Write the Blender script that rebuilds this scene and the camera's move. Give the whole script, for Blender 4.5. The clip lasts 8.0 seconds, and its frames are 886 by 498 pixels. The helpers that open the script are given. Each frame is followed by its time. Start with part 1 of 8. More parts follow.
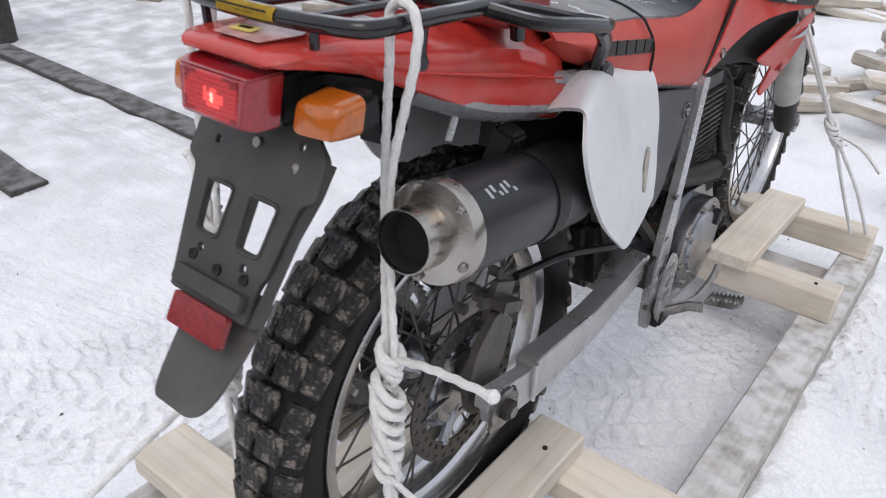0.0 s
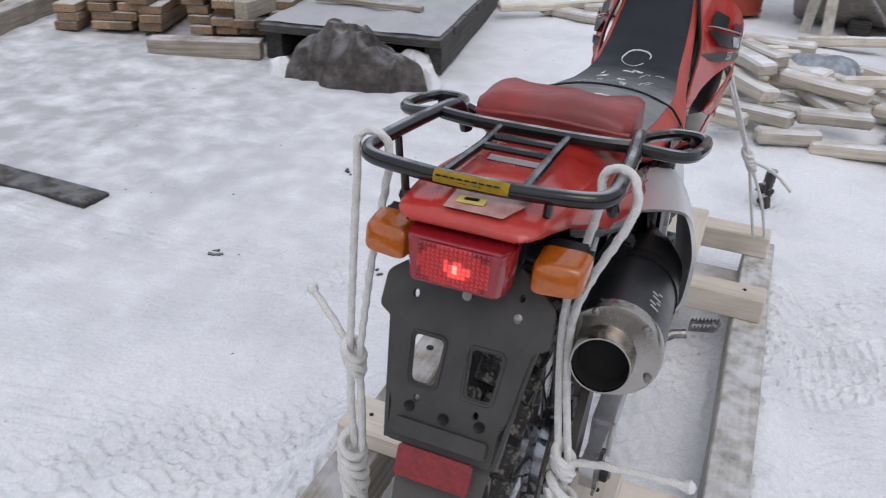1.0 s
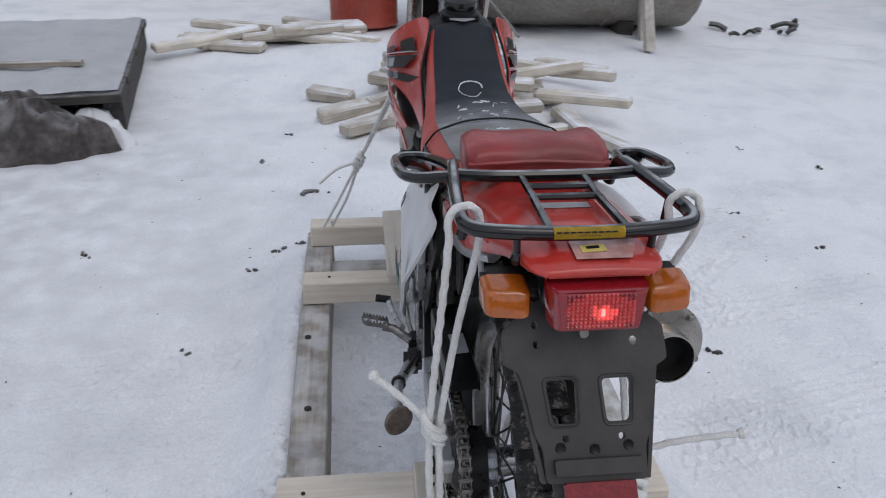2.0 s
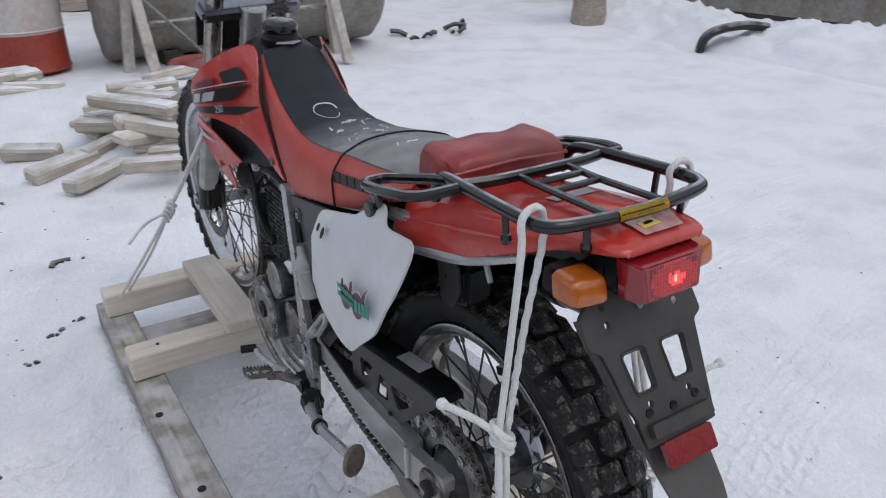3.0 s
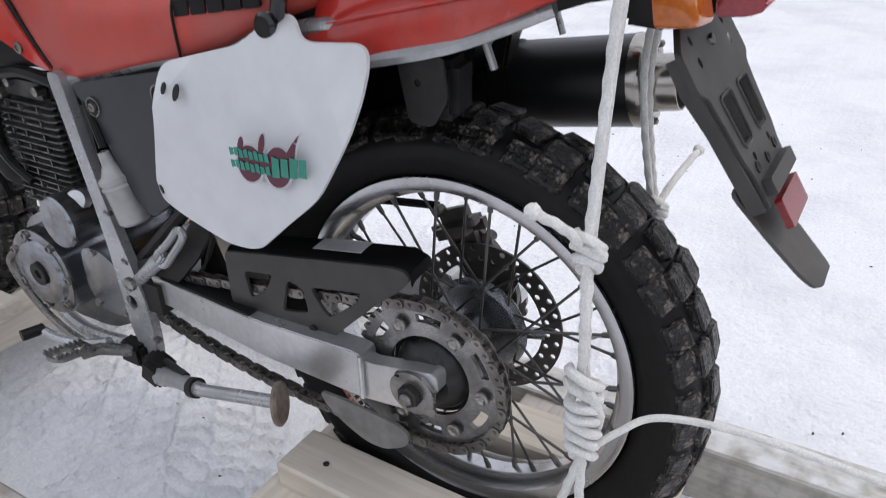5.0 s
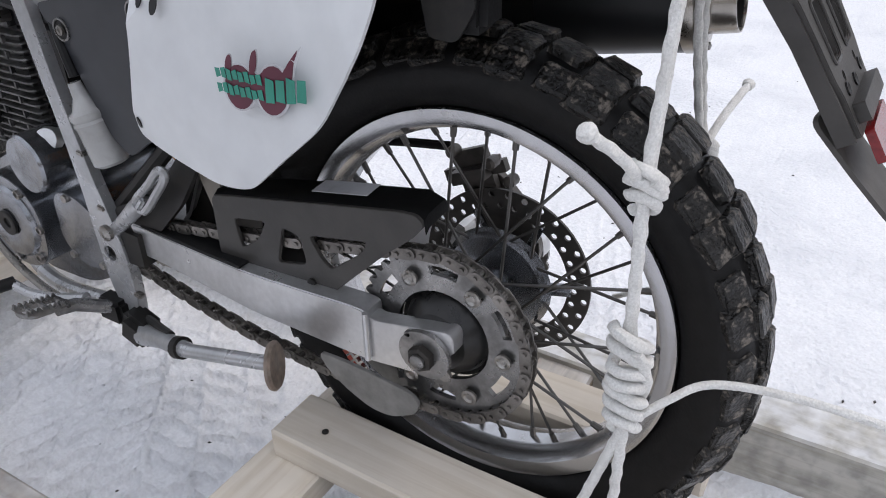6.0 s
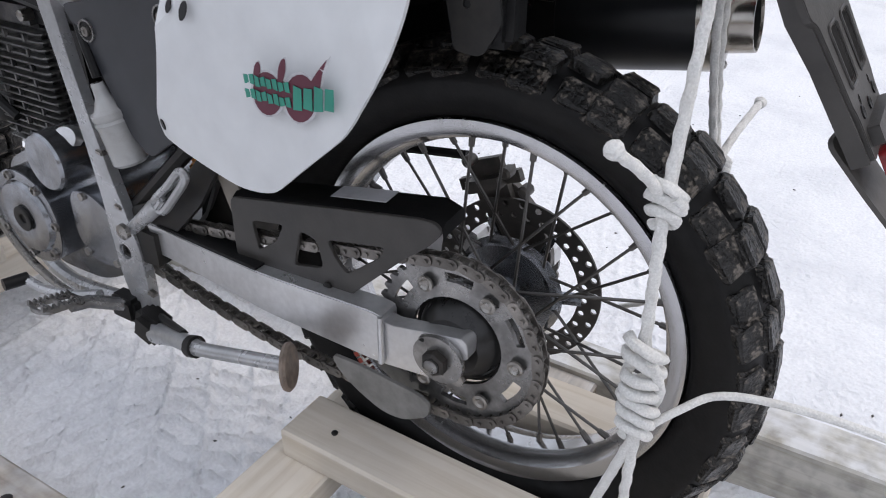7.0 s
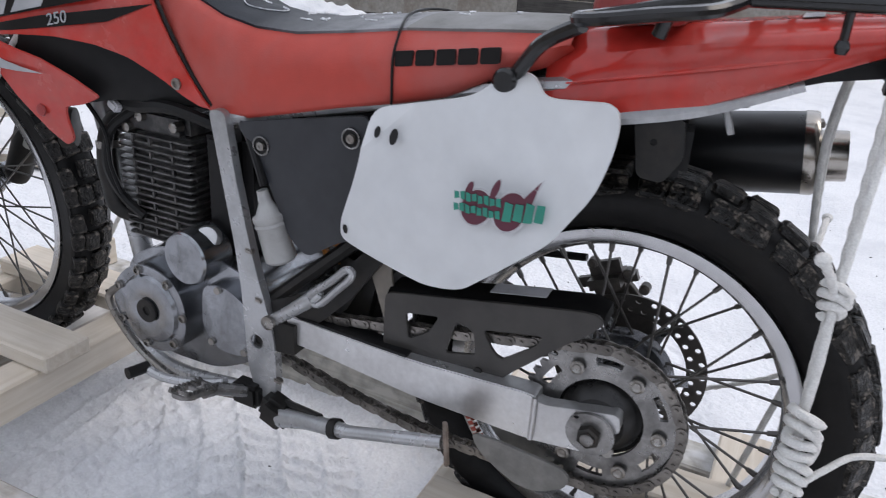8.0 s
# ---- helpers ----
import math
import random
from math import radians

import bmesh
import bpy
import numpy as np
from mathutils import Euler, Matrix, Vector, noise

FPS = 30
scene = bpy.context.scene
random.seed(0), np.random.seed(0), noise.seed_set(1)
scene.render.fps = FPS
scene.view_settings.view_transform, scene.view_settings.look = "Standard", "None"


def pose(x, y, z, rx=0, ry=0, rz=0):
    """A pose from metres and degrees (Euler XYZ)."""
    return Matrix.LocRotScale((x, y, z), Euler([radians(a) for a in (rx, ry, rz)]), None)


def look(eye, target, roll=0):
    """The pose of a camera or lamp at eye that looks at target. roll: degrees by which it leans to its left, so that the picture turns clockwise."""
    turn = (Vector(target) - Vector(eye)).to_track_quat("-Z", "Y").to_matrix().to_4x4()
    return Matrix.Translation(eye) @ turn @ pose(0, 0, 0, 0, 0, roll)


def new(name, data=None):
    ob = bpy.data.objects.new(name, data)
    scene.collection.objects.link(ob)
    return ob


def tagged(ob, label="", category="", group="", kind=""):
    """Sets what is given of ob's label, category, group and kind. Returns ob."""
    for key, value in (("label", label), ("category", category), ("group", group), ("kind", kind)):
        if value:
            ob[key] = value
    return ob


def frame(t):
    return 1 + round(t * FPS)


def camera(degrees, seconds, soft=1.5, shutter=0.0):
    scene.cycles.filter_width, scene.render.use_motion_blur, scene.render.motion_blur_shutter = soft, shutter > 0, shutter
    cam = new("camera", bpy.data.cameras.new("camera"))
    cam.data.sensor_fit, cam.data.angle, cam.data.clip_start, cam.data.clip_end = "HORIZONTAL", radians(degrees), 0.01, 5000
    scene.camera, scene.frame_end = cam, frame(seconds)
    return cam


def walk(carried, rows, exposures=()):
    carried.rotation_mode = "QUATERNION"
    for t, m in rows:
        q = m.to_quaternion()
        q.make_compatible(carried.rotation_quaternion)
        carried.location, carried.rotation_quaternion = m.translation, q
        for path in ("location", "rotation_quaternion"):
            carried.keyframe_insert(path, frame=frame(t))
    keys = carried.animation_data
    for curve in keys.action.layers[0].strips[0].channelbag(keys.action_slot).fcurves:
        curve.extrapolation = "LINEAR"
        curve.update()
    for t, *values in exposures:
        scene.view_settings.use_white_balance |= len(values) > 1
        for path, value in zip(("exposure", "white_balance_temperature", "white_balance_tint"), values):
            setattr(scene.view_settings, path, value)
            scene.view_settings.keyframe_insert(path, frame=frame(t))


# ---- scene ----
cam = camera(60.7, 8.0, soft=1.0, shutter=0.2)
PATH = [
    (0, (0.516, -0.618, 1.095), (-0.539, 0.762, 0.103), 2.0),
    (0.5, (0.428, -0.749, 1.194), (-0.481, 0.711, 0.173), -1.1),
    (1, (0.207, -0.792, 1.229), (-0.454, 0.822, 0.251), 2.3),
    (1.5, (-0.008, -0.859, 1.259), (-0.193, 0.888, 0.302), 1.8),
    (1.7, (-0.098, -0.877, 1.278), (-0.126, 0.89, 0.341), 1.2),
    (2.8, (-0.515, -0.761, 1.267), (0.307, 0.853, 0.419), 0.7),
    (3, (-0.579, -0.732, 1.265), (0.374, 0.797, 0.398), -0.3),
    (3.5, (-0.649, -0.614, 1.219), (0.521, 0.744, 0.332), -0.4),
    (4, (-0.682, -0.511, 1.179), (0.648, 0.7, 0.305), -0.1),
    (4.5, (-0.72, -0.438, 1.105), (0.71, 0.626, 0.198), -1.8),
    (5, (-0.703, -0.371, 0.998), (0.792, 0.561, 0.051), -1.6),
    (5.2, (-0.686, -0.347, 0.965), (0.786, 0.57, -0.032), -1.8),
    (6.3, (-0.643, -0.302, 0.927), (0.829, 0.58, -0.101), -0.3),
    (6.5, (-0.649, -0.301, 0.927), (0.828, 0.571, -0.101), 0.2),
    (7, (-0.667, -0.292, 0.939), (0.809, 0.594, -0.08), 0.8),
    (7.5, (-0.809, -0.242, 0.971), (0.779, 0.595, 0.089), 2.7),
    (8, (-0.909, -0.106, 0.992), (0.761, 0.661, 0.203), 4.0),
]
walk(cam, [(t, look(eye, target, roll)) for t, eye, target, roll in PATH], [(0, 0.34, 6700, 12), (0.5, 0.22, 6700, 13), (1.0, 0.0, 6550, 12), (1.5, -0.28, 6350, 11), (3.0, -0.12, 6400, 11), (3.5, -0.02, 6450, 11), (4.5, 0.29, 6650, 12), (5.0, 0.34, 6650, 12), (7.0, 0.36, 6650, 12), (8.0, 0.28, 6550, 12)])

# ---- light: a flat winter sky, soft sun from behind the bike ----
world = bpy.data.worlds.new("winter_sky")
scene.world = world
world.use_nodes = True
wn, wl = world.node_tree.nodes, world.node_tree.links
sky = wn.new("ShaderNodeTexSky")
sky.sky_type = "NISHITA"
sky.sun_disc = False
sky.sun_elevation = radians(56)
sky.sun_rotation = radians(153)
sky.air_density, sky.dust_density, sky.ozone_density = 1.0, 3.0, 1.0
haze = wn.new("ShaderNodeMixRGB")
haze.blend_type = "MIX"
haze.inputs["Fac"].default_value = 0.72
haze.inputs["Color2"].default_value = (6.6, 7.0, 7.7, 1)
wl.new(sky.outputs["Color"], haze.inputs["Color1"])
# an overcast sky over snow, hardly brighter overhead than at the horizon
toward = wn.new("ShaderNodeTexCoord")
height = wn.new("ShaderNodeSeparateXYZ")
wl.new(toward.outputs["Generated"], height.inputs["Vector"])
rise = wn.new("ShaderNodeMapRange")
rise.inputs["To Min"].default_value, rise.inputs["To Max"].default_value = 1.02, 1.09
wl.new(height.outputs["Z"], rise.inputs["Value"])
cloud = wn.new("ShaderNodeVectorMath")
cloud.operation = "SCALE"
wl.new(haze.outputs["Color"], cloud.inputs[0])
wl.new(rise.outputs["Result"], cloud.inputs["Scale"])
wl.new(cloud.outputs["Vector"], wn["Background"].inputs["Color"])
wn["Background"].inputs["Strength"].default_value = 0.125
sun_data = bpy.data.lights.new("sun", "SUN")
sun_data.energy = 0.5
sun_data.angle = radians(30)
sun_data.color = (1.0, 0.95, 0.9)
sun = new("sun", sun_data)
sun.matrix_world = look((1.3, -2.6, 4.6), (0, 0, 0))


# ---- materials ----
def material(name, color, rough=0.5, metal=0.0, scale=30.0, vary=0.15, bump=0.0, bump_scale=120.0, dirt=None, dirt_scale=4.0,
             dirt_amount=0.0, rough_vary=0.1, coat=0.0, per_object=0.0, spec=0.5, dirt_edge=(0.46, 0.68)):
    """A surface with fine grain, broad blotches of a second colour, and relief."""
    m = bpy.data.materials.new(name)
    m.use_nodes = True
    nt = m.node_tree
    N, L = nt.nodes, nt.links
    b = N["Principled BSDF"]
    tc = N.new("ShaderNodeTexCoord")
    fine = N.new("ShaderNodeTexNoise")
    fine.inputs["Scale"].default_value = scale
    fine.inputs["Detail"].default_value = 6
    L.new(tc.outputs["Object"], fine.inputs["Vector"])
    ramp = N.new("ShaderNodeMapRange")
    ramp.inputs["From Min"].default_value, ramp.inputs["From Max"].default_value = 0.3, 0.7
    ramp.inputs["To Min"].default_value, ramp.inputs["To Max"].default_value = 1 - vary, 1 + vary
    L.new(fine.outputs["Fac"], ramp.inputs["Value"])
    tone = N.new("ShaderNodeVectorMath")
    tone.operation = "SCALE"
    tone.inputs[0].default_value = color
    L.new(ramp.outputs["Result"], tone.inputs["Scale"])
    out = tone.outputs["Vector"]
    if per_object:
        info = N.new("ShaderNodeObjectInfo")
        r2 = N.new("ShaderNodeMapRange")
        r2.inputs["To Min"].default_value, r2.inputs["To Max"].default_value = 1 - per_object, 1 + per_object
        L.new(info.outputs["Random"], r2.inputs["Value"])
        t2 = N.new("ShaderNodeVectorMath")
        t2.operation = "SCALE"
        L.new(out, t2.inputs[0])
        L.new(r2.outputs["Result"], t2.inputs["Scale"])
        out = t2.outputs["Vector"]
    broad = N.new("ShaderNodeTexNoise")
    broad.inputs["Scale"].default_value = dirt_scale
    broad.inputs["Detail"].default_value = 8
    broad.inputs["Roughness"].default_value = 0.65
    L.new(tc.outputs["Object"], broad.inputs["Vector"])
    if dirt is not None:
        cover = N.new("ShaderNodeMapRange")
        cover.inputs["From Min"].default_value, cover.inputs["From Max"].default_value = dirt_edge
        cover.inputs["To Min"].default_value, cover.inputs["To Max"].default_value = 0.0, dirt_amount
        L.new(broad.outputs["Fac"], cover.inputs["Value"])
        mix = N.new("ShaderNodeMixRGB")
        mix.inputs["Color2"].default_value = (*dirt, 1)
        L.new(out, mix.inputs["Color1"])
        L.new(cover.outputs["Result"], mix.inputs["Fac"])
        out = mix.outputs["Color"]
    L.new(out, b.inputs["Base Color"])
    rr = N.new("ShaderNodeMapRange")
    rr.inputs["From Min"].default_value, rr.inputs["From Max"].default_value = 0.3, 0.7
    rr.inputs["To Min"].default_value, rr.inputs["To Max"].default_value = max(0.02, rough - rough_vary), min(1, rough + rough_vary)
    L.new(broad.outputs["Fac"], rr.inputs["Value"])
    L.new(rr.outputs["Result"], b.inputs["Roughness"])
    b.inputs["Metallic"].default_value = metal
    b.inputs["Coat Weight"].default_value = coat
    b.inputs["Specular IOR Level"].default_value = spec
    if bump:
        bn = N.new("ShaderNodeTexNoise")
        bn.inputs["Scale"].default_value = bump_scale
        bn.inputs["Detail"].default_value = 5
        L.new(tc.outputs["Object"], bn.inputs["Vector"])
        bp = N.new("ShaderNodeBump")
        bp.inputs["Strength"].default_value = 0.6
        bp.inputs["Distance"].default_value = bump
        L.new(bn.outputs["Fac"], bp.inputs["Height"])
        L.new(bp.outputs["Normal"], b.inputs["Normal"])
    return m


def wood_material(name, light, dark, per_object=0.12, grey=0.0, blot_scale=9):
    """Sawn softwood with grain along the longest side, knots and grey weathering."""
    m = bpy.data.materials.new(name)
    m.use_nodes = True
    N, L = m.node_tree.nodes, m.node_tree.links
    b = N["Principled BSDF"]
    tc = N.new("ShaderNodeTexCoord")
    info = N.new("ShaderNodeObjectInfo")
    shift = N.new("ShaderNodeVectorMath")
    shift.operation = "MULTIPLY_ADD"
    shift.inputs[1].default_value = (1, 1, 1)
    push = N.new("ShaderNodeVectorMath")
    push.operation = "SCALE"
    push.inputs[0].default_value = (13.0, 7.0, 5.0)
    L.new(info.outputs["Random"], push.inputs["Scale"])
    L.new(tc.outputs["Object"], shift.inputs[0])
    L.new(push.outputs["Vector"], shift.inputs[2])
    stretch = N.new("ShaderNodeMapping")
    stretch.inputs["Scale"].default_value = (1.2, 22, 22)
    L.new(shift.outputs["Vector"], stretch.inputs["Vector"])
    grain = N.new("ShaderNodeTexNoise")
    grain.inputs["Scale"].default_value = 3.0
    grain.inputs["Detail"].default_value = 8
    grain.inputs["Distortion"].default_value = 0.8
    L.new(stretch.outputs["Vector"], grain.inputs["Vector"])
    ramp = N.new("ShaderNodeValToRGB")
    ramp.color_ramp.elements[0].position, ramp.color_ramp.elements[0].color = 0.34, (*dark, 1)
    ramp.color_ramp.elements[1].position, ramp.color_ramp.elements[1].color = 0.6, (*light, 1)
    L.new(grain.outputs["Fac"], ramp.inputs["Fac"])
    blot = N.new("ShaderNodeTexNoise")
    blot.inputs["Scale"].default_value = blot_scale
    blot.inputs["Detail"].default_value = 7
    L.new(shift.outputs["Vector"], blot.inputs["Vector"])
    cover = N.new("ShaderNodeMapRange")
    cover.inputs["From Min"].default_value, cover.inputs["From Max"].default_value = 0.42, 0.66
    cover.inputs["To Max"].default_value = grey
    L.new(blot.outputs["Fac"], cover.inputs["Value"])
    mix = N.new("ShaderNodeMixRGB")
    mix.inputs["Color2"].default_value = (0.17, 0.16, 0.15, 1)
    L.new(ramp.outputs["Color"], mix.inputs["Color1"])
    L.new(cover.outputs["Result"], mix.inputs["Fac"])
    r2 = N.new("ShaderNodeMapRange")
    r2.inputs["To Min"].default_value, r2.inputs["To Max"].default_value = 1 - per_object, 1 + per_object
    L.new(info.outputs["Random"], r2.inputs["Value"])
    t2 = N.new("ShaderNodeVectorMath")
    t2.operation = "SCALE"
    L.new(mix.outputs["Color"], t2.inputs[0])
    L.new(r2.outputs["Result"], t2.inputs["Scale"])
    L.new(t2.outputs["Vector"], b.inputs["Base Color"])
    b.inputs["Roughness"].default_value = 0.75
    bp = N.new("ShaderNodeBump")
    bp.inputs["Strength"].default_value = 0.5
    bp.inputs["Distance"].default_value = 0.0015
    L.new(grain.outputs["Fac"], bp.inputs["Height"])
    L.new(bp.outputs["Normal"], b.inputs["Normal"])
    return m


def snow_or_sheen(m, amount=0.8, color=(0.8, 0.82, 0.86), scale=14.0, low=0.45, high=0.95):
    """Lay frost and snow, or a painted highlight, over the upward faces of a material."""
    N, L = m.node_tree.nodes, m.node_tree.links
    b = N["Principled BSDF"]
    old = b.inputs["Base Color"].links[0].from_socket
    geo = N.new("ShaderNodeNewGeometry")
    sep = N.new("ShaderNodeSeparateXYZ")
    L.new(geo.outputs["Normal"], sep.inputs["Vector"])
    up = N.new("ShaderNodeMapRange")
    up.inputs["From Min"].default_value, up.inputs["From Max"].default_value = low, high
    L.new(sep.outputs["Z"], up.inputs["Value"])
    tc = N.new("ShaderNodeTexCoord")
    n = N.new("ShaderNodeTexNoise")
    n.inputs["Scale"].default_value = scale
    n.inputs["Detail"].default_value = 8
    L.new(tc.outputs["Object"], n.inputs["Vector"])
    nr = N.new("ShaderNodeMapRange")
    nr.inputs["From Min"].default_value, nr.inputs["From Max"].default_value = 0.35, 0.6
    nr.inputs["To Max"].default_value = amount
    L.new(n.outputs["Fac"], nr.inputs["Value"])
    mul = N.new("ShaderNodeMath")
    mul.operation = "MULTIPLY"
    L.new(up.outputs["Result"], mul.inputs[0])
    L.new(nr.outputs["Result"], mul.inputs[1])
    mix = N.new("ShaderNodeMixRGB")
    mix.inputs["Color2"].default_value = (*color, 1)
    L.new(old, mix.inputs["Color1"])
    L.new(mul.outputs["Value"], mix.inputs["Fac"])
    L.new(mix.outputs["Color"], b.inputs["Base Color"])
    return m


RED = material("red_plastic", (0.47, 0.036, 0.027), 0.2, vary=0.08, scale=60, dirt=(0.40, 0.16, 0.14), dirt_scale=7, dirt_amount=0.35, rough_vary=0.12)
RED_VINYL = material("red_vinyl", (0.44, 0.050, 0.034), 0.52, vary=0.08, bump=0.0006, bump_scale=500, dirt=(0.36, 0.14, 0.13), dirt_scale=6, dirt_amount=0.4)
BAG_RED = material("bag_vinyl", (0.27, 0.030, 0.029), 0.38, vary=0.2, bump=0.002, bump_scale=60, dirt=(0.13, 0.045, 0.04), dirt_scale=9, dirt_amount=0.6)
SEAT_BLACK = material("seat_vinyl", (0.0085, 0.0110, 0.0165), 0.5, vary=0.2, bump=0.0008, bump_scale=600, dirt=(0.020, 0.024, 0.032), dirt_scale=6, dirt_amount=0.6, spec=0.3)
# hoar frost lies thick on the seat's rear and thins out towards the tank
gn, gl = SEAT_BLACK.node_tree.nodes, SEAT_BLACK.node_tree.links
along = gn.new("ShaderNodeSeparateXYZ")
at = gn.new("ShaderNodeTexCoord")
gl.new(at.outputs["Object"], along.inputs["Vector"])
thin = gn.new("ShaderNodeMapRange")
thin.inputs["From Min"].default_value, thin.inputs["From Max"].default_value = 0.36, 0.58
thin.inputs["To Min"].default_value, thin.inputs["To Max"].default_value = 1.0, 0.0
gl.new(along.outputs["Y"], thin.inputs["Value"])
flake = gn.new("ShaderNodeTexNoise")
flake.inputs["Scale"].default_value, flake.inputs["Detail"].default_value = 30, 8
gl.new(at.outputs["Object"], flake.inputs["Vector"])
cover = gn.new("ShaderNodeMath")
cover.operation = "MULTIPLY"
gl.new(thin.outputs["Result"], cover.inputs[0])
gl.new(flake.outputs["Fac"], cover.inputs[1])
frosted = gn.new("ShaderNodeMixRGB")
frosted.inputs["Color2"].default_value = (0.42, 0.43, 0.45, 1)
gl.new(cover.outputs["Value"], frosted.inputs["Fac"])
gl.new(gn["Principled BSDF"].inputs["Base Color"].links[0].from_socket, frosted.inputs["Color1"])
gl.new(frosted.outputs["Color"], gn["Principled BSDF"].inputs["Base Color"])
SEAT_GREY = material("rear_seat_vinyl", (0.16, 0.16, 0.155), 0.6, vary=0.2, bump=0.0008, bump_scale=600, dirt=(0.3, 0.3, 0.31), dirt_scale=12, dirt_amount=0.6)
WHITE = material("white_plastic", (0.62, 0.63, 0.64), 0.38, vary=0.04, dirt=(0.48, 0.49, 0.51), dirt_scale=6, dirt_amount=0.25)
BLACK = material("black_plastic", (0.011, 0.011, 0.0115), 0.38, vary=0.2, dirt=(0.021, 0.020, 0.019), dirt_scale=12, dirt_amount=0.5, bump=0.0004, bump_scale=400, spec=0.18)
GREY_BLACK = material("worn_black_plastic", (0.034, 0.031, 0.0285), 0.45, vary=0.25, dirt=(0.062, 0.058, 0.053), dirt_scale=10, dirt_amount=0.55, bump=0.0005, bump_scale=300)
COVER_GREY = material("airbox_plastic", (0.030, 0.0315, 0.036), 0.42, vary=0.12, dirt=(0.05, 0.052, 0.057), dirt_scale=9, dirt_amount=0.5, spec=0.35)
# the tubes' narrow pale tops paint in frost and the sky's highlight
TUBE_BLACK = snow_or_sheen(material("black_enamel", (0.0065, 0.0065, 0.0072), 0.16, vary=0.2, dirt=(0.02, 0.02, 0.021), dirt_scale=25, dirt_amount=0.3, spec=0.55), 0.4, scale=22, low=0.86, high=0.99)
DARK = material("dark_iron", (0.012, 0.0115, 0.011), 0.5, metal=0.3, vary=0.35, dirt=(0.05, 0.042, 0.035), dirt_scale=20, dirt_amount=0.5)
SILVER = material("silver_paint", (0.43, 0.435, 0.445), 0.28, metal=0.55, vary=0.06, scale=200, dirt=(0.2, 0.197, 0.193), dirt_scale=14, dirt_amount=0.4)
BOTTLE = material("milky_bottle", (0.36, 0.36, 0.355), 0.16, vary=0.12, scale=60, dirt=(0.22, 0.215, 0.205), dirt_scale=30, dirt_amount=0.6, coat=0.5)
FLAP = material("worn_flap_rubber", (0.062, 0.057, 0.052), 0.6, vary=0.15, dirt=(0.10, 0.092, 0.083), dirt_scale=14, dirt_amount=0.5, bump=0.0005, bump_scale=300)
GUIDE_GREY = material("guide_plate", (0.20, 0.195, 0.185), 0.45, vary=0.15, scale=60, dirt=(0.10, 0.095, 0.09), dirt_scale=18, dirt_amount=0.6)
RUSTY = material("rusty_steel", (0.20, 0.155, 0.125), 0.6, metal=0.4, vary=0.35, scale=90, dirt=(0.3, 0.27, 0.24), dirt_scale=30, dirt_amount=0.6)
ALU = material("brushed_aluminium", (0.61, 0.61, 0.615), 0.33, metal=0.82, vary=0.06, scale=120, dirt=(0.30, 0.29, 0.28), dirt_scale=7, dirt_amount=0.4, rough_vary=0.12)
RIM_ALU = material("rim_aluminium", (0.50, 0.50, 0.51), 0.22, metal=0.95, vary=0.05, scale=90, dirt=(0.34, 0.33, 0.31), dirt_scale=14, dirt_amount=0.35)
ENGINE = material("engine_casting", (0.30, 0.31, 0.33), 0.2, metal=0.92, vary=0.12, bump=0.0004, bump_scale=350, dirt=(0.05, 0.047, 0.045), dirt_scale=24, dirt_amount=0.5)
FIN_EDGE = material("worn_fin", (0.16, 0.157, 0.152), 0.34, metal=0.6, vary=0.4, scale=60, dirt=(0.02, 0.02, 0.02), dirt_scale=26, dirt_amount=0.75)
FIN_BLACK = material("black_cylinder_paint", (0.022, 0.022, 0.023), 0.42, vary=0.2, dirt=(0.16, 0.152, 0.145), dirt_scale=40, dirt_amount=0.7)
STEEL = material("worn_steel", (0.30, 0.288, 0.272), 0.3, metal=0.9, vary=0.15, dirt=(0.16, 0.12, 0.09), dirt_scale=25, dirt_amount=0.5)
CHROME = material("bright_steel", (0.40, 0.375, 0.345), 0.24, metal=1.0, vary=0.06, dirt=(0.24, 0.22, 0.19), dirt_scale=20, dirt_amount=0.35, rough_vary=0.1)
HUB_DARK = material("cush_hub", (0.024, 0.0235, 0.0235), 0.3, metal=0.5, vary=0.2, dirt=(0.06, 0.056, 0.053), dirt_scale=25, dirt_amount=0.4)
SPROCKET = material("sprocket_steel", (0.25, 0.245, 0.24), 0.3, metal=0.8, vary=0.3, dirt=(0.06, 0.056, 0.053), dirt_scale=26, dirt_amount=0.6)
CHAIN = material("chain_steel", (0.22, 0.205, 0.19), 0.34, metal=0.8, vary=0.4, per_object=0.4, dirt=(0.03, 0.025, 0.02), dirt_scale=60, dirt_amount=0.6)
RUBBER = material("tyre_rubber", (0.0075, 0.0073, 0.0075), 0.45, vary=0.3, scale=80, bump=0.0006, bump_scale=260, dirt=(0.016, 0.0145, 0.013), dirt_scale=14, dirt_amount=0.5, spec=0.18)
KNOB = material("knob_rubber", (0.0125, 0.0115, 0.0105), 0.38, vary=0.5, scale=90, bump=0.008, bump_scale=150, dirt=(0.22, 0.19, 0.16), dirt_scale=85, dirt_amount=0.8, per_object=0.4, spec=0.35, dirt_edge=(0.54, 0.62), rough_vary=0.22)
SPOKE = material("spoke_steel", (0.12, 0.115, 0.11), 0.4, metal=0.8, vary=0.2, dirt=(0.06, 0.05, 0.04), dirt_scale=30, dirt_amount=0.5)
MUFFLER = material("matt_black_muffler", (0.0115, 0.0125, 0.0145), 0.34, metal=0.2, vary=0.12, dirt=(0.03, 0.03, 0.032), dirt_scale=8, dirt_amount=0.4)
INSIDE = material("soot", (0.006, 0.006, 0.006), 0.9, vary=0.2)
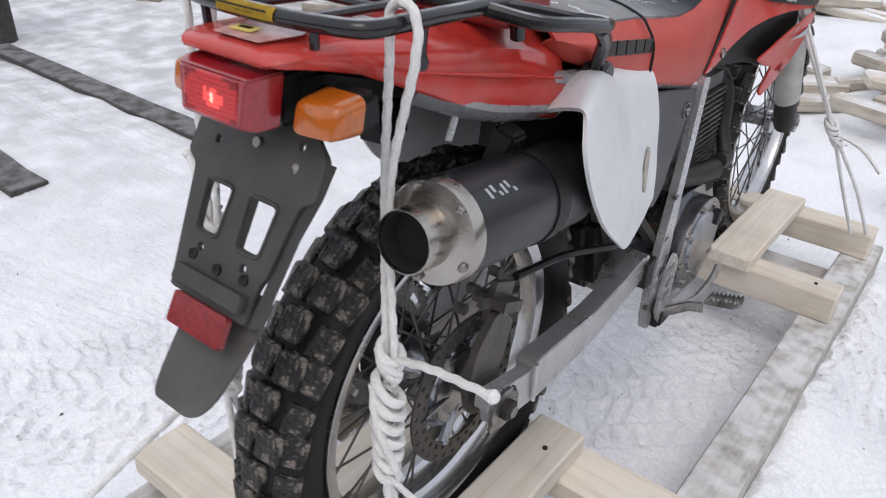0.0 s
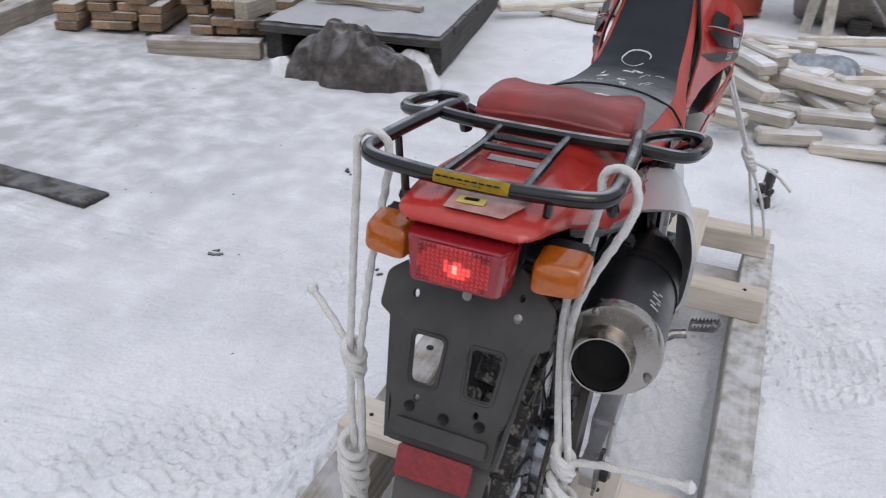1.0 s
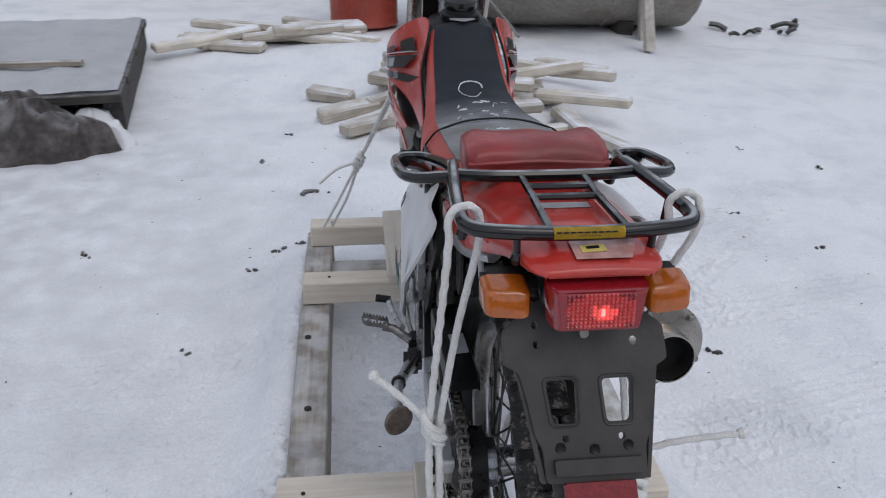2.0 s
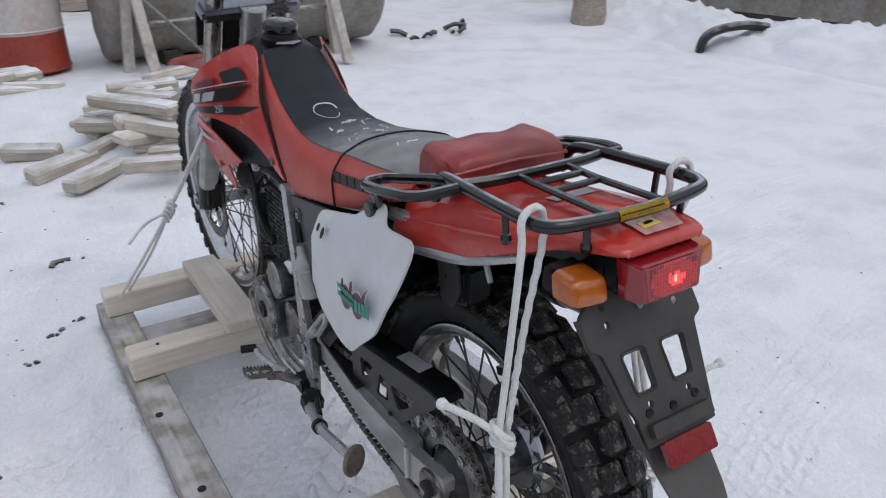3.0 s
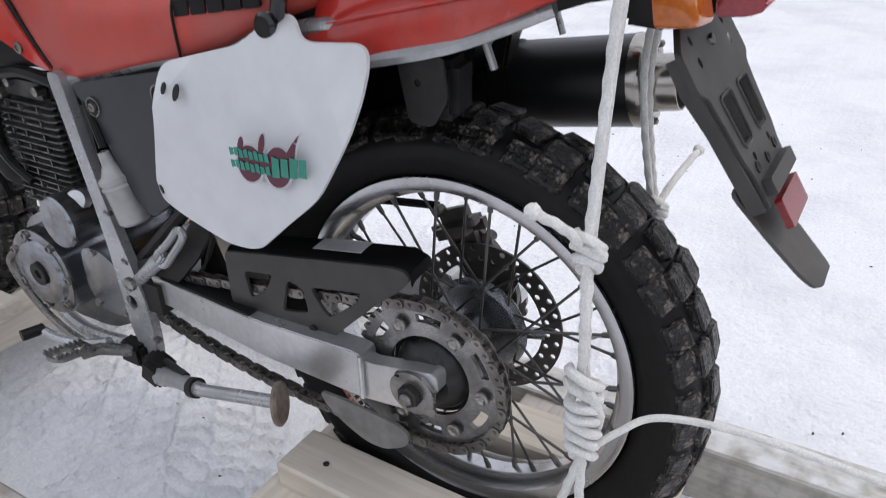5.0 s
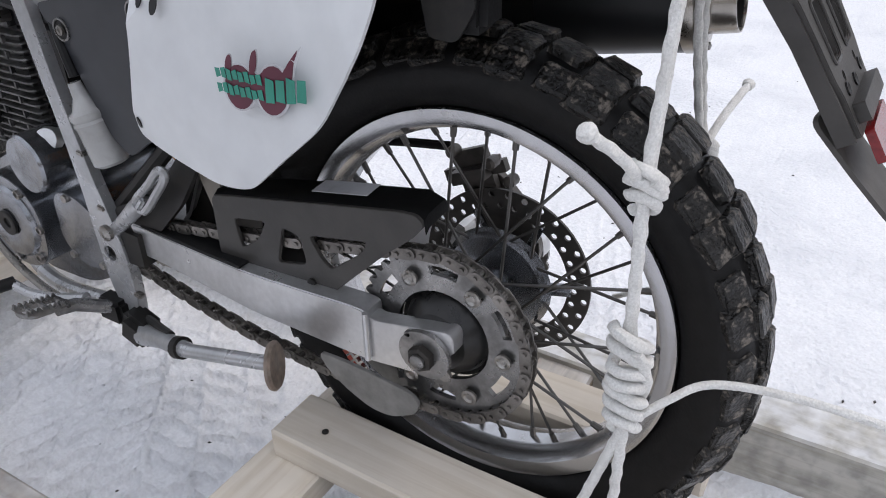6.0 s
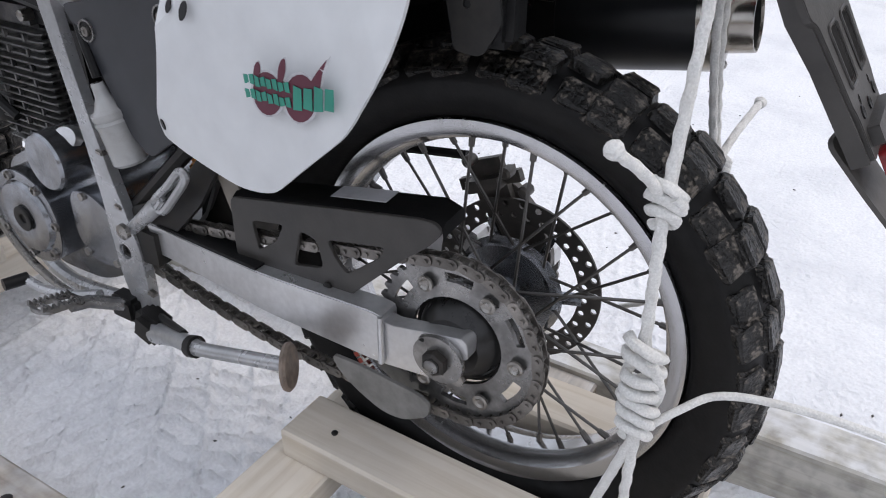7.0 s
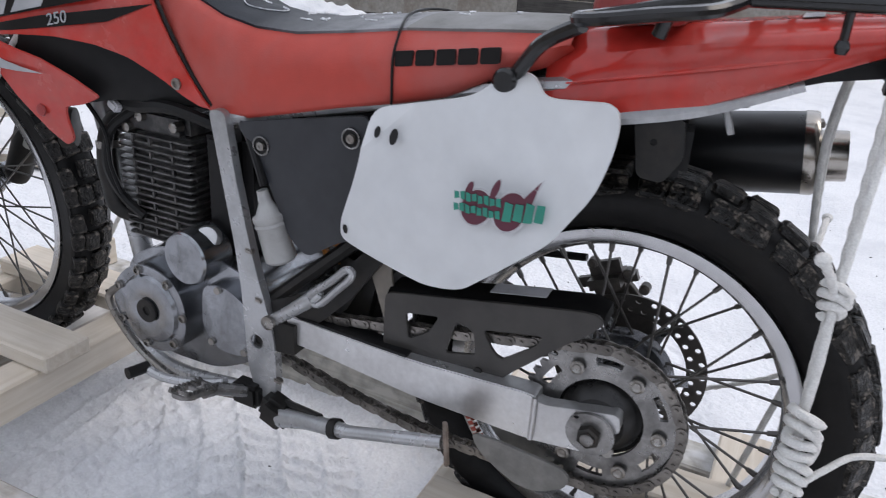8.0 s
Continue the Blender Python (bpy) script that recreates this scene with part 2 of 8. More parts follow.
ROPE = material("braided_rope", (0.72, 0.715, 0.695), 0.9, vary=0.14, scale=500, bump=0.002, bump_scale=800, dirt=(0.5, 0.48, 0.45), dirt_scale=30, dirt_amount=0.4)
YELLOW = material("yellow_label", (0.62, 0.40, 0.02), 0.5, vary=0.1, dirt=(0.2, 0.14, 0.03), dirt_scale=60, dirt_amount=0.5)
LABEL = material("silver_label", (0.5, 0.5, 0.52), 0.5, vary=0.1, dirt=(0.3, 0.3, 0.3), dirt_scale=60, dirt_amount=0.5)
FORK_GUARD = material("pale_guard_plastic", (0.42, 0.41, 0.385), 0.5, vary=0.12, dirt=(0.2, 0.19, 0.175), dirt_scale=12, dirt_amount=0.6)
INK = material("black_ink", (0.0075, 0.0068, 0.0068), 0.32, vary=0.1, spec=0.25)
CHALK = material("chalk", (0.62, 0.63, 0.66), 0.9, vary=0.3, scale=300)
BRAKE_DISC = material("browned_disc_steel", (0.085, 0.078, 0.072), 0.42, metal=0.55, vary=0.25, dirt=(0.04, 0.035, 0.03), dirt_scale=30, dirt_amount=0.6)
LEG = material("bronze_flap_plastic", (0.20, 0.175, 0.145), 0.4, vary=0.15, dirt=(0.10, 0.09, 0.078), dirt_scale=12, dirt_amount=0.5)
MAROON = material("maroon_print", (0.095, 0.016, 0.032), 0.4, vary=0.1)
SCUFF = material("scuffed_plastic", (0.36, 0.33, 0.29), 0.6, vary=0.3, scale=40)
CALIPER = material("cast_caliper", (0.085, 0.077, 0.070), 0.4, metal=0.5, vary=0.3, dirt=(0.16, 0.14, 0.12), dirt_scale=22, dirt_amount=0.6, bump=0.001, bump_scale=160)
GREEN = material("green_print", (0.02, 0.22, 0.16), 0.4, vary=0.1)
RUST_ORANGE = material("orange_spring", (0.5, 0.17, 0.015), 0.5, vary=0.2)
TAPE_SILVER = material("silver_decal", (0.42, 0.43, 0.45), 0.35, metal=0.3, vary=0.1)
REFLECTOR = material("red_reflector", (0.195, 0.0143, 0.0163), 0.2, vary=0.25, scale=220, dirt=(0.24, 0.06, 0.06), dirt_scale=14, dirt_amount=0.3)
NEW_WOOD = wood_material("fresh_sawn_pine", (0.72, 0.655, 0.565), (0.63, 0.555, 0.455), grey=0.15)
BEARER_WOOD = snow_or_sheen(wood_material("dirty_bearer_wood", (0.37, 0.33, 0.28), (0.21, 0.182, 0.148), grey=0.7, blot_scale=14), 0.4, scale=16)
PALE_BEARER = snow_or_sheen(wood_material("pale_bearer_wood", (0.54, 0.525, 0.48), (0.40, 0.38, 0.33), grey=0.55, blot_scale=30), 0.55, scale=24)
OLD_WOOD = snow_or_sheen(wood_material("weathered_wood", (0.38, 0.33, 0.265), (0.23, 0.195, 0.155), grey=0.45), 0.5, scale=9)
SLAB_WOOD = snow_or_sheen(wood_material("debarked_slabs", (0.58, 0.535, 0.46), (0.46, 0.395, 0.31), per_object=0.25, grey=0.3), 1.0, scale=5)
DARK_WOOD = snow_or_sheen(wood_material("rotten_wood", (0.055, 0.05, 0.045), (0.02, 0.018, 0.016), grey=0.12), 0.16, scale=16)
STACK_WOOD = snow_or_sheen(wood_material("stacked_timber", (0.34, 0.22, 0.12), (0.18, 0.11, 0.06), per_object=0.35, grey=0.5), 0.8, scale=6)
TARP = snow_or_sheen(material("tarpaulin", (0.125, 0.110, 0.104), 0.75, vary=0.3, bump=0.012, bump_scale=14, dirt=(0.32, 0.29, 0.28), dirt_scale=9, dirt_amount=0.95), 0.7, scale=14)
BARREL_RED = snow_or_sheen(material("barrel_red", (0.33, 0.05, 0.03), 0.5, vary=0.2, dirt=(0.2, 0.06, 0.04), dirt_scale=6, dirt_amount=0.6), 0.5)
BARREL_WHITE = snow_or_sheen(material("barrel_white", (0.55, 0.52, 0.5), 0.5, vary=0.1, dirt=(0.4, 0.25, 0.2), dirt_scale=5, dirt_amount=0.5), 0.5)
TANK_GREY = snow_or_sheen(material("old_tank_steel", (0.25, 0.235, 0.21), 0.7, vary=0.2, dirt=(0.14, 0.10, 0.07), dirt_scale=3, dirt_amount=0.7), 0.8, scale=4)
PALE_PAINT = material("peeling_white_paint", (0.5, 0.47, 0.42), 0.7, vary=0.15, dirt=(0.25, 0.2, 0.16), dirt_scale=10, dirt_amount=0.6)
SCRAP = snow_or_sheen(material("scrap_iron", (0.02, 0.019, 0.018), 0.6, vary=0.4, dirt=(0.06, 0.045, 0.035), dirt_scale=10, dirt_amount=0.6), 0.4)
FILM = material("clouded_film", (0.52, 0.56, 0.62), 0.3, vary=0.3, bump=0.01, bump_scale=20)


def glassy(name, color, emit=0.0):
    m = material(name, color, 0.12, vary=0.15, scale=200, coat=0.6)
    b = m.node_tree.nodes["Principled BSDF"]
    b.inputs["Transmission Weight"].default_value = 0.25
    if emit:
        b.inputs["Emission Color"].default_value = (1.0, 0.12, 0.10, 1)
        b.inputs["Emission Strength"].default_value = emit
    return m


AMBER = glassy("amber_lens", (0.52, 0.125, 0.010))
# the fender label's pale pink paints in the sky's reflection
SHEEN_LABEL = material("sky_sheen_label", (0.50, 0.30, 0.28), 0.2, vary=0.25, scale=60, dirt=(0.42, 0.16, 0.14), dirt_scale=34, dirt_amount=0.6)
TAG = material("faded_tag", (0.62, 0.49, 0.14), 0.5, vary=0.1, scale=60)
RED_LENS = glassy("red_lens", (0.33, 0.012, 0.02))
LAMP_GLOW = glassy("lit_bulb", (0.9, 0.2, 0.15), 3.2)
LAMP_MID = glassy("lit_prism", (0.6, 0.05, 0.05), 0.45)
LAMP_DIM = glassy("lit_lens", (0.42, 0.016, 0.025), 0.10)

FRESH = material("fresh_snow", (0.77, 0.78, 0.80), 0.7, vary=0.06, scale=120, bump=0.006, bump_scale=40, dirt=(0.62, 0.62, 0.64), dirt_scale=5, dirt_amount=0.5, spec=0.25)
SNOW = material("trodden_snow", (0.79, 0.80, 0.825), 0.75, vary=0.08, scale=150, bump=0.009, bump_scale=75, dirt=(0.64, 0.655, 0.69), dirt_scale=2.6, dirt_amount=0.7, spec=0.25)
# loose crumbs and pits over the packed snow, in patches
sn, sl = SNOW.node_tree.nodes, SNOW.node_tree.links
place = sn.new("ShaderNodeTexCoord")
warp = sn.new("ShaderNodeTexNoise")
warp.inputs["Scale"].default_value = 18
sl.new(place.outputs["Object"], warp.inputs["Vector"])
bent = sn.new("ShaderNodeMixRGB")
bent.blend_type = "LINEAR_LIGHT"
bent.inputs["Fac"].default_value = 0.03
sl.new(place.outputs["Object"], bent.inputs["Color1"])
sl.new(warp.outputs["Color"], bent.inputs["Color2"])
cells = sn.new("ShaderNodeTexVoronoi")
cells.feature = "DISTANCE_TO_EDGE"
cells.inputs["Scale"].default_value = 34
sl.new(bent.outputs["Color"], cells.inputs["Vector"])
ridge = sn.new("ShaderNodeMapRange")
ridge.inputs["From Max"].default_value = 0.55
ridge.inputs["To Min"].default_value, ridge.inputs["To Max"].default_value = 1.0, 0.0
sl.new(cells.outputs["Distance"], ridge.inputs["Value"])
patch = sn.new("ShaderNodeTexNoise")
patch.inputs["Scale"].default_value = 2.6
patch.inputs["Detail"].default_value = 5
sl.new(place.outputs["Object"], patch.inputs["Vector"])
where = sn.new("ShaderNodeMapRange")
where.inputs["From Min"].default_value, where.inputs["From Max"].default_value = 0.42, 0.62
sl.new(patch.outputs["Fac"], where.inputs["Value"])
crumb = sn.new("ShaderNodeMath")
crumb.operation = "MULTIPLY"
sl.new(ridge.outputs["Result"], crumb.inputs[0])
sl.new(where.outputs["Result"], crumb.inputs[1])
relief = sn.new("ShaderNodeBump")
relief.inputs["Strength"].default_value = 0.4
relief.inputs["Distance"].default_value = 0.011
first = sn["Principled BSDF"].inputs["Normal"].links[0].from_socket
sl.new(first, relief.inputs["Normal"])
sl.new(crumb.outputs["Value"], relief.inputs["Height"])
sl.new(relief.outputs["Normal"], sn["Principled BSDF"].inputs["Normal"])
# the snow turns mottled grey towards a spot in the west of the yard
spot_dist = sn.new("ShaderNodeVectorMath")
spot_dist.operation = "DISTANCE"
spot_dist.inputs[1].default_value = (-3.6, 1.9, 0)
sl.new(place.outputs["Object"], spot_dist.inputs[0])
worn = sn.new("ShaderNodeMapRange")
worn.inputs["From Min"].default_value, worn.inputs["From Max"].default_value = 1.2, 3.4
worn.inputs["To Min"].default_value, worn.inputs["To Max"].default_value = 1.0, 0.0
sl.new(spot_dist.outputs["Value"], worn.inputs["Value"])
mottle = sn.new("ShaderNodeTexNoise")
mottle.inputs["Scale"].default_value, mottle.inputs["Detail"].default_value = 7.0, 10
sl.new(place.outputs["Object"], mottle.inputs["Vector"])
speck = sn.new("ShaderNodeMapRange")
speck.inputs["From Min"].default_value, speck.inputs["From Max"].default_value = 0.3, 0.62
sl.new(mottle.outputs["Fac"], speck.inputs["Value"])
grey_cover = sn.new("ShaderNodeMath")
grey_cover.operation = "MULTIPLY"
sl.new(worn.outputs["Result"], grey_cover.inputs[0])
sl.new(speck.outputs["Result"], grey_cover.inputs[1])
grey = sn.new("ShaderNodeMixRGB")
grey.inputs["Color2"].default_value = (0.475, 0.48, 0.495, 1)
sl.new(grey_cover.outputs["Value"], grey.inputs["Fac"])
sl.new(sn["Principled BSDF"].inputs["Base Color"].links[0].from_socket, grey.inputs["Color1"])
sl.new(grey.outputs["Color"], sn["Principled BSDF"].inputs["Base Color"])


# ---- building helpers ----
def finish(name, bm, mat, smooth=True, angle=35):
    bmesh.ops.recalc_face_normals(bm, faces=bm.faces)
    me = bpy.data.meshes.new(name)
    for f in bm.faces:
        f.smooth = smooth
    if smooth:
        for e in bm.edges:
            if len(e.link_faces) == 2 and e.calc_face_angle(0) > radians(angle):
                e.smooth = False
    bm.to_mesh(me)
    bm.free()
    for m in mat if isinstance(mat, (list, tuple)) else [mat]:
        me.materials.append(m)
    return new(name, me)


def under(ob, parent):
    ob.parent = parent
    ob.matrix_parent_inverse = base_of(parent).inverted()
    return ob


def base_of(ob):
    """The world pose of a thing or part, by its chain of parents."""
    if ob.parent is None:
        return ob.matrix_basis.copy()
    return base_of(ob.parent) @ ob.matrix_parent_inverse @ ob.matrix_basis


def part(name, bm, mat, parent, label="", smooth=True, angle=35):
    ob = under(finish(name, bm, mat, smooth, angle), parent)
    if label:
        tagged(ob, label)
    return ob


def thing(name, at, label, category, group="", kind=""):
    ob = new(name)
    ob.location = at
    ob.empty_display_size = 0.1
    return tagged(ob, label, category, group, kind)


def curve(pts, k=6, closed=False):
    """A smooth run of points through pts."""
    P = [Vector(p) for p in pts]
    out, n = [], len(P)
    for i in range(n if closed else n - 1):
        a, b, c, d = (P[(i + j) % n] if closed else P[min(max(i + j, 0), n - 1)] for j in (-1, 0, 1, 2))
        for s in range(k):
            t = s / k
            out.append(0.5 * ((2 * b) + (c - a) * t + (2 * a - 5 * b + 4 * c - d) * t * t + (3 * b - a - 3 * c + d) * t ** 3))
    if not closed:
        out.append(P[-1])
    return out


def tube(bm, pts, r, n=10, closed=False, flat=1.0, caps=True):
    """A round bar along points; r is one radius or one for each point."""
    P = [Vector(p) for p in pts]
    m = len(P)
    rings, side = [], None
    for i, p in enumerate(P):
        a, b = (P[(i - 1) % m], P[(i + 1) % m]) if closed else (P[max(i - 1, 0)], P[min(i + 1, m - 1)])
        d = (b - a).normalized()
        if side is None:
            side = d.orthogonal().normalized()
        side = (side - d * side.dot(d))
        side = side.normalized() if side.length > 1e-6 else d.orthogonal().normalized()
        up = d.cross(side)
        rad = r[i] if isinstance(r, (list, tuple)) else r
        rings.append([bm.verts.new(p + rad * (math.cos(q) * side + flat * math.sin(q) * up)) for q in (2 * math.pi * j / n for j in range(n))])
    for i in range(m if closed else m - 1):
        A, B = rings[i], rings[(i + 1) % m]
        for j in range(n):
            bm.faces.new((A[j], A[(j + 1) % n], B[(j + 1) % n], B[j]))
    if caps and not closed:
        bm.faces.new(rings[0][::-1])
        bm.faces.new(rings[-1])
    return bm


def frame_of(axis):
    d = Vector(axis).normalized()
    s = Vector((0, 0, 1)) if abs(d.z) < 0.9 else Vector((0, 1, 0))
    u = (s - d * s.dot(d)).normalized()
    return d, u, d.cross(u)


def lathe(bm, profile, at, axis, n=32, arc=(0.0, 2 * math.pi), cap=True):
    """Turn (along, radius) pairs round an axis through at."""
    d, u, v = frame_of(axis)
    at = Vector(at)
    full = arc[1] - arc[0] > 6.28
    steps = n if full else n + 1
    rings = []
    for a, r in profile:
        rings.append([bm.verts.new(at + a * d + r * (math.cos(q) * u + math.sin(q) * v)) for q in (arc[0] + (arc[1] - arc[0]) * j / n for j in range(steps))])
    for A, B in zip(rings, rings[1:]):
        for j in range(n):
            bm.faces.new((A[j], A[(j + 1) % steps], B[(j + 1) % steps], B[j]))
    if cap and full:
        if profile[0][1] > 1e-5:
            bm.faces.new(rings[0][::-1])
        if profile[-1][1] > 1e-5:
            bm.faces.new(rings[-1])
    bmesh.ops.remove_doubles(bm, verts=bm.verts, dist=1e-6)
    return bm


def ring_solid(bm, profile, at, axis, n=48):
    """Turn a closed (along, radius) outline round an axis: rims, tyres, washers."""
    d, u, v = frame_of(axis)
    at = Vector(at)
    m = len(profile)
    rings = [[bm.verts.new(at + a * d + r * (math.cos(2 * math.pi * j / n) * u + math.sin(2 * math.pi * j / n) * v)) for a, r in profile] for j in range(n)]
    for j in range(n):
        A, B = rings[j], rings[(j + 1) % n]
        for i in range(m):
            bm.faces.new((A[i], A[(i + 1) % m], B[(i + 1) % m], B[i]))
    return bm


def slab(bm, outline, place, thick, holes=(), bevel=0.0):
    """A plate: an outline with holes in a plane, mapped by place(u, v, w) with w from 0 to thick."""
    def fill(w):
        edges = []
        for loop in (outline, *holes):
            vs = [bm.verts.new((u, v, w)) for u, v in loop]
            edges += [bm.edges.new((vs[i], vs[(i + 1) % len(vs)])) for i in range(len(vs))]
        return edges
    low = fill(0.0)
    got = bmesh.ops.triangle_fill(bm, use_beauty=True, use_dissolve=False, edges=low)
    faces = [g for g in got["geom"] if isinstance(g, bmesh.types.BMFace)]
    ext = bmesh.ops.extrude_face_region(bm, geom=faces)
    for g in ext["geom"]:
        if isinstance(g, bmesh.types.BMVert):
            g.co.z += thick
    if bevel:
        bmesh.ops.recalc_face_normals(bm, faces=bm.faces)
        sharp = [e for e in bm.edges if len(e.link_faces) == 2 and e.calc_face_angle(0) > radians(60)]
        bmesh.ops.bevel(bm, geom=sharp, offset=bevel, segments=2, affect="EDGES", clamp_overlap=True)
    for v in bm.verts:
        v.co = place(*v.co)
    return bm


def block(bm, at, size, turn=(0, 0, 0), bevel=0.0, seg=2):
    """A box with eased edges."""
    m = Matrix.LocRotScale(Vector(at), Euler([radians(a) for a in turn]), Vector(size))
    got = bmesh.ops.create_cube(bm, size=1.0, matrix=m)
    if bevel:
        vs = set(got["verts"])
        es = [e for e in bm.edges if e.verts[0] in vs and e.verts[1] in vs]
        bmesh.ops.bevel(bm, geom=es, offset=bevel, segments=seg, affect="EDGES", clamp_overlap=True)
    return bm


def loft(bm, rings, ends=True, around=True):
    """Skin over rings of as many points each."""
    R = [[bm.verts.new(p) for p in ring] for ring in rings]
    n = len(R[0])
    for A, B in zip(R, R[1:]):
        for j in range(n if around else n - 1):
            bm.faces.new((A[j], A[(j + 1) % n], B[(j + 1) % n], B[j]))
    if ends and around:
        bm.faces.new(R[0][::-1])
        bm.faces.new(R[-1])
    return bm


def refine(outline, step):
    """Points added along an outline, so that a bent plate follows its curve."""
    out = []
    for (a, b), (c, d) in zip(outline, outline[1:] + outline[:1]):
        k = max(1, int(math.hypot(c - a, d - b) / step))
        out += [(a + (c - a) * i / k, b + (d - b) * i / k) for i in range(k)]
    return out


def rounded(outline, r, k=4):
    """An outline with its corners cut round."""
    out = []
    n = len(outline)
    for i in range(n):
        p, a, b = Vector(outline[i]), Vector(outline[i - 1]), Vector(outline[(i + 1) % n])
        u, v = a - p, b - p
        rr = min(r, u.length * 0.45, v.length * 0.45)
        s, e = p + u.normalized() * rr, p + v.normalized() * rr
        for j in range(k + 1):
            t = j / k
            q = s * (1 - t) ** 2 + 2 * p * t * (1 - t) + e * t * t
            out.append((q.x, q.y))
    return out


def side(x0, sign=-1):
    """Maps (y, z, w) of a plate to its place on a flank of the bike, w pointing outwards."""
    return lambda u, v, w: Vector((x0 + sign * w, u, v))


def grow(bm, amount):
    """Dent a mesh slightly, so that no face is quite flat."""
    for v in bm.verts:
        v.co += Vector([noise.noise(v.co * 9 + Vector((k * 7.3, 0, 0))) * amount for k in range(3)])
    return bm


def B():
    return bmesh.new()


# ---- the yard: trodden snow to the horizon ----
def spread(near, far, fine, growth):
    """Even steps near the bike that widen towards the horizon."""
    out, x, s = [0.0], 0.0, fine
    while x < far:
        if x > near:
            s *= growth if x < 8 else 1.25
        x += s
        out.append(x)
    return out


def tread(x, y, cx, cy, turn, width):
    """Relief of a lorry tyre's lugs pressed into the snow along a line."""
    c, s = np.cos(turn), np.sin(turn)
    u, v = (x - cx) * c + (y - cy) * s, -(x - cx) * s + (y - cy) * c
    wob = 0.012 * np.sin(9 * u) + 0.008 * np.sin(23 * u + 40 * v) + 0.008 * np.sin(61 * v - 17 * u) * np.sin(31 * u + 1.3)
    inside = np.clip((width / 2 - np.abs(v)) / 0.02, 0, 1)
    col = width / 6
    k = np.floor(v / col)
    gap = 0.048
    du = (u + 0.5 * np.abs(v) + 0.5 * gap * (k % 2) + wob) % gap
    dv = (v + 0.5 * wob) % col
    du, dv = np.minimum(du, gap - du), np.minimum(dv, col - dv)
    wall = np.maximum(np.exp(-(du / 0.0052) ** 2), 0.85 * np.exp(-(dv / 0.0052) ** 2))
    # lugs that were smeared or filled again
    wall *= np.clip(0.85 + 0.5 * np.sin(13 * u + 3 * np.sin(19 * v)) * np.sin(27 * v + 2 * np.sin(11 * u)), 0.1, 1)
    return inside * (-0.008 + 0.0125 * wall) * np.clip((5 - np.abs(u)), 0, 1)


def snow_height(X, Y):
    h = np.zeros_like(X)
    for i, (f, a) in enumerate(((0.35, 0.035), (1.1, 0.014), (3.1, 0.008), (8.0, 0.004))):
        for k in range(5):
            q = 1.7 * k + 0.9 * i
            h += a / 2.2 * np.sin(f * 2 * (X * np.cos(q) + Y * np.sin(q)) + 2.1 * k + i + 1.3 * np.sin(f * (X * np.sin(q) - Y * np.cos(q))))
    near = np.exp(-((X / 1.6) ** 2 + ((Y - 0.7) / 2.0) ** 2))
    h *= 1 - 0.75 * near
    flat = np.clip(1 - (np.abs(X) - 0.5) / 0.25, 0, 1) * np.clip(1 - (np.abs(Y - 0.62) - 1.05) / 0.25, 0, 1)
    h *= 1 - 0.6 * flat
    h += 1.1 * tread(X, Y, -0.05, 0.66, 0.75, 0.46) + 0.7 * tread(X, Y, 1.3, 1.2, 0.12, 0.26) + 0.6 * tread(X, Y, -0.9, 0.15, 0.25, 0.26)
    # thin crusts squeezed up between boot and tyre prints
    crust = np.zeros_like(X)
    for i, (a, b, p) in enumerate(((47, 21, 0.3), (-29, 52, 1.9), (58, -17, 4.1))):
        s = np.sin(a * X + b * Y + p + 1.9 * np.sin(13 * X - 7 * Y + i) + 1.5 * np.sin(9 * Y + 15 * X + 2 * i))
        crust = np.maximum(crust, np.exp(-(s / 0.22) ** 2) * np.clip(1.6 * np.sin(5.1 * X + 3.7 * Y + 2.1 * i) * np.sin(4.3 * Y - 6.1 * X + i), 0, 1))
    h += 0.0045 * crust * np.exp(-((X / 1.3) ** 2 + ((Y - 0.7) / 1.5) ** 2))
    h += tread(X, Y, 1.2, 0.2, 0.3, 0.24) * 0.5 + tread(X, Y, -1.1, 2.1, 0.05, 0.24) * 0.5
    # the bank that a plough left by the far fence, and ruts on the track before it
    bank = np.exp(-(((X - 5.45) * 0.96 + (Y - 3.4) * 0.22) / 0.42) ** 2) * np.clip((Y + 4) / 2, 0, 1) * np.clip((8.0 - Y) / 1.5, 0, 1)
    h += 0.04 * bank * (1 + 0.4 * np.sin(7 * X + 3 * Y) * np.sin(5 * Y - 2 * X))
    heap = np.exp(-(((X - 5.35) / 0.45) ** 2 + ((Y - 2.9) / 0.95) ** 2)) + 0.6 * np.exp(-(((X - 5.2) / 0.3) ** 2 + ((Y - 1.6) / 0.5) ** 2))
    h += 0.04 * heap * (1 + 0.35 * np.sin(11 * X + 4 * Y) * np.sin(7 * Y - 3 * X) + 0.2 * np.sin(23 * X - 9 * Y) * np.sin(19 * Y))
    h += 0.13 * np.exp(-(((X - 0.42) / 0.62) ** 2 + ((Y - 3.5) / 0.75) ** 2)) + 0.12 * np.exp(-(((X + 0.1) / 0.9) ** 2 + ((Y - 4.6) / 0.6) ** 2))
    for off in (0.0, 0.55):
        d = (X - 3.2) * 0.55 + (Y - 4.8 - off) * 0.83
        h += -0.05 * np.exp(-(d / 0.10) ** 2) * np.clip((X - 1.8) / 1.0, 0, 1) * (Y > 2.5)
    # snow drifted and trodden up against the skid's bearers
    drift = np.clip((Y + 0.75) / 0.3, 0, 1) * np.clip((1.7 - Y) / 0.3, 0, 1)
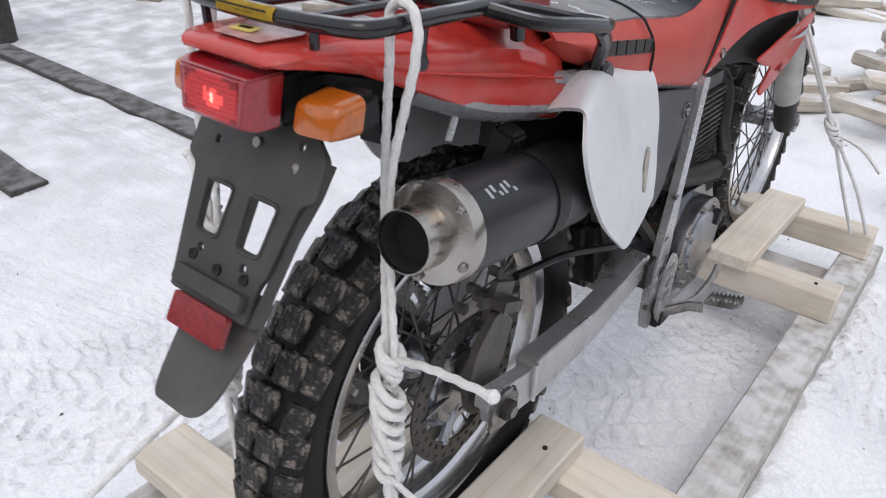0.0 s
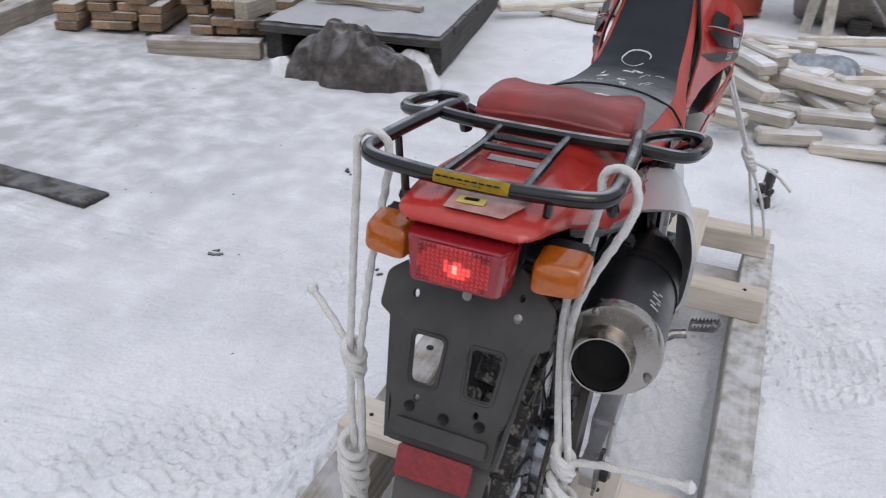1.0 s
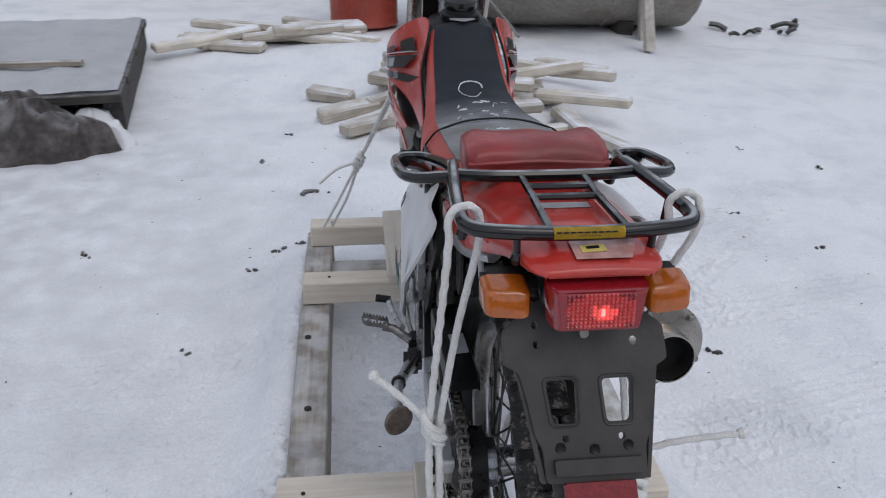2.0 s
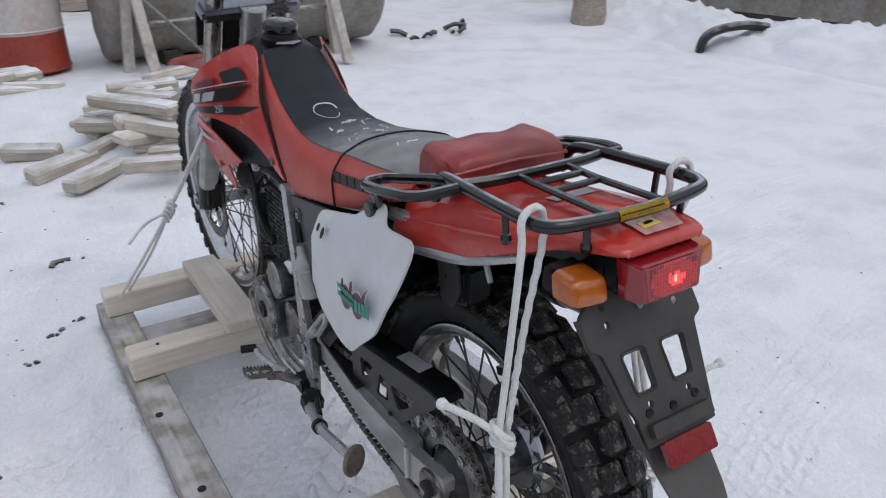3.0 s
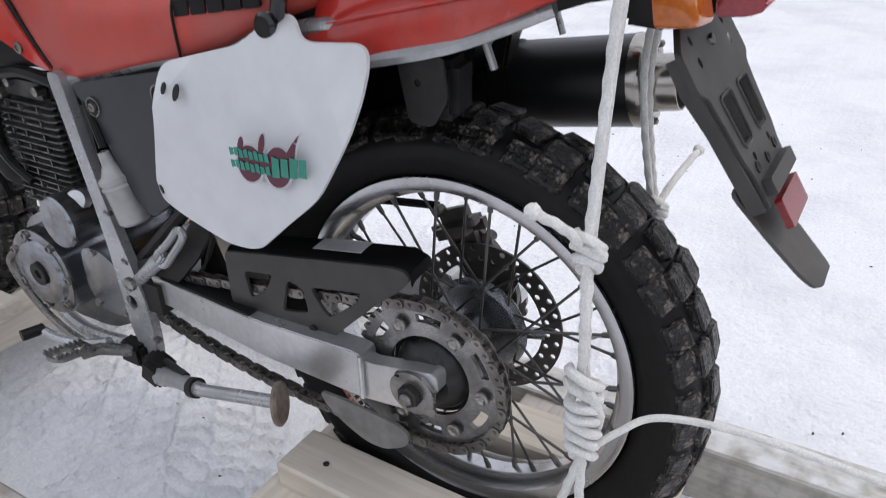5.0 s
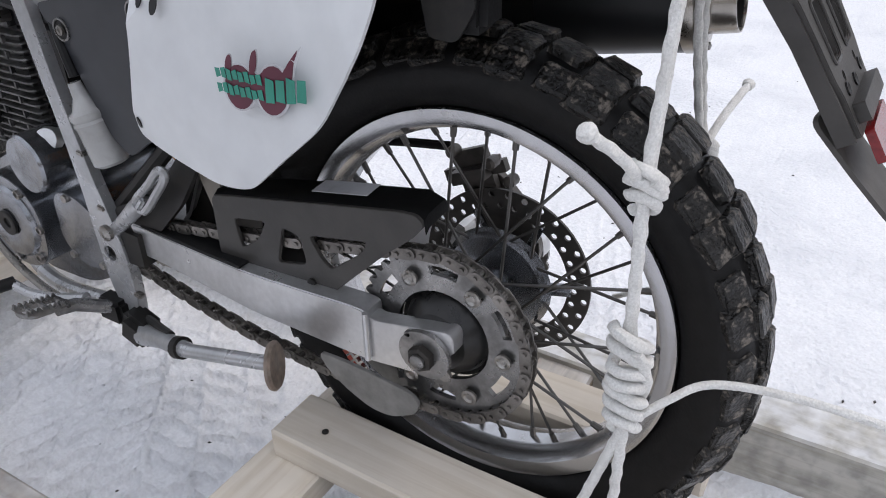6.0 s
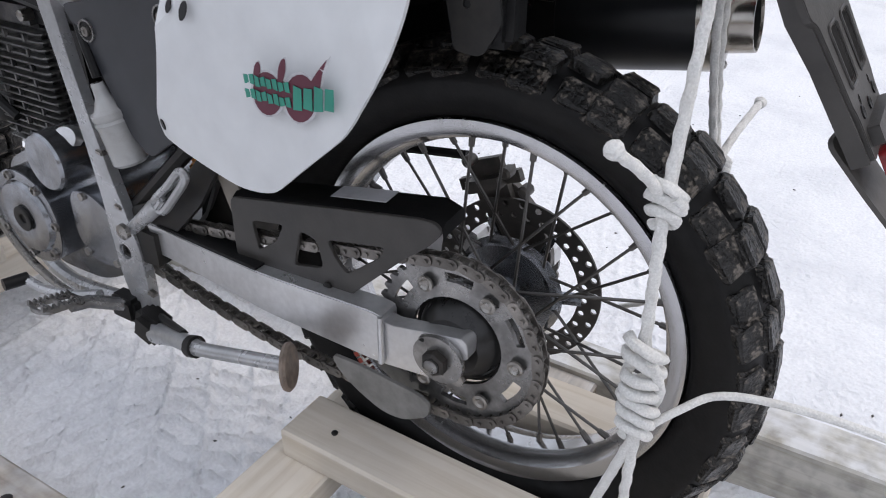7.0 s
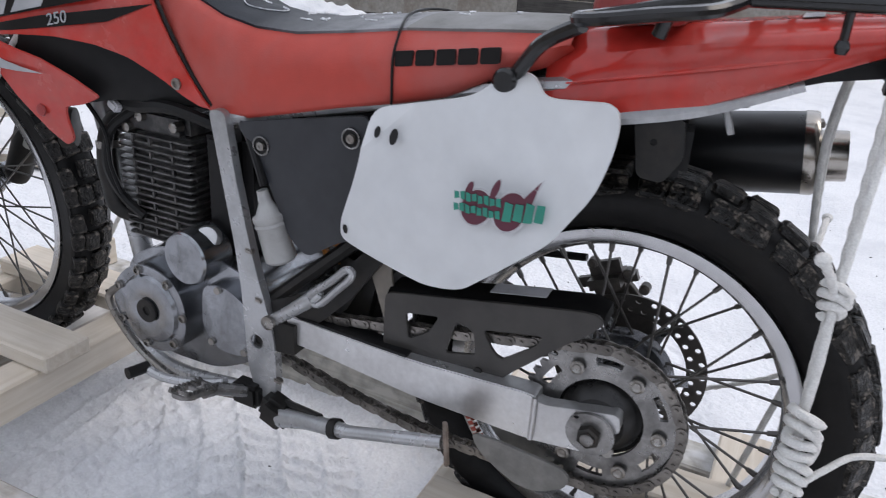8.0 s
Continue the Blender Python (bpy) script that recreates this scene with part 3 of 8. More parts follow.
    h += drift * (0.088 * np.exp(-((X + 0.435) / 0.085) ** 2) + 0.085 * np.exp(-((X - 0.39) / 0.085) ** 2)) * (1 + 0.12 * np.sin(9 * Y) + 0.08 * np.sin(23 * Y + 2))
    return h - 0.004


def ground():
    xs = spread(0.9, 320, 0.0052, 1.04)
    gx = np.array([-x for x in xs[:0:-1]] + xs)
    ys = spread(1.1, 320, 0.0052, 1.04)
    gy = np.array([-y for y in ys[:0:-1]] + ys) + 0.8
    X, Y = np.meshgrid(gx, gy)
    Z = snow_height(X, Y)
    r = np.random.RandomState(4)
    rough = r.normal(0, 1, X.shape)
    rough = (rough + np.roll(rough, 1, 0) + np.roll(rough, 1, 1) + np.roll(rough, (1, 1), (0, 1))) / 4
    Z = Z + rough * 0.0016 * (np.hypot(X, Y - 0.8) < 7)
    Z = np.where(np.hypot(X, Y) > 14, 0.0, Z)
    n, m = len(gx), len(gy)
    V = np.stack([X, Y, Z], -1).reshape(-1, 3)
    i = np.arange(n * m).reshape(m, n)
    F = np.stack([i[:-1, :-1], i[:-1, 1:], i[1:, 1:], i[1:, :-1]], -1).reshape(-1, 4)
    me = bpy.data.meshes.new("ground")
    me.vertices.add(len(V))
    me.vertices.foreach_set("co", V.ravel())
    me.loops.add(F.size)
    me.loops.foreach_set("vertex_index", F.ravel())
    me.polygons.add(len(F))
    me.polygons.foreach_set("loop_start", np.arange(0, F.size, 4))
    me.polygons.foreach_set("use_smooth", np.ones(len(F), bool))
    me.update(calc_edges=True)
    me.materials.append(SNOW)
    tagged(new("ground", me), "trodden snow with tyre tracks over a yard", "snow", kind="structure")


def ground_z(x, y):
    return float(snow_height(np.array([float(x)]), np.array([float(y)]))[0])


ground()


# ---- timber ----
def board_mesh(name, size, mat, seed=0, warp=0.002, bevel=0.004):
    """A sawn board along its own x, with eased and slightly uneven edges."""
    bm = B()
    block(bm, (0, 0, 0), size, bevel=bevel, seg=1)
    long = [e for e in bm.edges if abs((e.verts[0].co - e.verts[1].co).x) > size[0] * 0.5]
    bmesh.ops.subdivide_edges(bm, edges=long, cuts=7, use_grid_fill=True)
    r = random.Random(seed)
    o = Vector((r.random() * 50, r.random() * 50, 0))
    for v in bm.verts:
        v.co.y += noise.noise(v.co * 3 + o) * warp * 2
        v.co.z += noise.noise(v.co * 3 + o + Vector((9, 0, 0))) * warp
    bmesh.ops.recalc_face_normals(bm, faces=bm.faces)
    me = bpy.data.meshes.new(name)
    bm.to_mesh(me)
    bm.free()
    me.materials.append(mat)
    return me


def board(name, size, m, mat, parent=None, seed=0, label="", warp=0.002, bevel=0.004):
    ob = new(name, board_mesh(name, size, mat, seed, warp, bevel))
    ob.matrix_basis = m
    if parent:
        under(ob, parent)
    if label:
        tagged(ob, label)
    return ob


def wooden_frame():
    """The shipping frame under the bike: two bearers, cross beams and wheel chocks."""
    f = thing("wooden_skid", (0, 0.6, 0), "rough wooden shipping skid of old bearers and fresh beams on snow", "wooden frame")
    board("bearer", (2.16, 0.085, 0.14), pose(-0.364, 0.435, 0.06, 0, 0, 90.6), BEARER_WOOD, f, 1, "snow-dusted weathered bearer")
    board("bearer", (2.16, 0.085, 0.14), pose(0.330, 0.435, 0.062, 0, 0, 90), PALE_BEARER, f, 2, "grey mottled bearer with crusts of snow")
    for k, (y, w, l) in enumerate(((0.245, 0.10, 0.775), (-0.155, 0.10, 0.80), (1.06, 0.075, 0.76), (1.43, 0.075, 0.75))):
        board("cross_beam", (l, w, 0.045 if y < 0.5 else 0.07), pose(-0.026, y, 0.1545 if y < 0.5 else 0.167), NEW_WOOD, f, 3 + k, "fresh sawn pine beam")
    for k, (x, y, l, w, z, h) in enumerate(((-0.104, 0.015, 0.51, 0.085, 0.2, 0.045), (0.104, 0.015, 0.51, 0.085, 0.2, 0.045),
                                           (-0.115, 1.22, 0.44, 0.10, 0.2195, 0.035), (0.115, 1.22, 0.44, 0.10, 0.2195, 0.035))):
        board("chock", (l, w, h), pose(x, y, z, 0, 0, 90), NEW_WOOD, f, 9 + k, "fresh sawn pine chock beside the wheel")
    board("wheel_rest", (0.66, 0.10, 0.05), pose(-0.018, 0.03, 0.0935), OLD_WOOD, f, 14)
    board("wheel_rest", (0.66, 0.10, 0.05), pose(-0.018, 1.30, 0.0765), OLD_WOOD, f, 15)
    for k, (x, y, z) in enumerate(((-0.112, 0.203, 0.2228), (-0.10, -0.2, 0.2228), (0.11, 0.2, 0.2228), (-0.33, 1.06, 0.2022), (0.30, 1.06, 0.2022), (-0.33, 1.43, 0.2022), (-0.36, 0.245, 0.1775), (-0.37, 0.56, 0.131), (-0.385, 0.86, 0.131))):
        part("nail", lathe(B(), [(0, 0.0045 if k < 7 else 0.009), (0.002, 0.0045 if k < 7 else 0.009), (0.003, 0.002)], (x, y, z), (0, 0, 1), 10), DARK, f)


wooden_frame()


# ---- the motorcycle ----
bike = thing("motorcycle", (0, 0.7, 0.1), "red and white off-road motorcycle roped upright on a wooden skid", "motorcycle")
REAR, FRONT = Vector((-0.004, 0.036, 0.4285)), Vector((0.0, 1.375, 0.446))
X = Vector((1, 0, 0))


def pie(centre, r, q, x=0.0):
    return Vector((centre.x + x, centre.y + r * math.cos(q), centre.z + r * math.sin(q)))


def knob_mesh(name, size, seed=0):
    """A worn tread block, rounded and chipped; its base along x and y, its height along z."""
    r = random.Random(seed)
    a, b, h = size
    flat = [(-1, -0.8), (-0.8, -1), (0.8, -1), (1, -0.8), (1, 0.8), (0.8, 1), (-0.8, 1), (-1, 0.8)]
    rings = []
    for f, z in ((1.08, -0.004), (1.0, h * 0.55), (0.95, h * 0.88), (0.80, h)):
        rings.append([(x * a * f + r.uniform(-1, 1) * 0.0016, y * b * f + r.uniform(-1, 1) * 0.0016, z + r.uniform(-1, 1) * 0.0011) for x, y in flat])
    bm = loft(B(), rings)
    bmesh.ops.recalc_face_normals(bm, faces=bm.faces)
    me = bpy.data.meshes.new(name)
    bm.to_mesh(me)
    bm.free()
    me.materials.append(KNOB)
    return me


def wheel(name, c, rim_r, tyre_r, half, label, count, knobs, spokes):
    """A spoked wheel with a knobbly tyre; rim_r to the rim's lip, tyre_r to the knob tops."""
    hub_half = 0.05
    hub = lathe(B(), [(-hub_half, 0.0), (-hub_half, 0.038), (-0.036, 0.040), (-0.030, 0.028), (-0.012, 0.024), (0.012, 0.024), (0.030, 0.028), (0.036, 0.040), (hub_half, 0.038), (hub_half, 0.0)], c, X, 28)
    w = part(name, hub, ENGINE, bike, label)
    lip, well, hw = rim_r, rim_r - 0.026, 0.036
    rim = [(-hw, lip), (-hw + 0.004, lip + 0.001), (-hw + 0.006, lip - 0.012), (-0.014, lip - 0.015), (-0.008, well + 0.003), (0.008, well + 0.003), (0.014, lip - 0.015), (hw - 0.006, lip - 0.012), (hw - 0.004, lip + 0.001), (hw, lip),
           (hw, lip - 0.006), (hw - 0.003, lip - 0.017), (0.017, lip - 0.0205), (0.010, well - 0.002), (-0.010, well - 0.002), (-0.017, lip - 0.0205), (-hw + 0.003, lip - 0.017), (-hw, lip - 0.006)]
    part("rim", ring_solid(B(), rim, c, X, 96), RIM_ALU, w, "bright aluminium rim")
    crown = tyre_r - knobs[2]
    prof = [(-0.028, lip + 0.0015), (-0.034, lip + 0.004), (-half * 0.86, lip + 0.02), (-half * 0.97, lip + 0.042)]
    for k in range(9):
        q = math.pi * (k + 0.5) / 9
        prof.append((-half * 0.985 * math.cos(q), crown - 0.030 + 0.030 * math.sin(q) ** 0.8))
    prof += [(half * 0.97, lip + 0.042), (half * 0.86, lip + 0.02), (0.034, lip + 0.004), (0.028, lip + 0.0015), (0.02, lip - 0.004), (-0.02, lip - 0.004)]
    part("tyre", ring_solid(B(), prof, c, X, 96), RUBBER, w, "black knobbly off-road tyre")
    a, b, h = knobs
    centre_knobs = [knob_mesh("tread_block", (a * 1.15, b, h), i) for i in range(4)]
    side_knobs = [knob_mesh("tread_block", (a, b * 1.08, h * 0.95), 9 + i) for i in range(4)]
    r = random.Random(5)

    def lay(kind, q, x, lean, rad, spin=0.0):
        ob = new("tread_block", r.choice(kind))
        n = Vector((0, math.cos(q), math.sin(q)))
        t = Vector((0, -math.sin(q), math.cos(q)))
        m = Matrix((X, t, n)).transposed().to_4x4()
        ob.matrix_basis = Matrix.Translation(c + X * x + n * rad) @ m @ pose(0, 0, 0, 0, lean, spin)
        under(ob, w)

    for k in range(count):
        q = 2 * math.pi * k / count
        step = 2 * math.pi / count
        if k % 2 == 0:
            lay(centre_knobs, q, -0.020 * half / 0.058, -5, crown - 0.0012, r.uniform(-4, 4))
            lay(centre_knobs, q, 0.020 * half / 0.058, 5, crown - 0.0012, r.uniform(-4, 4))
        else:
            lay(centre_knobs, q, 0.0, 0, crown, r.uniform(-4, 4))
        for s in (-1, 1):
            lay(side_knobs, q + (0.2 * step if k % 2 else 0.0), s * half * (0.70 if k % 2 else 0.76), s * 33, crown - 0.0135, s * 8)
    for k in range(spokes):
        q = 2 * math.pi * k / spokes
        s = 1 if k % 2 else -1
        cross = 0.55 if (k // 2) % 2 else -0.55
        p0 = pie(c, 0.041, q + cross * 1.6, s * 0.034)
        p1 = pie(c, well + 0.002, q, s * 0.004)
        part("spoke", tube(B(), [p0, p0.lerp(p1, 0.5), p1], 0.0019, 6), SPOKE, w)
        d = (p0 - p1).normalized()
        part("nipple", tube(B(), [p1, p1 + d * 0.016], [0.0042, 0.0034], 6), SPOKE, w)
    return w


def disc_rotor(c, x, r_out, r_in, parent, n=30):
    """A drilled ring: rows of cells, each with a round hole through it."""
    bm = B()
    thick, rows = 0.0035, 2
    at = lambda r, q, w: Vector((c.x + x + w, c.y + r * math.cos(q), c.z + r * math.sin(q)))
    for row in range(rows):
        a, b = r_in + (r_out - r_in) * row / rows, r_in + (r_out - r_in) * (row + 1) / rows
        m, hole = (a + b) / 2, 0.0041
        for k in range(n):
            q0 = 2 * math.pi * (k + 0.5 * row) / n
            d = math.pi / n
            edge = [(b, q0), (b, q0 + d), (m, q0 + d), (a, q0 + d), (a, q0), (a, q0 - d), (m, q0 - d), (b, q0 - d)]
            ring = [(m + hole * math.cos(t), q0 + hole * math.sin(t) / m) for t in (math.pi * i / 4 for i in range(8))]
            E0, E1 = ([bm.verts.new(at(r, q, w)) for r, q in edge] for w in (0, thick))
            H0, H1 = ([bm.verts.new(at(r, q, w)) for r, q in ring] for w in (0, thick))
            for i in range(8):
                o = (i + 1) % 8
                bm.faces.new((E0[i], E0[o], H0[o], H0[i]))
                bm.faces.new((E1[o], E1[i], H1[i], H1[o]))
                bm.faces.new((H0[i], H0[o], H1[o], H1[i]))
                if (row == 1 and i in (0, 7)) or (row == 0 and i in (3, 4)):
                    bm.faces.new((E0[o], E0[i], E1[i], E1[o]))
    bmesh.ops.remove_doubles(bm, verts=bm.verts, dist=1e-5)
    return part("brake_disc", bm, BRAKE_DISC, parent, "drilled steel brake disc", smooth=False)


rear = wheel("rear_wheel", REAR + X * 0.007, 0.2345, 0.3145, 0.053, "spoked aluminium rear wheel", 44, (0.0140, 0.0185, 0.0075), 36)
front = wheel("front_wheel", FRONT, 0.279, 0.347, 0.042, "spoked aluminium front wheel", 46, (0.0115, 0.0170, 0.0115), 36)
for k in range(9):
    q = radians(-25 - 2.6 * k)
    bar = slab(B(), [(-0.0035, -0.004), (0.0035, -0.004), (0.0030, 0.004), (-0.0035, 0.0035)], lambda u, v, w, q=q: REAR + Vector((-0.0345 - w, (0.2235 + v) * math.cos(q) - u * math.sin(q), (0.2235 + v) * math.sin(q) + u * math.cos(q))), 0.0008)
    part("rim_print", bm=bar, mat=BARREL_RED, parent=rear)
disc_rotor(REAR, 0.062, 0.110, 0.082, rear)
disc_rotor(FRONT, -0.062, 0.12, 0.088, front)
for k in range(6):
    q = k * math.pi / 3
    part("disc_arm", tube(B(), [pie(REAR, 0.03, q + 0.3, 0.055), pie(REAR, 0.086, q, 0.0635)], 0.008, 6, flat=0.5), ENGINE, rear)
    part("disc_arm", tube(B(), [pie(FRONT, 0.03, q + 0.3, -0.055), pie(FRONT, 0.092, q, -0.0605)], 0.008, 6, flat=0.5), ENGINE, front)


def flank(y):
    """How far the tank shroud stands out from the middle, going forward."""
    t = min(max((y - 0.68) / 0.30, 0), 1)
    return 0.090 + 0.062 * t * t * (3 - 2 * t)


def flank_place(sign, lift=0.0):
    def place(u, v, w):
        lean = 0.022 * min(max((v - 0.86) / 0.11, 0), 1) ** 1.5 * 1.8
        low = 0.03 * min(max((0.74 - v) / 0.1, 0), 1)
        return Vector((sign * (flank(u) - lean - low + lift + w), u, v))
    return place


def plate(name, outline, place, thick, mat, parent, label="", holes=(), bevel=0.0, fine=0.025):
    """A plate bent to a curved flank."""
    bm = slab(B(), refine(outline, fine), place, thick, [refine(h, fine) for h in holes], bevel)
    return part(name, bm, mat, parent, label)


SEAT = [(0.135, 0.070, 0.868, 0.085, 0.880, 0.078, 0.893, 0.900), (0.16, 0.100, 0.855, 0.108, 0.872, 0.088, 0.889, 0.899), (0.22, 0.112, 0.833, 0.116, 0.86, 0.092, 0.884, 0.895),
        (0.27, 0.116, 0.808, 0.118, 0.852, 0.093, 0.879, 0.890), (0.335, 0.120, 0.791, 0.120, 0.84, 0.094, 0.873, 0.885), (0.42, 0.118, 0.772, 0.118, 0.825, 0.092, 0.860, 0.873)]
SEAT += [(0.50, 0.112, 0.751, 0.112, 0.81, 0.086, 0.849, 0.862), (0.57, 0.103, 0.733, 0.105, 0.80, 0.079, 0.848, 0.860), (0.63, 0.090, 0.722, 0.095, 0.80, 0.073, 0.857, 0.867),
        (0.69, 0.081, 0.735, 0.088, 0.82, 0.070, 0.880, 0.893), (0.75, 0.076, 0.78, 0.081, 0.85, 0.066, 0.920, 0.936), (0.79, 0.073, 0.83, 0.076, 0.88, 0.060, 0.952, 0.965), (0.805, 0.070, 0.86, 0.075, 0.90, 0.053, 0.955, 0.963)]


def seat():
    s = part("seat", loft(B(), [[(-bx + 0.02, y, bz + 0.004), (bx - 0.02, y, bz + 0.004), (ex - 0.02, y, ez - 0.02), (-ex + 0.02, y, ez - 0.02)] for y, bx, bz, sx, sz, ex, ez, c in SEAT]), BLACK, bike, "long red and black vinyl seat marked with chalk")
    for sign in (-1, 1):
        rings = []
        for y, bx, bz, sx, sz, ex, ez, c in SEAT:
            p = curve([(bx - 0.012, y, bz - 0.003), (bx, y, bz + 0.004), (sx, y, sz), (ex + 0.012, y, ez - 0.012), (ex, y, ez)], 3)
            rings.append([(sign * q.x, q.y, q.z) for q in p])
        fine = []
        for a, b in zip(rings, rings[1:]):
            for t in (0, 0.5):
                fine.append([Vector(p).lerp(Vector(q), t) for p, q in zip(a, b)])
        fine.append([Vector(p) for p in rings[-1]])
        bm = loft(B(), fine, around=False)
        bmesh.ops.recalc_face_normals(bm, faces=bm.faces)
        bmesh.ops.solidify(bm, geom=bm.faces[:], thickness=0.004)
        part("seat_side", bm, RED_VINYL, s, "dusty red vinyl seat side", angle=60)
    for k, (lo, hi, mat, label) in enumerate(((0, 4, SEAT_GREY, "frosty grey rear seat top"), (4, 12, SEAT_BLACK, "black vinyl seat top with chalk marks"))):
        rings = []
        for y, bx, bz, sx, sz, ex, ez, c in SEAT[lo:hi + 1]:
            rings.append([(ex * u, y, ez + (c - ez) * (1 - u * u)) for u in (-1, -0.85, -0.6, -0.3, 0, 0.3, 0.6, 0.85, 1)])
        fine = []
        for i in range(len(rings) - 1):
            for t in (0, 0.25, 0.5, 0.75):
                fine.append([Vector(p).lerp(Vector(q), t) for p, q in zip(rings[i], rings[i + 1])])
        fine.append([Vector(p) for p in rings[-1]])
        bm = loft(B(), fine, around=False)
        bmesh.ops.recalc_face_normals(bm, faces=bm.faces)
        bmesh.ops.solidify(bm, geom=bm.faces[:], thickness=-0.0035)
        part("seat_top", bm, mat, s, label, angle=60)
    y = 0.337
    strap = curve([(-0.1215, y, 0.789), (-0.1225, y, 0.84), (-0.108, y + 0.002, 0.866), (-0.093, y + 0.006, 0.8765), (-0.05, y + 0.02, 0.8855), (0, y + 0.024, 0.8885), (0.05, y + 0.02, 0.8855), (0.093, y + 0.006, 0.8765), (0.108, y + 0.002, 0.866), (0.1225, y, 0.84), (0.1215, y, 0.789)], 5)
    part("seam_piping", tube(B(), strap, 0.0018, 6), BLACK, s, "black piping across the seat")
    # chalk: a ring, and rows of short strokes
    def top(x, y):
        for a, b in zip(SEAT, SEAT[1:]):
            if a[0] <= y <= b[0]:
                t = (y - a[0]) / (b[0] - a[0])
                ex, ez, c = (a[i] + (b[i] - a[i]) * t for i in (5, 6, 7))
                return ez + (c - ez) * (1 - min(1, (x / ex) ** 2)) + 0.0042
        return 0.9
    ring = [(-0.004 + 0.024 * math.cos(q) * (1 + 0.1 * math.sin(2 * q)), 0.616 + 0.034 * math.sin(q) + 0.006 * math.cos(2 * q)) for q in (2 * math.pi * i / 28 for i in range(26))]
    part("chalk_mark", tube(B(), [(x, y, top(x, y)) for x, y in ring], 0.0016, 5, flat=0.6), CHALK, s, "white chalk ring")
    r = random.Random(2)
    for k in range(26):
        x0, y0 = r.uniform(-0.062, 0.05), r.choice((0.40, 0.43, 0.455, 0.48, 0.51, 0.54)) + r.uniform(-0.008, 0.008)
        if k % 5 == 0:
            y0 = r.uniform(0.21, 0.31)
        a, l = r.uniform(-0.5, 1.4), r.uniform(0.008, 0.024)
        pts = [(x0 + l * t * math.cos(a), y0 + l * t * math.sin(a) + 0.003 * math.sin(6 * t)) for t in (0, 0.35, 0.7, 1)]
        part("chalk_mark", tube(B(), [(x, y, top(x, y)) for x, y in pts], 0.0013, 5, flat=0.6), CHALK, s)
    # the maker's lettering on the flank, as plain blocks
    for sign in (-1, 1):
        for k in range(5):
            y0, z0 = 0.335 - 0.0270 * k, 0.834 + 0.0042 * k
            part("lettering", slab(B(), rounded([(y0, z0), (y0 - 0.0235, z0 + 0.0036), (y0 - 0.0235, z0 + 0.0216), (y0, z0 + 0.0180)], 0.003), side(sign * 0.1175, sign), 0.0036), INK, s)



seat()

# ---- tank and shrouds ----
tank_rings = []
for y, w, lo, hi in ((0.66, 0.05, 0.76, 0.86), (0.72, 0.072, 0.75, 0.90), (0.78, 0.082, 0.75, 0.945), (0.84, 0.09, 0.76, 0.972), (0.90, 0.088, 0.78, 0.972), (0.96, 0.07, 0.80, 0.95), (1.0, 0.045, 0.82, 0.92)):
    tank_rings.append([(w * math.copysign(abs(math.cos(q)) ** 0.6, math.cos(q)), y, (lo + hi) / 2 + (hi - lo) / 2 * math.copysign(abs(math.sin(q)) ** 0.7, math.sin(q))) for q in (2 * math.pi * i / 24 for i in range(24))])
tank = part("fuel_tank", loft(B(), tank_rings), BLACK, bike, "black fuel tank between red shrouds")
part("filler_neck", lathe(B(), [(0, 0.044), (0.012, 0.044), (0.016, 0.036), (0.022, 0.034)], (0, 0.845, 0.966), (0, -0.1, 1), 28), BLACK, tank)
part("fuel_cap", lathe(B(), [(0, 0.0), (0, 0.034), (0.006, 0.037), (0.018, 0.036), (0.024, 0.028), (0.027, 0.012), (0.027, 0.0)], (0, 0.843, 0.988), (0, -0.1, 1), 28), TUBE_BLACK, tank, "black fuel cap")
part("seat_catch", slab(B(), rounded([(-0.03, 0), (0, -0.022), (0.03, 0), (0, 0.012)], 0.006), lambda u, v, w: Vector((u, 0.80 + v, 0.9705 + w)), 0.003), TAPE_SILVER, tank)

UPPER = [(0.648, 0.730), (0.664, 0.727), (0.69, 0.737), (0.73, 0.760), (0.78, 0.786), (0.83, 0.800), (0.89, 0.806), (0.95, 0.803), (1.0, 0.797), (1.035, 0.812), (1.04, 0.842), (1.02, 0.872), (0.97, 0.906), (0.90, 0.944), (0.845, 0.968), (0.812, 0.974), (0.785, 0.962), (0.760, 0.925), (0.741, 0.880), (0.722, 0.838), (0.700, 0.797), (0.680, 0.768), (0.655, 0.738)]
LOWER = [(1.0, 0.789), (1.027, 0.788), (1.02, 0.755), (0.985, 0.700), (0.945, 0.650), (0.922, 0.631), (0.905, 0.645), (0.903, 0.678), (0.898, 0.700), (0.868, 0.706), (0.834, 0.722), (0.868, 0.748), (0.92, 0.772)]
GAP = [(0.66, 0.716), (0.72, 0.722), (0.83, 0.715), (0.90, 0.700), (0.98, 0.72), (1.0, 0.80), (0.90, 0.82), (0.80, 0.81), (0.72, 0.775)]
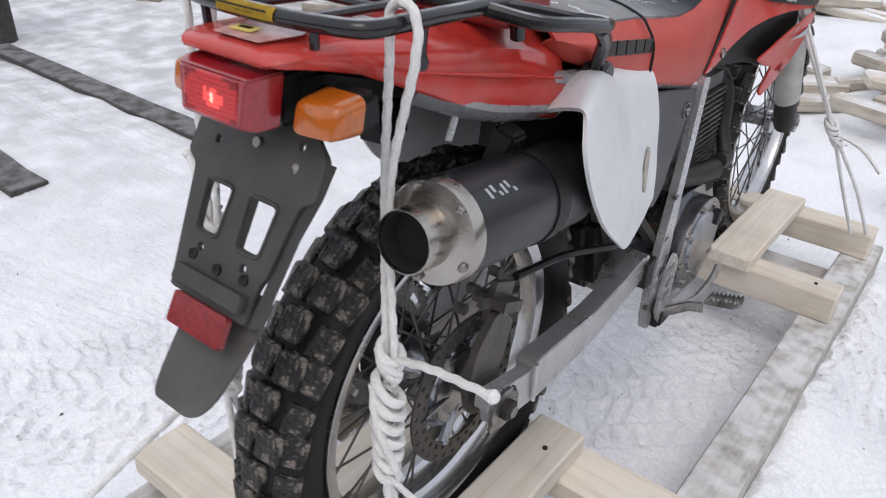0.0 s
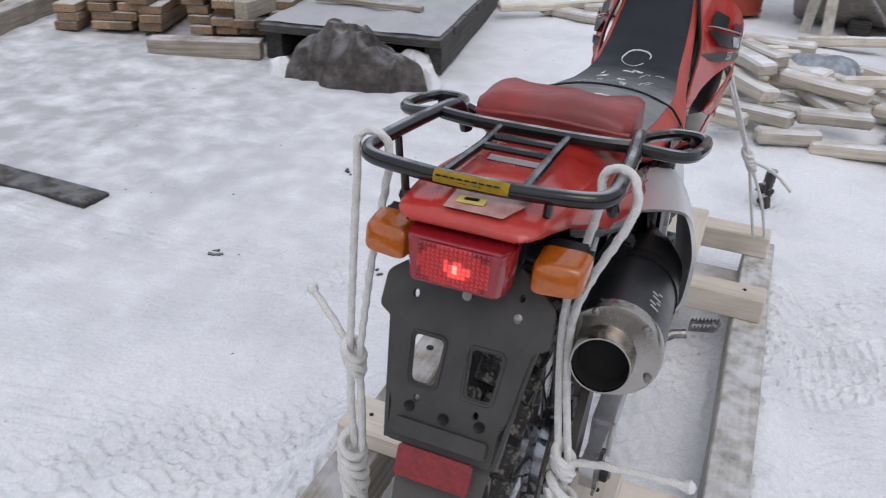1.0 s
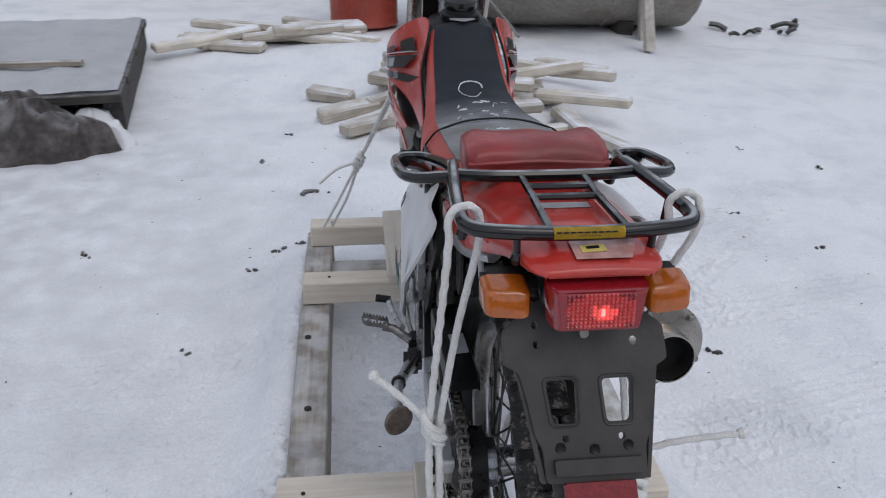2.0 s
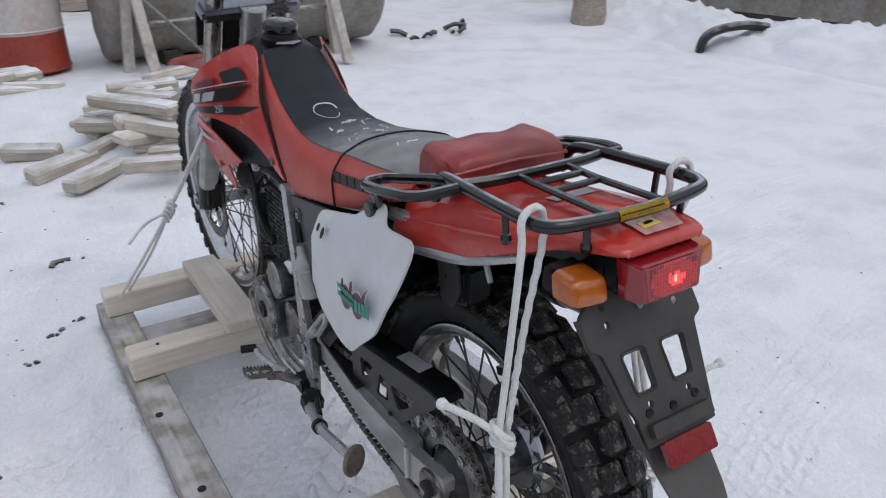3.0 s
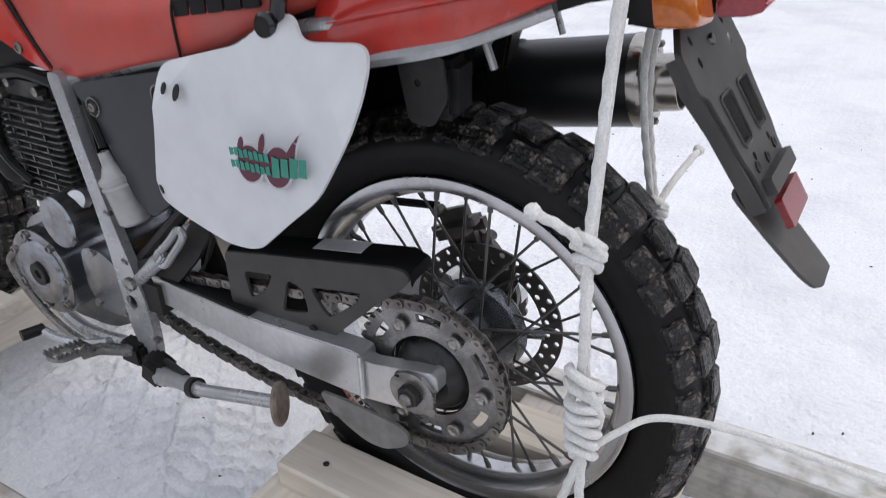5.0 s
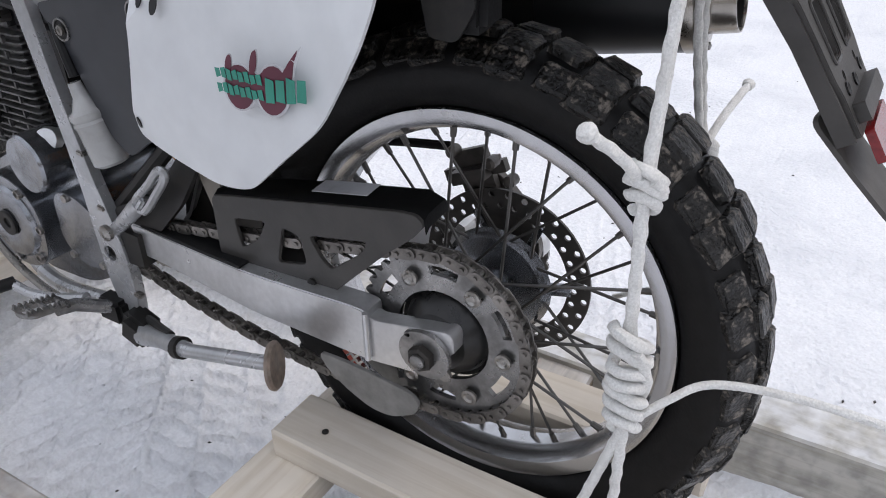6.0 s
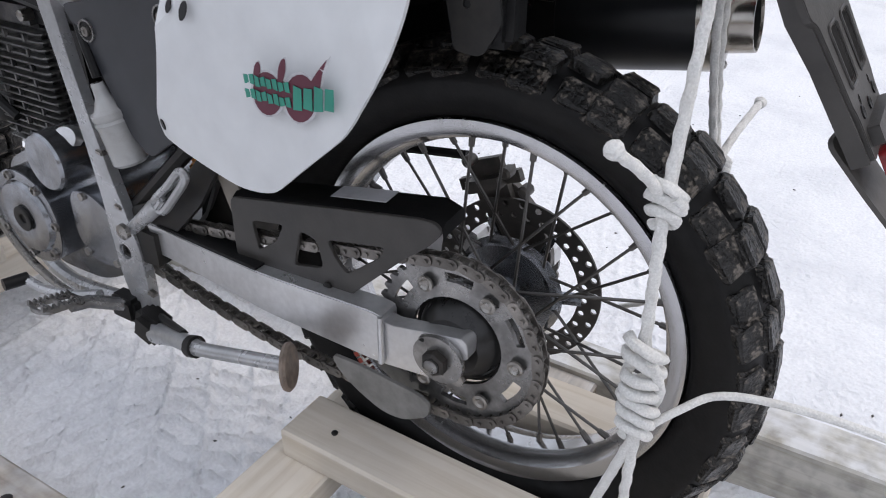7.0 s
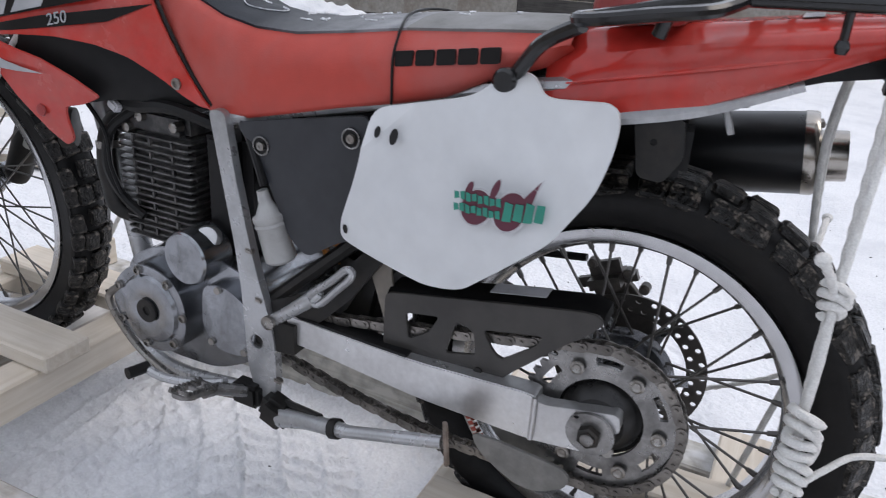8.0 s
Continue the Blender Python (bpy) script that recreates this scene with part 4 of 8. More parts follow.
for sign in (-1, 1):
    shroud = plate("tank_shroud", rounded(UPPER, 0.01, 2), flank_place(sign), 0.004, RED, bike, "glossy red plastic tank shroud", bevel=0.0012)
    plate("lower_wing", rounded(LOWER, 0.008, 2), flank_place(sign, -0.002), 0.004, RED, shroud, bevel=0.0012)
    plate("inner_panel", GAP, flank_place(sign, -0.022), 0.004, BLACK, shroud, "black inner panel")
    plate("upper_band", [(1.033, 0.835), (1.0, 0.846), (0.866, 0.880), (0.772, 0.902), (0.827, 0.862), (0.952, 0.831), (1.032, 0.813)], flank_place(sign, 0.0042), 0.0008, INK, shroud, "black decal with silver lettering")
    plate("lower_band", [(1.02, 0.808), (0.91, 0.833), (0.733, 0.864), (0.805, 0.834), (0.879, 0.821), (0.96, 0.808), (1.01, 0.8025)], flank_place(sign, 0.0042), 0.0008, INK, shroud, "black decal with a number")
    plate("pinstripe", [(1.020, 0.8475), (0.813, 0.9022), (0.770, 0.9095), (0.813, 0.8995), (1.014, 0.8460)], flank_place(sign, 0.0053), 0.0006, TAPE_SILVER, shroud)
    plate("vent", rounded([(0.985, 0.868), (0.905, 0.895), (0.898, 0.882), (1.004, 0.854)], 0.003, 2), flank_place(sign, 0.0042), 0.0008, MAROON, shroud)
    plate("vent", rounded([(0.884, 0.908), (0.828, 0.929), (0.790, 0.909), (0.862, 0.889)], 0.006, 3), flank_place(sign, 0.0042), 0.0008, INK, shroud)
    plate("grey_flash", [(1.018, 0.768), (0.985, 0.760), (0.916, 0.749), (0.965, 0.748), (1.003, 0.748)], flank_place(sign, 0.0024), 0.0008, TAPE_SILVER, shroud, "silver flash on the lower wing")
    # the model name, as two plain slanted blocks
    for y0, z0 in ((1.024, 0.8165), (0.955, 0.8335)):
        plate("silver_letter", [(y0, z0), (y0 - 0.054, z0 + 0.0135), (y0 - 0.066, z0 + 0.0360), (y0 - 0.016, z0 + 0.0235)], flank_place(sign, 0.0053), 0.0006, TAPE_SILVER, shroud)
    fc = bpy.data.curves.new("number", "FONT")
    fc.body, fc.size, fc.extrude, fc.shear = "250", 0.023, 0.0005, 0.3
    fc.align_x, fc.align_y = "CENTER", "CENTER"
    txt = new("number", fc)
    fc.materials.append(TAPE_SILVER)
    zz = Vector((sign, -0.27, 0)).normalized()
    run = Vector((0, -1.0, 0.24)) if sign < 0 else Vector((0, 1.0, -0.16))
    xx = (run - zz * run.dot(zz)).normalized()
    yy = zz.cross(xx)
    txt.matrix_basis = Matrix.Translation(flank_place(sign, 0.0066)(0.880, 0.8315, 0)) @ Matrix((xx, yy, zz)).transposed().to_4x4()
    me = bpy.data.meshes.new_from_object(txt.evaluated_get(bpy.context.evaluated_depsgraph_get()))
    num = new("number", me)
    num.matrix_basis = txt.matrix_basis
    bpy.data.objects.remove(txt)
    under(num, shroud)
    edge = [flank_place(sign, -0.001)(y, z, 0) for y, z in ((0.782, 0.962), (0.756, 0.924), (0.737, 0.880), (0.718, 0.838), (0.696, 0.797), (0.676, 0.767), (0.648, 0.733))]
    part("edge_gap", tube(B(), curve(edge, 5), 0.0028, 8), BLACK, shroud, "thin black strip along the edge against the seat")
    p = flank_place(sign, 0.004)(0.704, 0.757, 0)
    part("shroud_bolt", lathe(B(), [(0, 0.0085), (0.003, 0.0085), (0.004, 0.0045), (0.002, 0.004)], p, (sign, 0, 0), 14), STEEL, shroud)
    p = flank_place(sign, 0.002)(0.946, 0.688, 0)
    part("rubber_plug", lathe(B(), [(0, 0.010), (0.002, 0.009), (0.003, 0.0)], p, (sign, 0, 0), 14), BAG_RED, shroud)

# ---- flanks: number plates and air box ----
PANEL = [(0.350, 0.786), (0.30, 0.799), (0.225, 0.818), (0.192, 0.847), (0.165, 0.850), (0.145, 0.830), (0.132, 0.828), (0.076, 0.832), (0.063, 0.827), (0.057, 0.812), (0.057, 0.785), (0.065, 0.745), (0.106, 0.681), (0.206, 0.596), (0.228, 0.589), (0.262, 0.585), (0.393, 0.612), (0.387, 0.640), (0.368, 0.690), (0.356, 0.73)]


def panel_place(sign, lift=0.0):
    def place(u, v, w):
        t = min(max((0.40 - u) / 0.20, 0), 1)
        low = min(max((0.86 - v) / 0.12, 0), 1)
        x = 0.099 + 0.071 * t ** 0.7 * low ** 0.7 + 0.040 * low * (1 - t)
        x -= 0.022 * max(0, (0.64 - v) / 0.06) * 0.5
        return Vector((sign * (x + lift + w), u, v))
    return place


def right_panel():
    """The panel on the exhaust side: a shell that arches over the muffler."""
    rear_edge = ((0.104, 0.100, 0.812), (0.140, 0.088, 0.826), (0.170, 0.072, 0.830), (0.187, 0.053, 0.795), (0.188, 0.078, 0.742), (0.184, 0.133, 0.676), (0.174, 0.224, 0.603))
    behind = ((0.102, 0.150, 0.832), (0.125, 0.150, 0.846), (0.150, 0.145, 0.842), (0.172, 0.150, 0.790), (0.177, 0.170, 0.720), (0.176, 0.205, 0.660), (0.173, 0.240, 0.601))
    middle = ((0.102, 0.200, 0.840), (0.118, 0.210, 0.838), (0.134, 0.215, 0.826), (0.157, 0.220, 0.770), (0.164, 0.235, 0.710), (0.168, 0.250, 0.650), (0.167, 0.268, 0.600))
    ahead = ((0.104, 0.290, 0.826), (0.115, 0.290, 0.822), (0.130, 0.290, 0.806), (0.149, 0.300, 0.750), (0.154, 0.310, 0.700), (0.157, 0.315, 0.650), (0.158, 0.315, 0.606))
    front_edge = ((0.106, 0.345, 0.812), (0.116, 0.345, 0.812), (0.130, 0.344, 0.798), (0.140, 0.352, 0.750), (0.143, 0.359, 0.700), (0.147, 0.362, 0.660), (0.152, 0.355, 0.625))
    down = [curve(c, 4) for c in (rear_edge, behind, middle, ahead, front_edge)]
    fine = list(zip(*[curve(run, 4) for run in zip(*down)]))
    bm = loft(B(), fine, around=False)
    bmesh.ops.recalc_face_normals(bm, faces=bm.faces)
    bmesh.ops.solidify(bm, geom=bm.faces[:], thickness=0.005)
    p = part("side_panel", bm, WHITE, bike, "white plastic side panel arched over the muffler", angle=60)
    part("scuff", slab(B(), rounded([(0.305, 0.655), (0.286, 0.660), (0.280, 0.700), (0.292, 0.726), (0.304, 0.715)], 0.008), lambda u, v, w: Vector((0.1565 - 0.26 * (u - 0.295) - 0.05 * (v - 0.69) + w, u, v)), 0.003), SCUFF, p, "grey worn patch")
    return p


for sign in (-1, 1):
    if sign < 0:
        p = plate("side_panel", rounded(PANEL, 0.018, 4), panel_place(sign), 0.005, WHITE, bike, "white plastic side panel with a maroon and green sticker", bevel=0.0018, fine=0.02)
    else:
        p = right_panel()
    for y, z, a in () if sign > 0 else ((0.336, 0.762, 0.0055), (0.312, 0.761, 0.0075), (0.380, 0.628, 0.0055)):
        plate("panel_hole", [(y + a * 0.75 * math.cos(q), z + a * math.sin(q) * 1.2) for q in (2 * math.pi * i / 10 for i in range(10))], panel_place(sign, 0.0048), 0.0012, INK, p)
    if sign < 0:
        # the sticker: maroon blots behind green blocks of lettering
        def sticker_place(lift):
            at = panel_place(-1, lift)
            return lambda u, v, w: at(0.008 + u, v - 0.012, w)
        def oval(y, z, a, b, lean):
            return [(y + a * math.cos(q) + lean * b * math.sin(q), z + b * math.sin(q)) for q in (2 * math.pi * i / 20 for i in range(20))]
        blots = [oval(0.186, 0.717, 0.018, 0.021, -0.15), oval(0.146, 0.720, 0.018, 0.023, -0.2), [(0.152, 0.708), (0.140, 0.728), (0.115, 0.760), (0.122, 0.734), (0.134, 0.708)], oval(0.170, 0.722, 0.016, 0.012, 0), oval(0.196, 0.736, 0.004, 0.010, -0.3), oval(0.165, 0.742, 0.004, 0.012, -0.3)]
        for n_, blot in enumerate(blots):
            cy, cz = sum(q[0] for q in blot) / len(blot), sum(q[1] for q in blot) / len(blot)
            plate("sticker_edge", [(cy + (y - cy) * 1.18, cz + (z - cz) * 1.10) for y, z in blot], sticker_place(0.0052 + 0.00005 * n_), 0.0004, LABEL, p, fine=0.012)
            plate("sticker_print", blot, sticker_place(0.0058 + 0.00008 * n_), 0.0004, MAROON, p, fine=0.012)
        for k in range(8):
            y = 0.2125 - 0.0072 * k
            for z in (0.7085, 0.7225):
                plate("sticker_lettering", [(y, z + 0.0015 * (k % 2)), (y - 0.0058, z + 0.0022 - 0.001 * (k % 3)), (y - 0.0046, z + 0.0112 - 0.002 * ((k + 1) % 2)), (y + 0.0010, z + 0.0090 + 0.0008 * (k % 3))], sticker_place(0.0071), 0.0005, GREEN, p)
        for k in range(4):
            y = 0.153 - 0.0122 * k
            plate("sticker_lettering", [(y + 0.0012, 0.7085 + 0.0016 * k + 0.002 * (k % 2)), (y - 0.0092, 0.7095 + 0.002 * k), (y - 0.0105, 0.7300 + 0.002 * k), (y - 0.0012, 0.7318 + 0.0018 * k - 0.002 * (k % 2))], sticker_place(0.0071), 0.0005, GREEN, p)
    cover = [(0.592, 0.722), (0.50, 0.742), (0.375, 0.768), (0.352, 0.73), (0.36, 0.68), (0.385, 0.60), (0.42, 0.583), (0.47, 0.55), (0.50, 0.57), (0.545, 0.66), (0.575, 0.70)]
    c = plate("airbox_cover", rounded(cover, 0.012, 3), lambda u, v, w, s=sign: Vector((s * (0.098 + 0.010 * min(max((0.6 - u) / 0.2, 0), 1) + w), u, v)), 0.006, COVER_GREY, bike, "dark grey air box cover", bevel=0.002)
    for y, z in ((0.546, 0.697), (0.397, 0.735)):
        x = 0.1062 + 0.010 * min(max((0.6 - y) / 0.2, 0), 1) - 0.0015
        part("cover_washer", lathe(B(), [(0, 0.0138), (0.0022, 0.0138), (0.0026, 0.0128), (0.0022, 0.0116), (0, 0.0116)], (sign * x, y, z), (sign, 0, 0), 24), SPROCKET, c)
        part("bolt_recess", lathe(B(), [(0, 0.0), (0, 0.0114), (0.0012, 0.0114), (0.0012, 0.0)], (sign * (x - 0.0004), y, z), (sign, 0, 0), 20), INK, c)
        part("cover_bolt", lathe(B(), [(0, 0.0065), (0.004, 0.006), (0.004, 0.003), (0.0025, 0.003), (0.0025, 0)], (sign * (x + 0.001), y - 0.001, z), (sign, 0, 0), 14), STEEL, c)
flap = []
for y, z, w in ((0.352, 0.68, 0.085), (0.366, 0.60, 0.085), (0.388, 0.53, 0.08), (0.425, 0.465, 0.075), (0.45, 0.44, 0.07)):
    flap.append([(-w, y, z), (-w * 0.9, y + 0.012, z), (w * 0.9, y + 0.012, z), (w, y, z)])
bm = loft(B(), flap, around=False)
bmesh.ops.solidify(bm, geom=bm.faces[:], thickness=0.004)
part("shock_flap", bm, GUIDE_GREY, bike, "grey-brown mud flap before the rear wheel")
part("flap_leg", slab(B(), refine(rounded([(0.400, 0.605), (0.372, 0.612), (0.300, 0.590), (0.296, 0.572), (0.345, 0.560), (0.332, 0.475), (0.350, 0.472), (0.376, 0.545)], 0.008), 0.03), side(-0.088), 0.004), LEG, bike, "bronze-grey leg of the mud flap")
part("air_box", block(B(), (0, 0.40, 0.70), (0.186, 0.30, 0.15), (-8, 0, 0), 0.012), BLACK, bike)

# ---- tail ----
FENDER = [(0.16, 0.085, 0.840, 0.108, 0.806, 0.885), (0.12, 0.092, 0.853, 0.108, 0.800, 0.893), (0.06, 0.088, 0.875, 0.103, 0.814, 0.903), (-0.02, 0.083, 0.894, 0.098, 0.840, 0.914), (-0.10, 0.078, 0.911, 0.091, 0.877, 0.926), (-0.17, 0.072, 0.926, 0.080, 0.908, 0.934), (-0.205, 0.068, 0.928, 0.0725, 0.917, 0.934), (-0.224, 0.0655, 0.9285, 0.0685, 0.921, 0.9335), (-0.236, 0.062, 0.928, 0.0635, 0.9225, 0.932), (-0.242, 0.058, 0.927, 0.059, 0.9235, 0.9305), (-0.2455, 0.052, 0.926, 0.053, 0.924, 0.929)]
rings = []
for y, ex, ez, bx, bz, c in FENDER:
    k = min(1, max(0, (y + 0.2455) / 0.06))
    half = [(bx, bz), (bx * 0.985 + ex * 0.015, bz + (ez - bz) * 0.55), (ex + 0.004, ez - 0.002), (ex, ez + (c - ez) * 0.35), (ex * 0.78, ez + (c - ez) * 0.62), (ex * 0.60, c - 0.001), (ex * 0.55, c - 0.0005 + 0.0025 * k), (ex * 0.28, c + 0.003 * k), (0, c + 0.0035 * k)]
    rings.append([(-x, y, z) for x, z in half] + [(x, y, z) for x, z in half[-2::-1]])
fine = []
for i in range(len(rings) - 1):
    for t in (0, 0.33, 0.67):
        fine.append([Vector(p).lerp(Vector(q), t) for p, q in zip(rings[i], rings[i + 1])])
fine.append([Vector(p) for p in rings[-1]])
fine.append([Vector((p.x * 0.97, p.y - 0.0022, 0.9228 + (p.z - 0.9228) * 0.12)) for p in fine[-1]])
shell = [ring + [p - Vector((0.0028 * p.x / 0.09, -0.0012, 0.0030)) for p in reversed(ring)] for ring in fine]
bm = loft(B(), shell)
fender = part("rear_fender", bm, RED, bike, "glossy red rear fender", angle=50)
for sign in (-1, 1):
    part("side_rib", tube(B(), [(sign * 0.1075, 0.13, 0.842), (sign * 0.0995, -0.02, 0.877), (sign * 0.088, -0.12, 0.898)], [0.001, 0.0028, 0.001], 6), RED, fender)
    part("heat_rail", tube(B(), curve([(sign * 0.10, 0.13, 0.802), (sign * 0.092, 0.0, 0.832), (sign * 0.075, -0.10, 0.872)], 6), 0.013, 8, flat=0.6), SILVER, bike, "silver subframe rail")
    part("fender_stay", tube(B(), [(sign * 0.085, 0.055, 0.83), (sign * 0.085, 0.045, 0.79)], 0.004, 8), SILVER, bike)
    part("fender_stay", tube(B(), [(sign * 0.082, -0.03, 0.85), (sign * 0.08, -0.045, 0.81)], 0.004, 8), SILVER, bike)


def on_fender(x, y, lift=0.004):
    for a, b in zip(FENDER, FENDER[1:]):
        if b[0] <= y <= a[0]:
            t = (y - a[0]) / (b[0] - a[0])
            return a[5] + (b[5] - a[5]) * t + lift
    return 0.93


def decal(outline, mat, label="", lift=0.0042):
    return part("fender_decal", slab(B(), refine(outline, 0.02), lambda u, v, w: Vector((u, v, on_fender(u, v, lift) + w)), 0.0006), mat, fender, label)


decal([(-0.032, -0.085), (0.032, -0.085), (0.030, -0.105), (-0.030, -0.105)], LABEL, "silver warning label")
decal([(-0.022, -0.196), (0.040, -0.186), (0.048, -0.203), (0.034, -0.237), (-0.022, -0.237)], SHEEN_LABEL, "glossy label with the sky's pale reflection in its colour")
decal([(-0.014, -0.215), (0.011, -0.212), (0.012, -0.226), (-0.014, -0.228)], TAG, "faded yellow tag", 0.005)
decal([(-0.008, -0.2180), (0.005, -0.2168), (0.005, -0.2212), (-0.008, -0.2225)], INK, "", 0.0058)

# under tray and inner fender
part("under_tray", loft(B(), [[(-w, y, z), (w, y, z), (w * 0.9, y, z - d), (-w * 0.9, y, z - d)] for y, w, z, d in ((0.12, 0.078, 0.81, 0.02), (0.0, 0.066, 0.845, 0.016), (-0.12, 0.055, 0.884, 0.014), (-0.18, 0.052, 0.902, 0.02), (-0.205, 0.05, 0.904, 0.03))]), BLACK, bike, "black under tray")
arc = []
for k in range(15):
    q = radians(32 + 7.4 * k)
    w = 0.062 if k > 3 else 0.05 + 0.004 * k
    r = 0.352 + 0.004 * (k % 2)
    arc.append([(-w, REAR.y + r * math.cos(q), REAR.z + r * math.sin(q)), (-w * 0.8, REAR.y + (r + 0.012) * math.cos(q), REAR.z + (r + 0.012) * math.sin(q)), (w * 0.8, REAR.y + (r + 0.012) * math.cos(q), REAR.z + (r + 0.012) * math.sin(q)), (w, REAR.y + r * math.cos(q), REAR.z + r * math.sin(q))])
bm = loft(B(), [a for a in arc if a[0][1] > 0.03], around=False)
bmesh.ops.solidify(bm, geom=bm.faces[:], thickness=0.003)
part("inner_fender", bm, BLACK, bike, "black plastic inner fender")
part("cdi_box", block(B(), (-0.072, 0.02, 0.785), (0.05, 0.055, 0.06), (0, 0, 8), 0.008), BLACK, bike, "black electrical box under the fender")
part("cdi_bracket", slab(B(), rounded([(0.052, 0.815), (0.0, 0.822), (-0.006, 0.78), (0.012, 0.75), (0.04, 0.752)], 0.008), side(-0.0975, -1), 0.0035, [[(0.028 + 0.004 * math.cos(q), 0.793 + 0.004 * math.sin(q)) for q in (math.pi * i / 4 for i in range(8))]]), DARK, bike)
for sign in (-1, 1):
    part("subframe_tube", tube(B(), curve([(sign * 0.085, 0.62, 0.72), (sign * 0.095, 0.4, 0.775), (sign * 0.095, 0.18, 0.828), (sign * 0.075, -0.05, 0.855)], 5), 0.011, 8), SILVER, bike)
    part("subframe_strut", tube(B(), [(sign * 0.09, 0.55, 0.45), (sign * 0.095, 0.36, 0.62), (sign * 0.095, 0.18, 0.82)], 0.011, 8), DARK, bike)

# tail lamp
glint = random.Random(31)
lamp = part("tail_lamp", block(B(), (0, -0.205, 0.889), (0.088, 0.05, 0.05), (6, 0, 0), 0.006), BLACK, bike, "lit red tail lamp")
bm = B()
loft(bm, [[(-0.046, -0.230, 0.866), (0.046, -0.230, 0.866), (0.051, -0.225, 0.914), (-0.051, -0.225, 0.914)], [(-0.045, -0.255, 0.868), (0.045, -0.255, 0.868), (0.050, -0.250, 0.914), (-0.050, -0.250, 0.914)], [(-0.039, -0.266, 0.872), (0.039, -0.266, 0.872), (0.043, -0.260, 0.911), (-0.043, -0.260, 0.911)]])
bmesh.ops.bevel(bm, geom=bm.edges[:], offset=0.002, segments=2, affect="EDGES", clamp_overlap=True)
part("lens", bm, RED_LENS, lamp, "red ribbed lens")
for i in range(16):
    for j in range(9):
        x, z = -0.0345 + 0.0043 * i, 0.8745 + 0.0040 * j
        y = -0.2655 + (z - 0.872) * 0.133 - 0.0006
        bm = loft(B(), [[(x, y, z), (x + 0.0041, y, z), (x + 0.0041, y + 0.0007, z + 0.0038), (x, y + 0.0007, z + 0.0038)], [(x + 0.0016, y - 0.0014, z + 0.0016), (x + 0.0024, y - 0.0014, z + 0.0016), (x + 0.0024, y - 0.0014, z + 0.0023), (x + 0.0016, y - 0.0014, z + 0.0023)]])
        hot = (0.44 * (i - 8.0)) ** 2 + (0.75 * (j - 3.6)) ** 2 + glint.uniform(-0.3, 1.1)
        part("lens_prism", bm, LAMP_GLOW if hot < 0.35 else LAMP_MID if hot < 2.2 else LAMP_DIM if hot < 14 else RED_LENS, lamp, smooth=False)
for sign in (-1, 1):
    ind = part("indicator", block(B(), (sign * 0.083, -0.190, 0.8810), (0.046, 0.04, 0.032), (4, 0, 0), 0.006), BLACK, bike, "amber turn indicator in a black housing")
    x0, x1 = sign * 0.060, sign * 0.109
    near = [Vector(p) for p in ((x0, -0.203, 0.8640), (x1, -0.199, 0.8650), (x1, -0.193, 0.8985), (x0, -0.195, 0.8985))]
    far = [Vector(p) for p in ((x0, -0.236, 0.8655), (x1, -0.230, 0.8665), (x1, -0.223, 0.8960), (x0, -0.227, 0.8960))]
    rings = []
    for depth, wide in ((0, 1), (0.3, 1), (0.72, 0.97), (0.88, 0.93), (0.96, 0.86), (1.0, 0.72)):
        face = [a.lerp(b, depth) for a, b in zip(near, far)]
        rings.append([face[0].lerp(face[1], 0.5 + wide * (u - 0.5)).lerp(face[3].lerp(face[2], 0.5 + wide * (u - 0.5)), 0.5 + wide * (v - 0.5)) for u, v in rounded([(0, 0), (1, 0), (1, 1), (0, 1)], 0.24, 4)])
    bm = loft(B(), rings)
    part("lens", bm, AMBER, ind, "amber lens")
    part("stalk", tube(B(), [(sign * 0.065, -0.188, 0.8830), (sign * 0.03, -0.18, 0.8830)], 0.011, 10), BLACK, ind)

# number plate bracket, reflector and mud flap
def tail_place(u, v, w):
    """u across, v down the bracket from its top, w towards the back."""
    d = Vector((0, -0.047, -0.075)).normalized()
    n = Vector((0, -d.z, d.y)) * -1
    return Vector((u + 0.045 * max(0, v - 0.03), -0.197, 0.862)) + d * v + n * (w - 0.010)


UPB = [(-0.045, -0.006), (-0.086, 0.026), (-0.088, 0.062), (-0.073, 0.070), (-0.067, 0.10), (-0.062, 0.135), (-0.055, 0.150), (-0.054, 0.185), (0.054, 0.185), (0.055, 0.150), (0.062, 0.135), (0.067, 0.10), (0.073, 0.070), (0.088, 0.062), (0.086, 0.026), (0.045, -0.006)]
wins = [rounded([(s * 0.014, 0.080), (s * 0.046, 0.080), (s * 0.041, 0.125), (s * 0.016, 0.125)], 0.006) for s in (-1, 1)]
slots = [[(x + 0.0030 * math.cos(q), v + 0.0042 * math.sin(q)) for q in (2 * math.pi * i / 10 for i in range(10))] for x in (-0.052, 0.052) for v in (0.022, 0.042)] + [[(x + 0.0034 * math.cos(q), 0.14 + 0.0038 * math.sin(q)) for q in (2 * math.pi * i / 10 for i in range(10))] for x in (-0.03, 0.03)]
bracket = part("plate_bracket", slab(B(), refine(rounded(UPB, 0.005, 2), 0.05), lambda u, v, w: tail_place(u, v, w + 0.010), 0.006, wins + slots, 0.0012), GREY_BLACK, bike, "black plastic number plate bracket, with no plate")
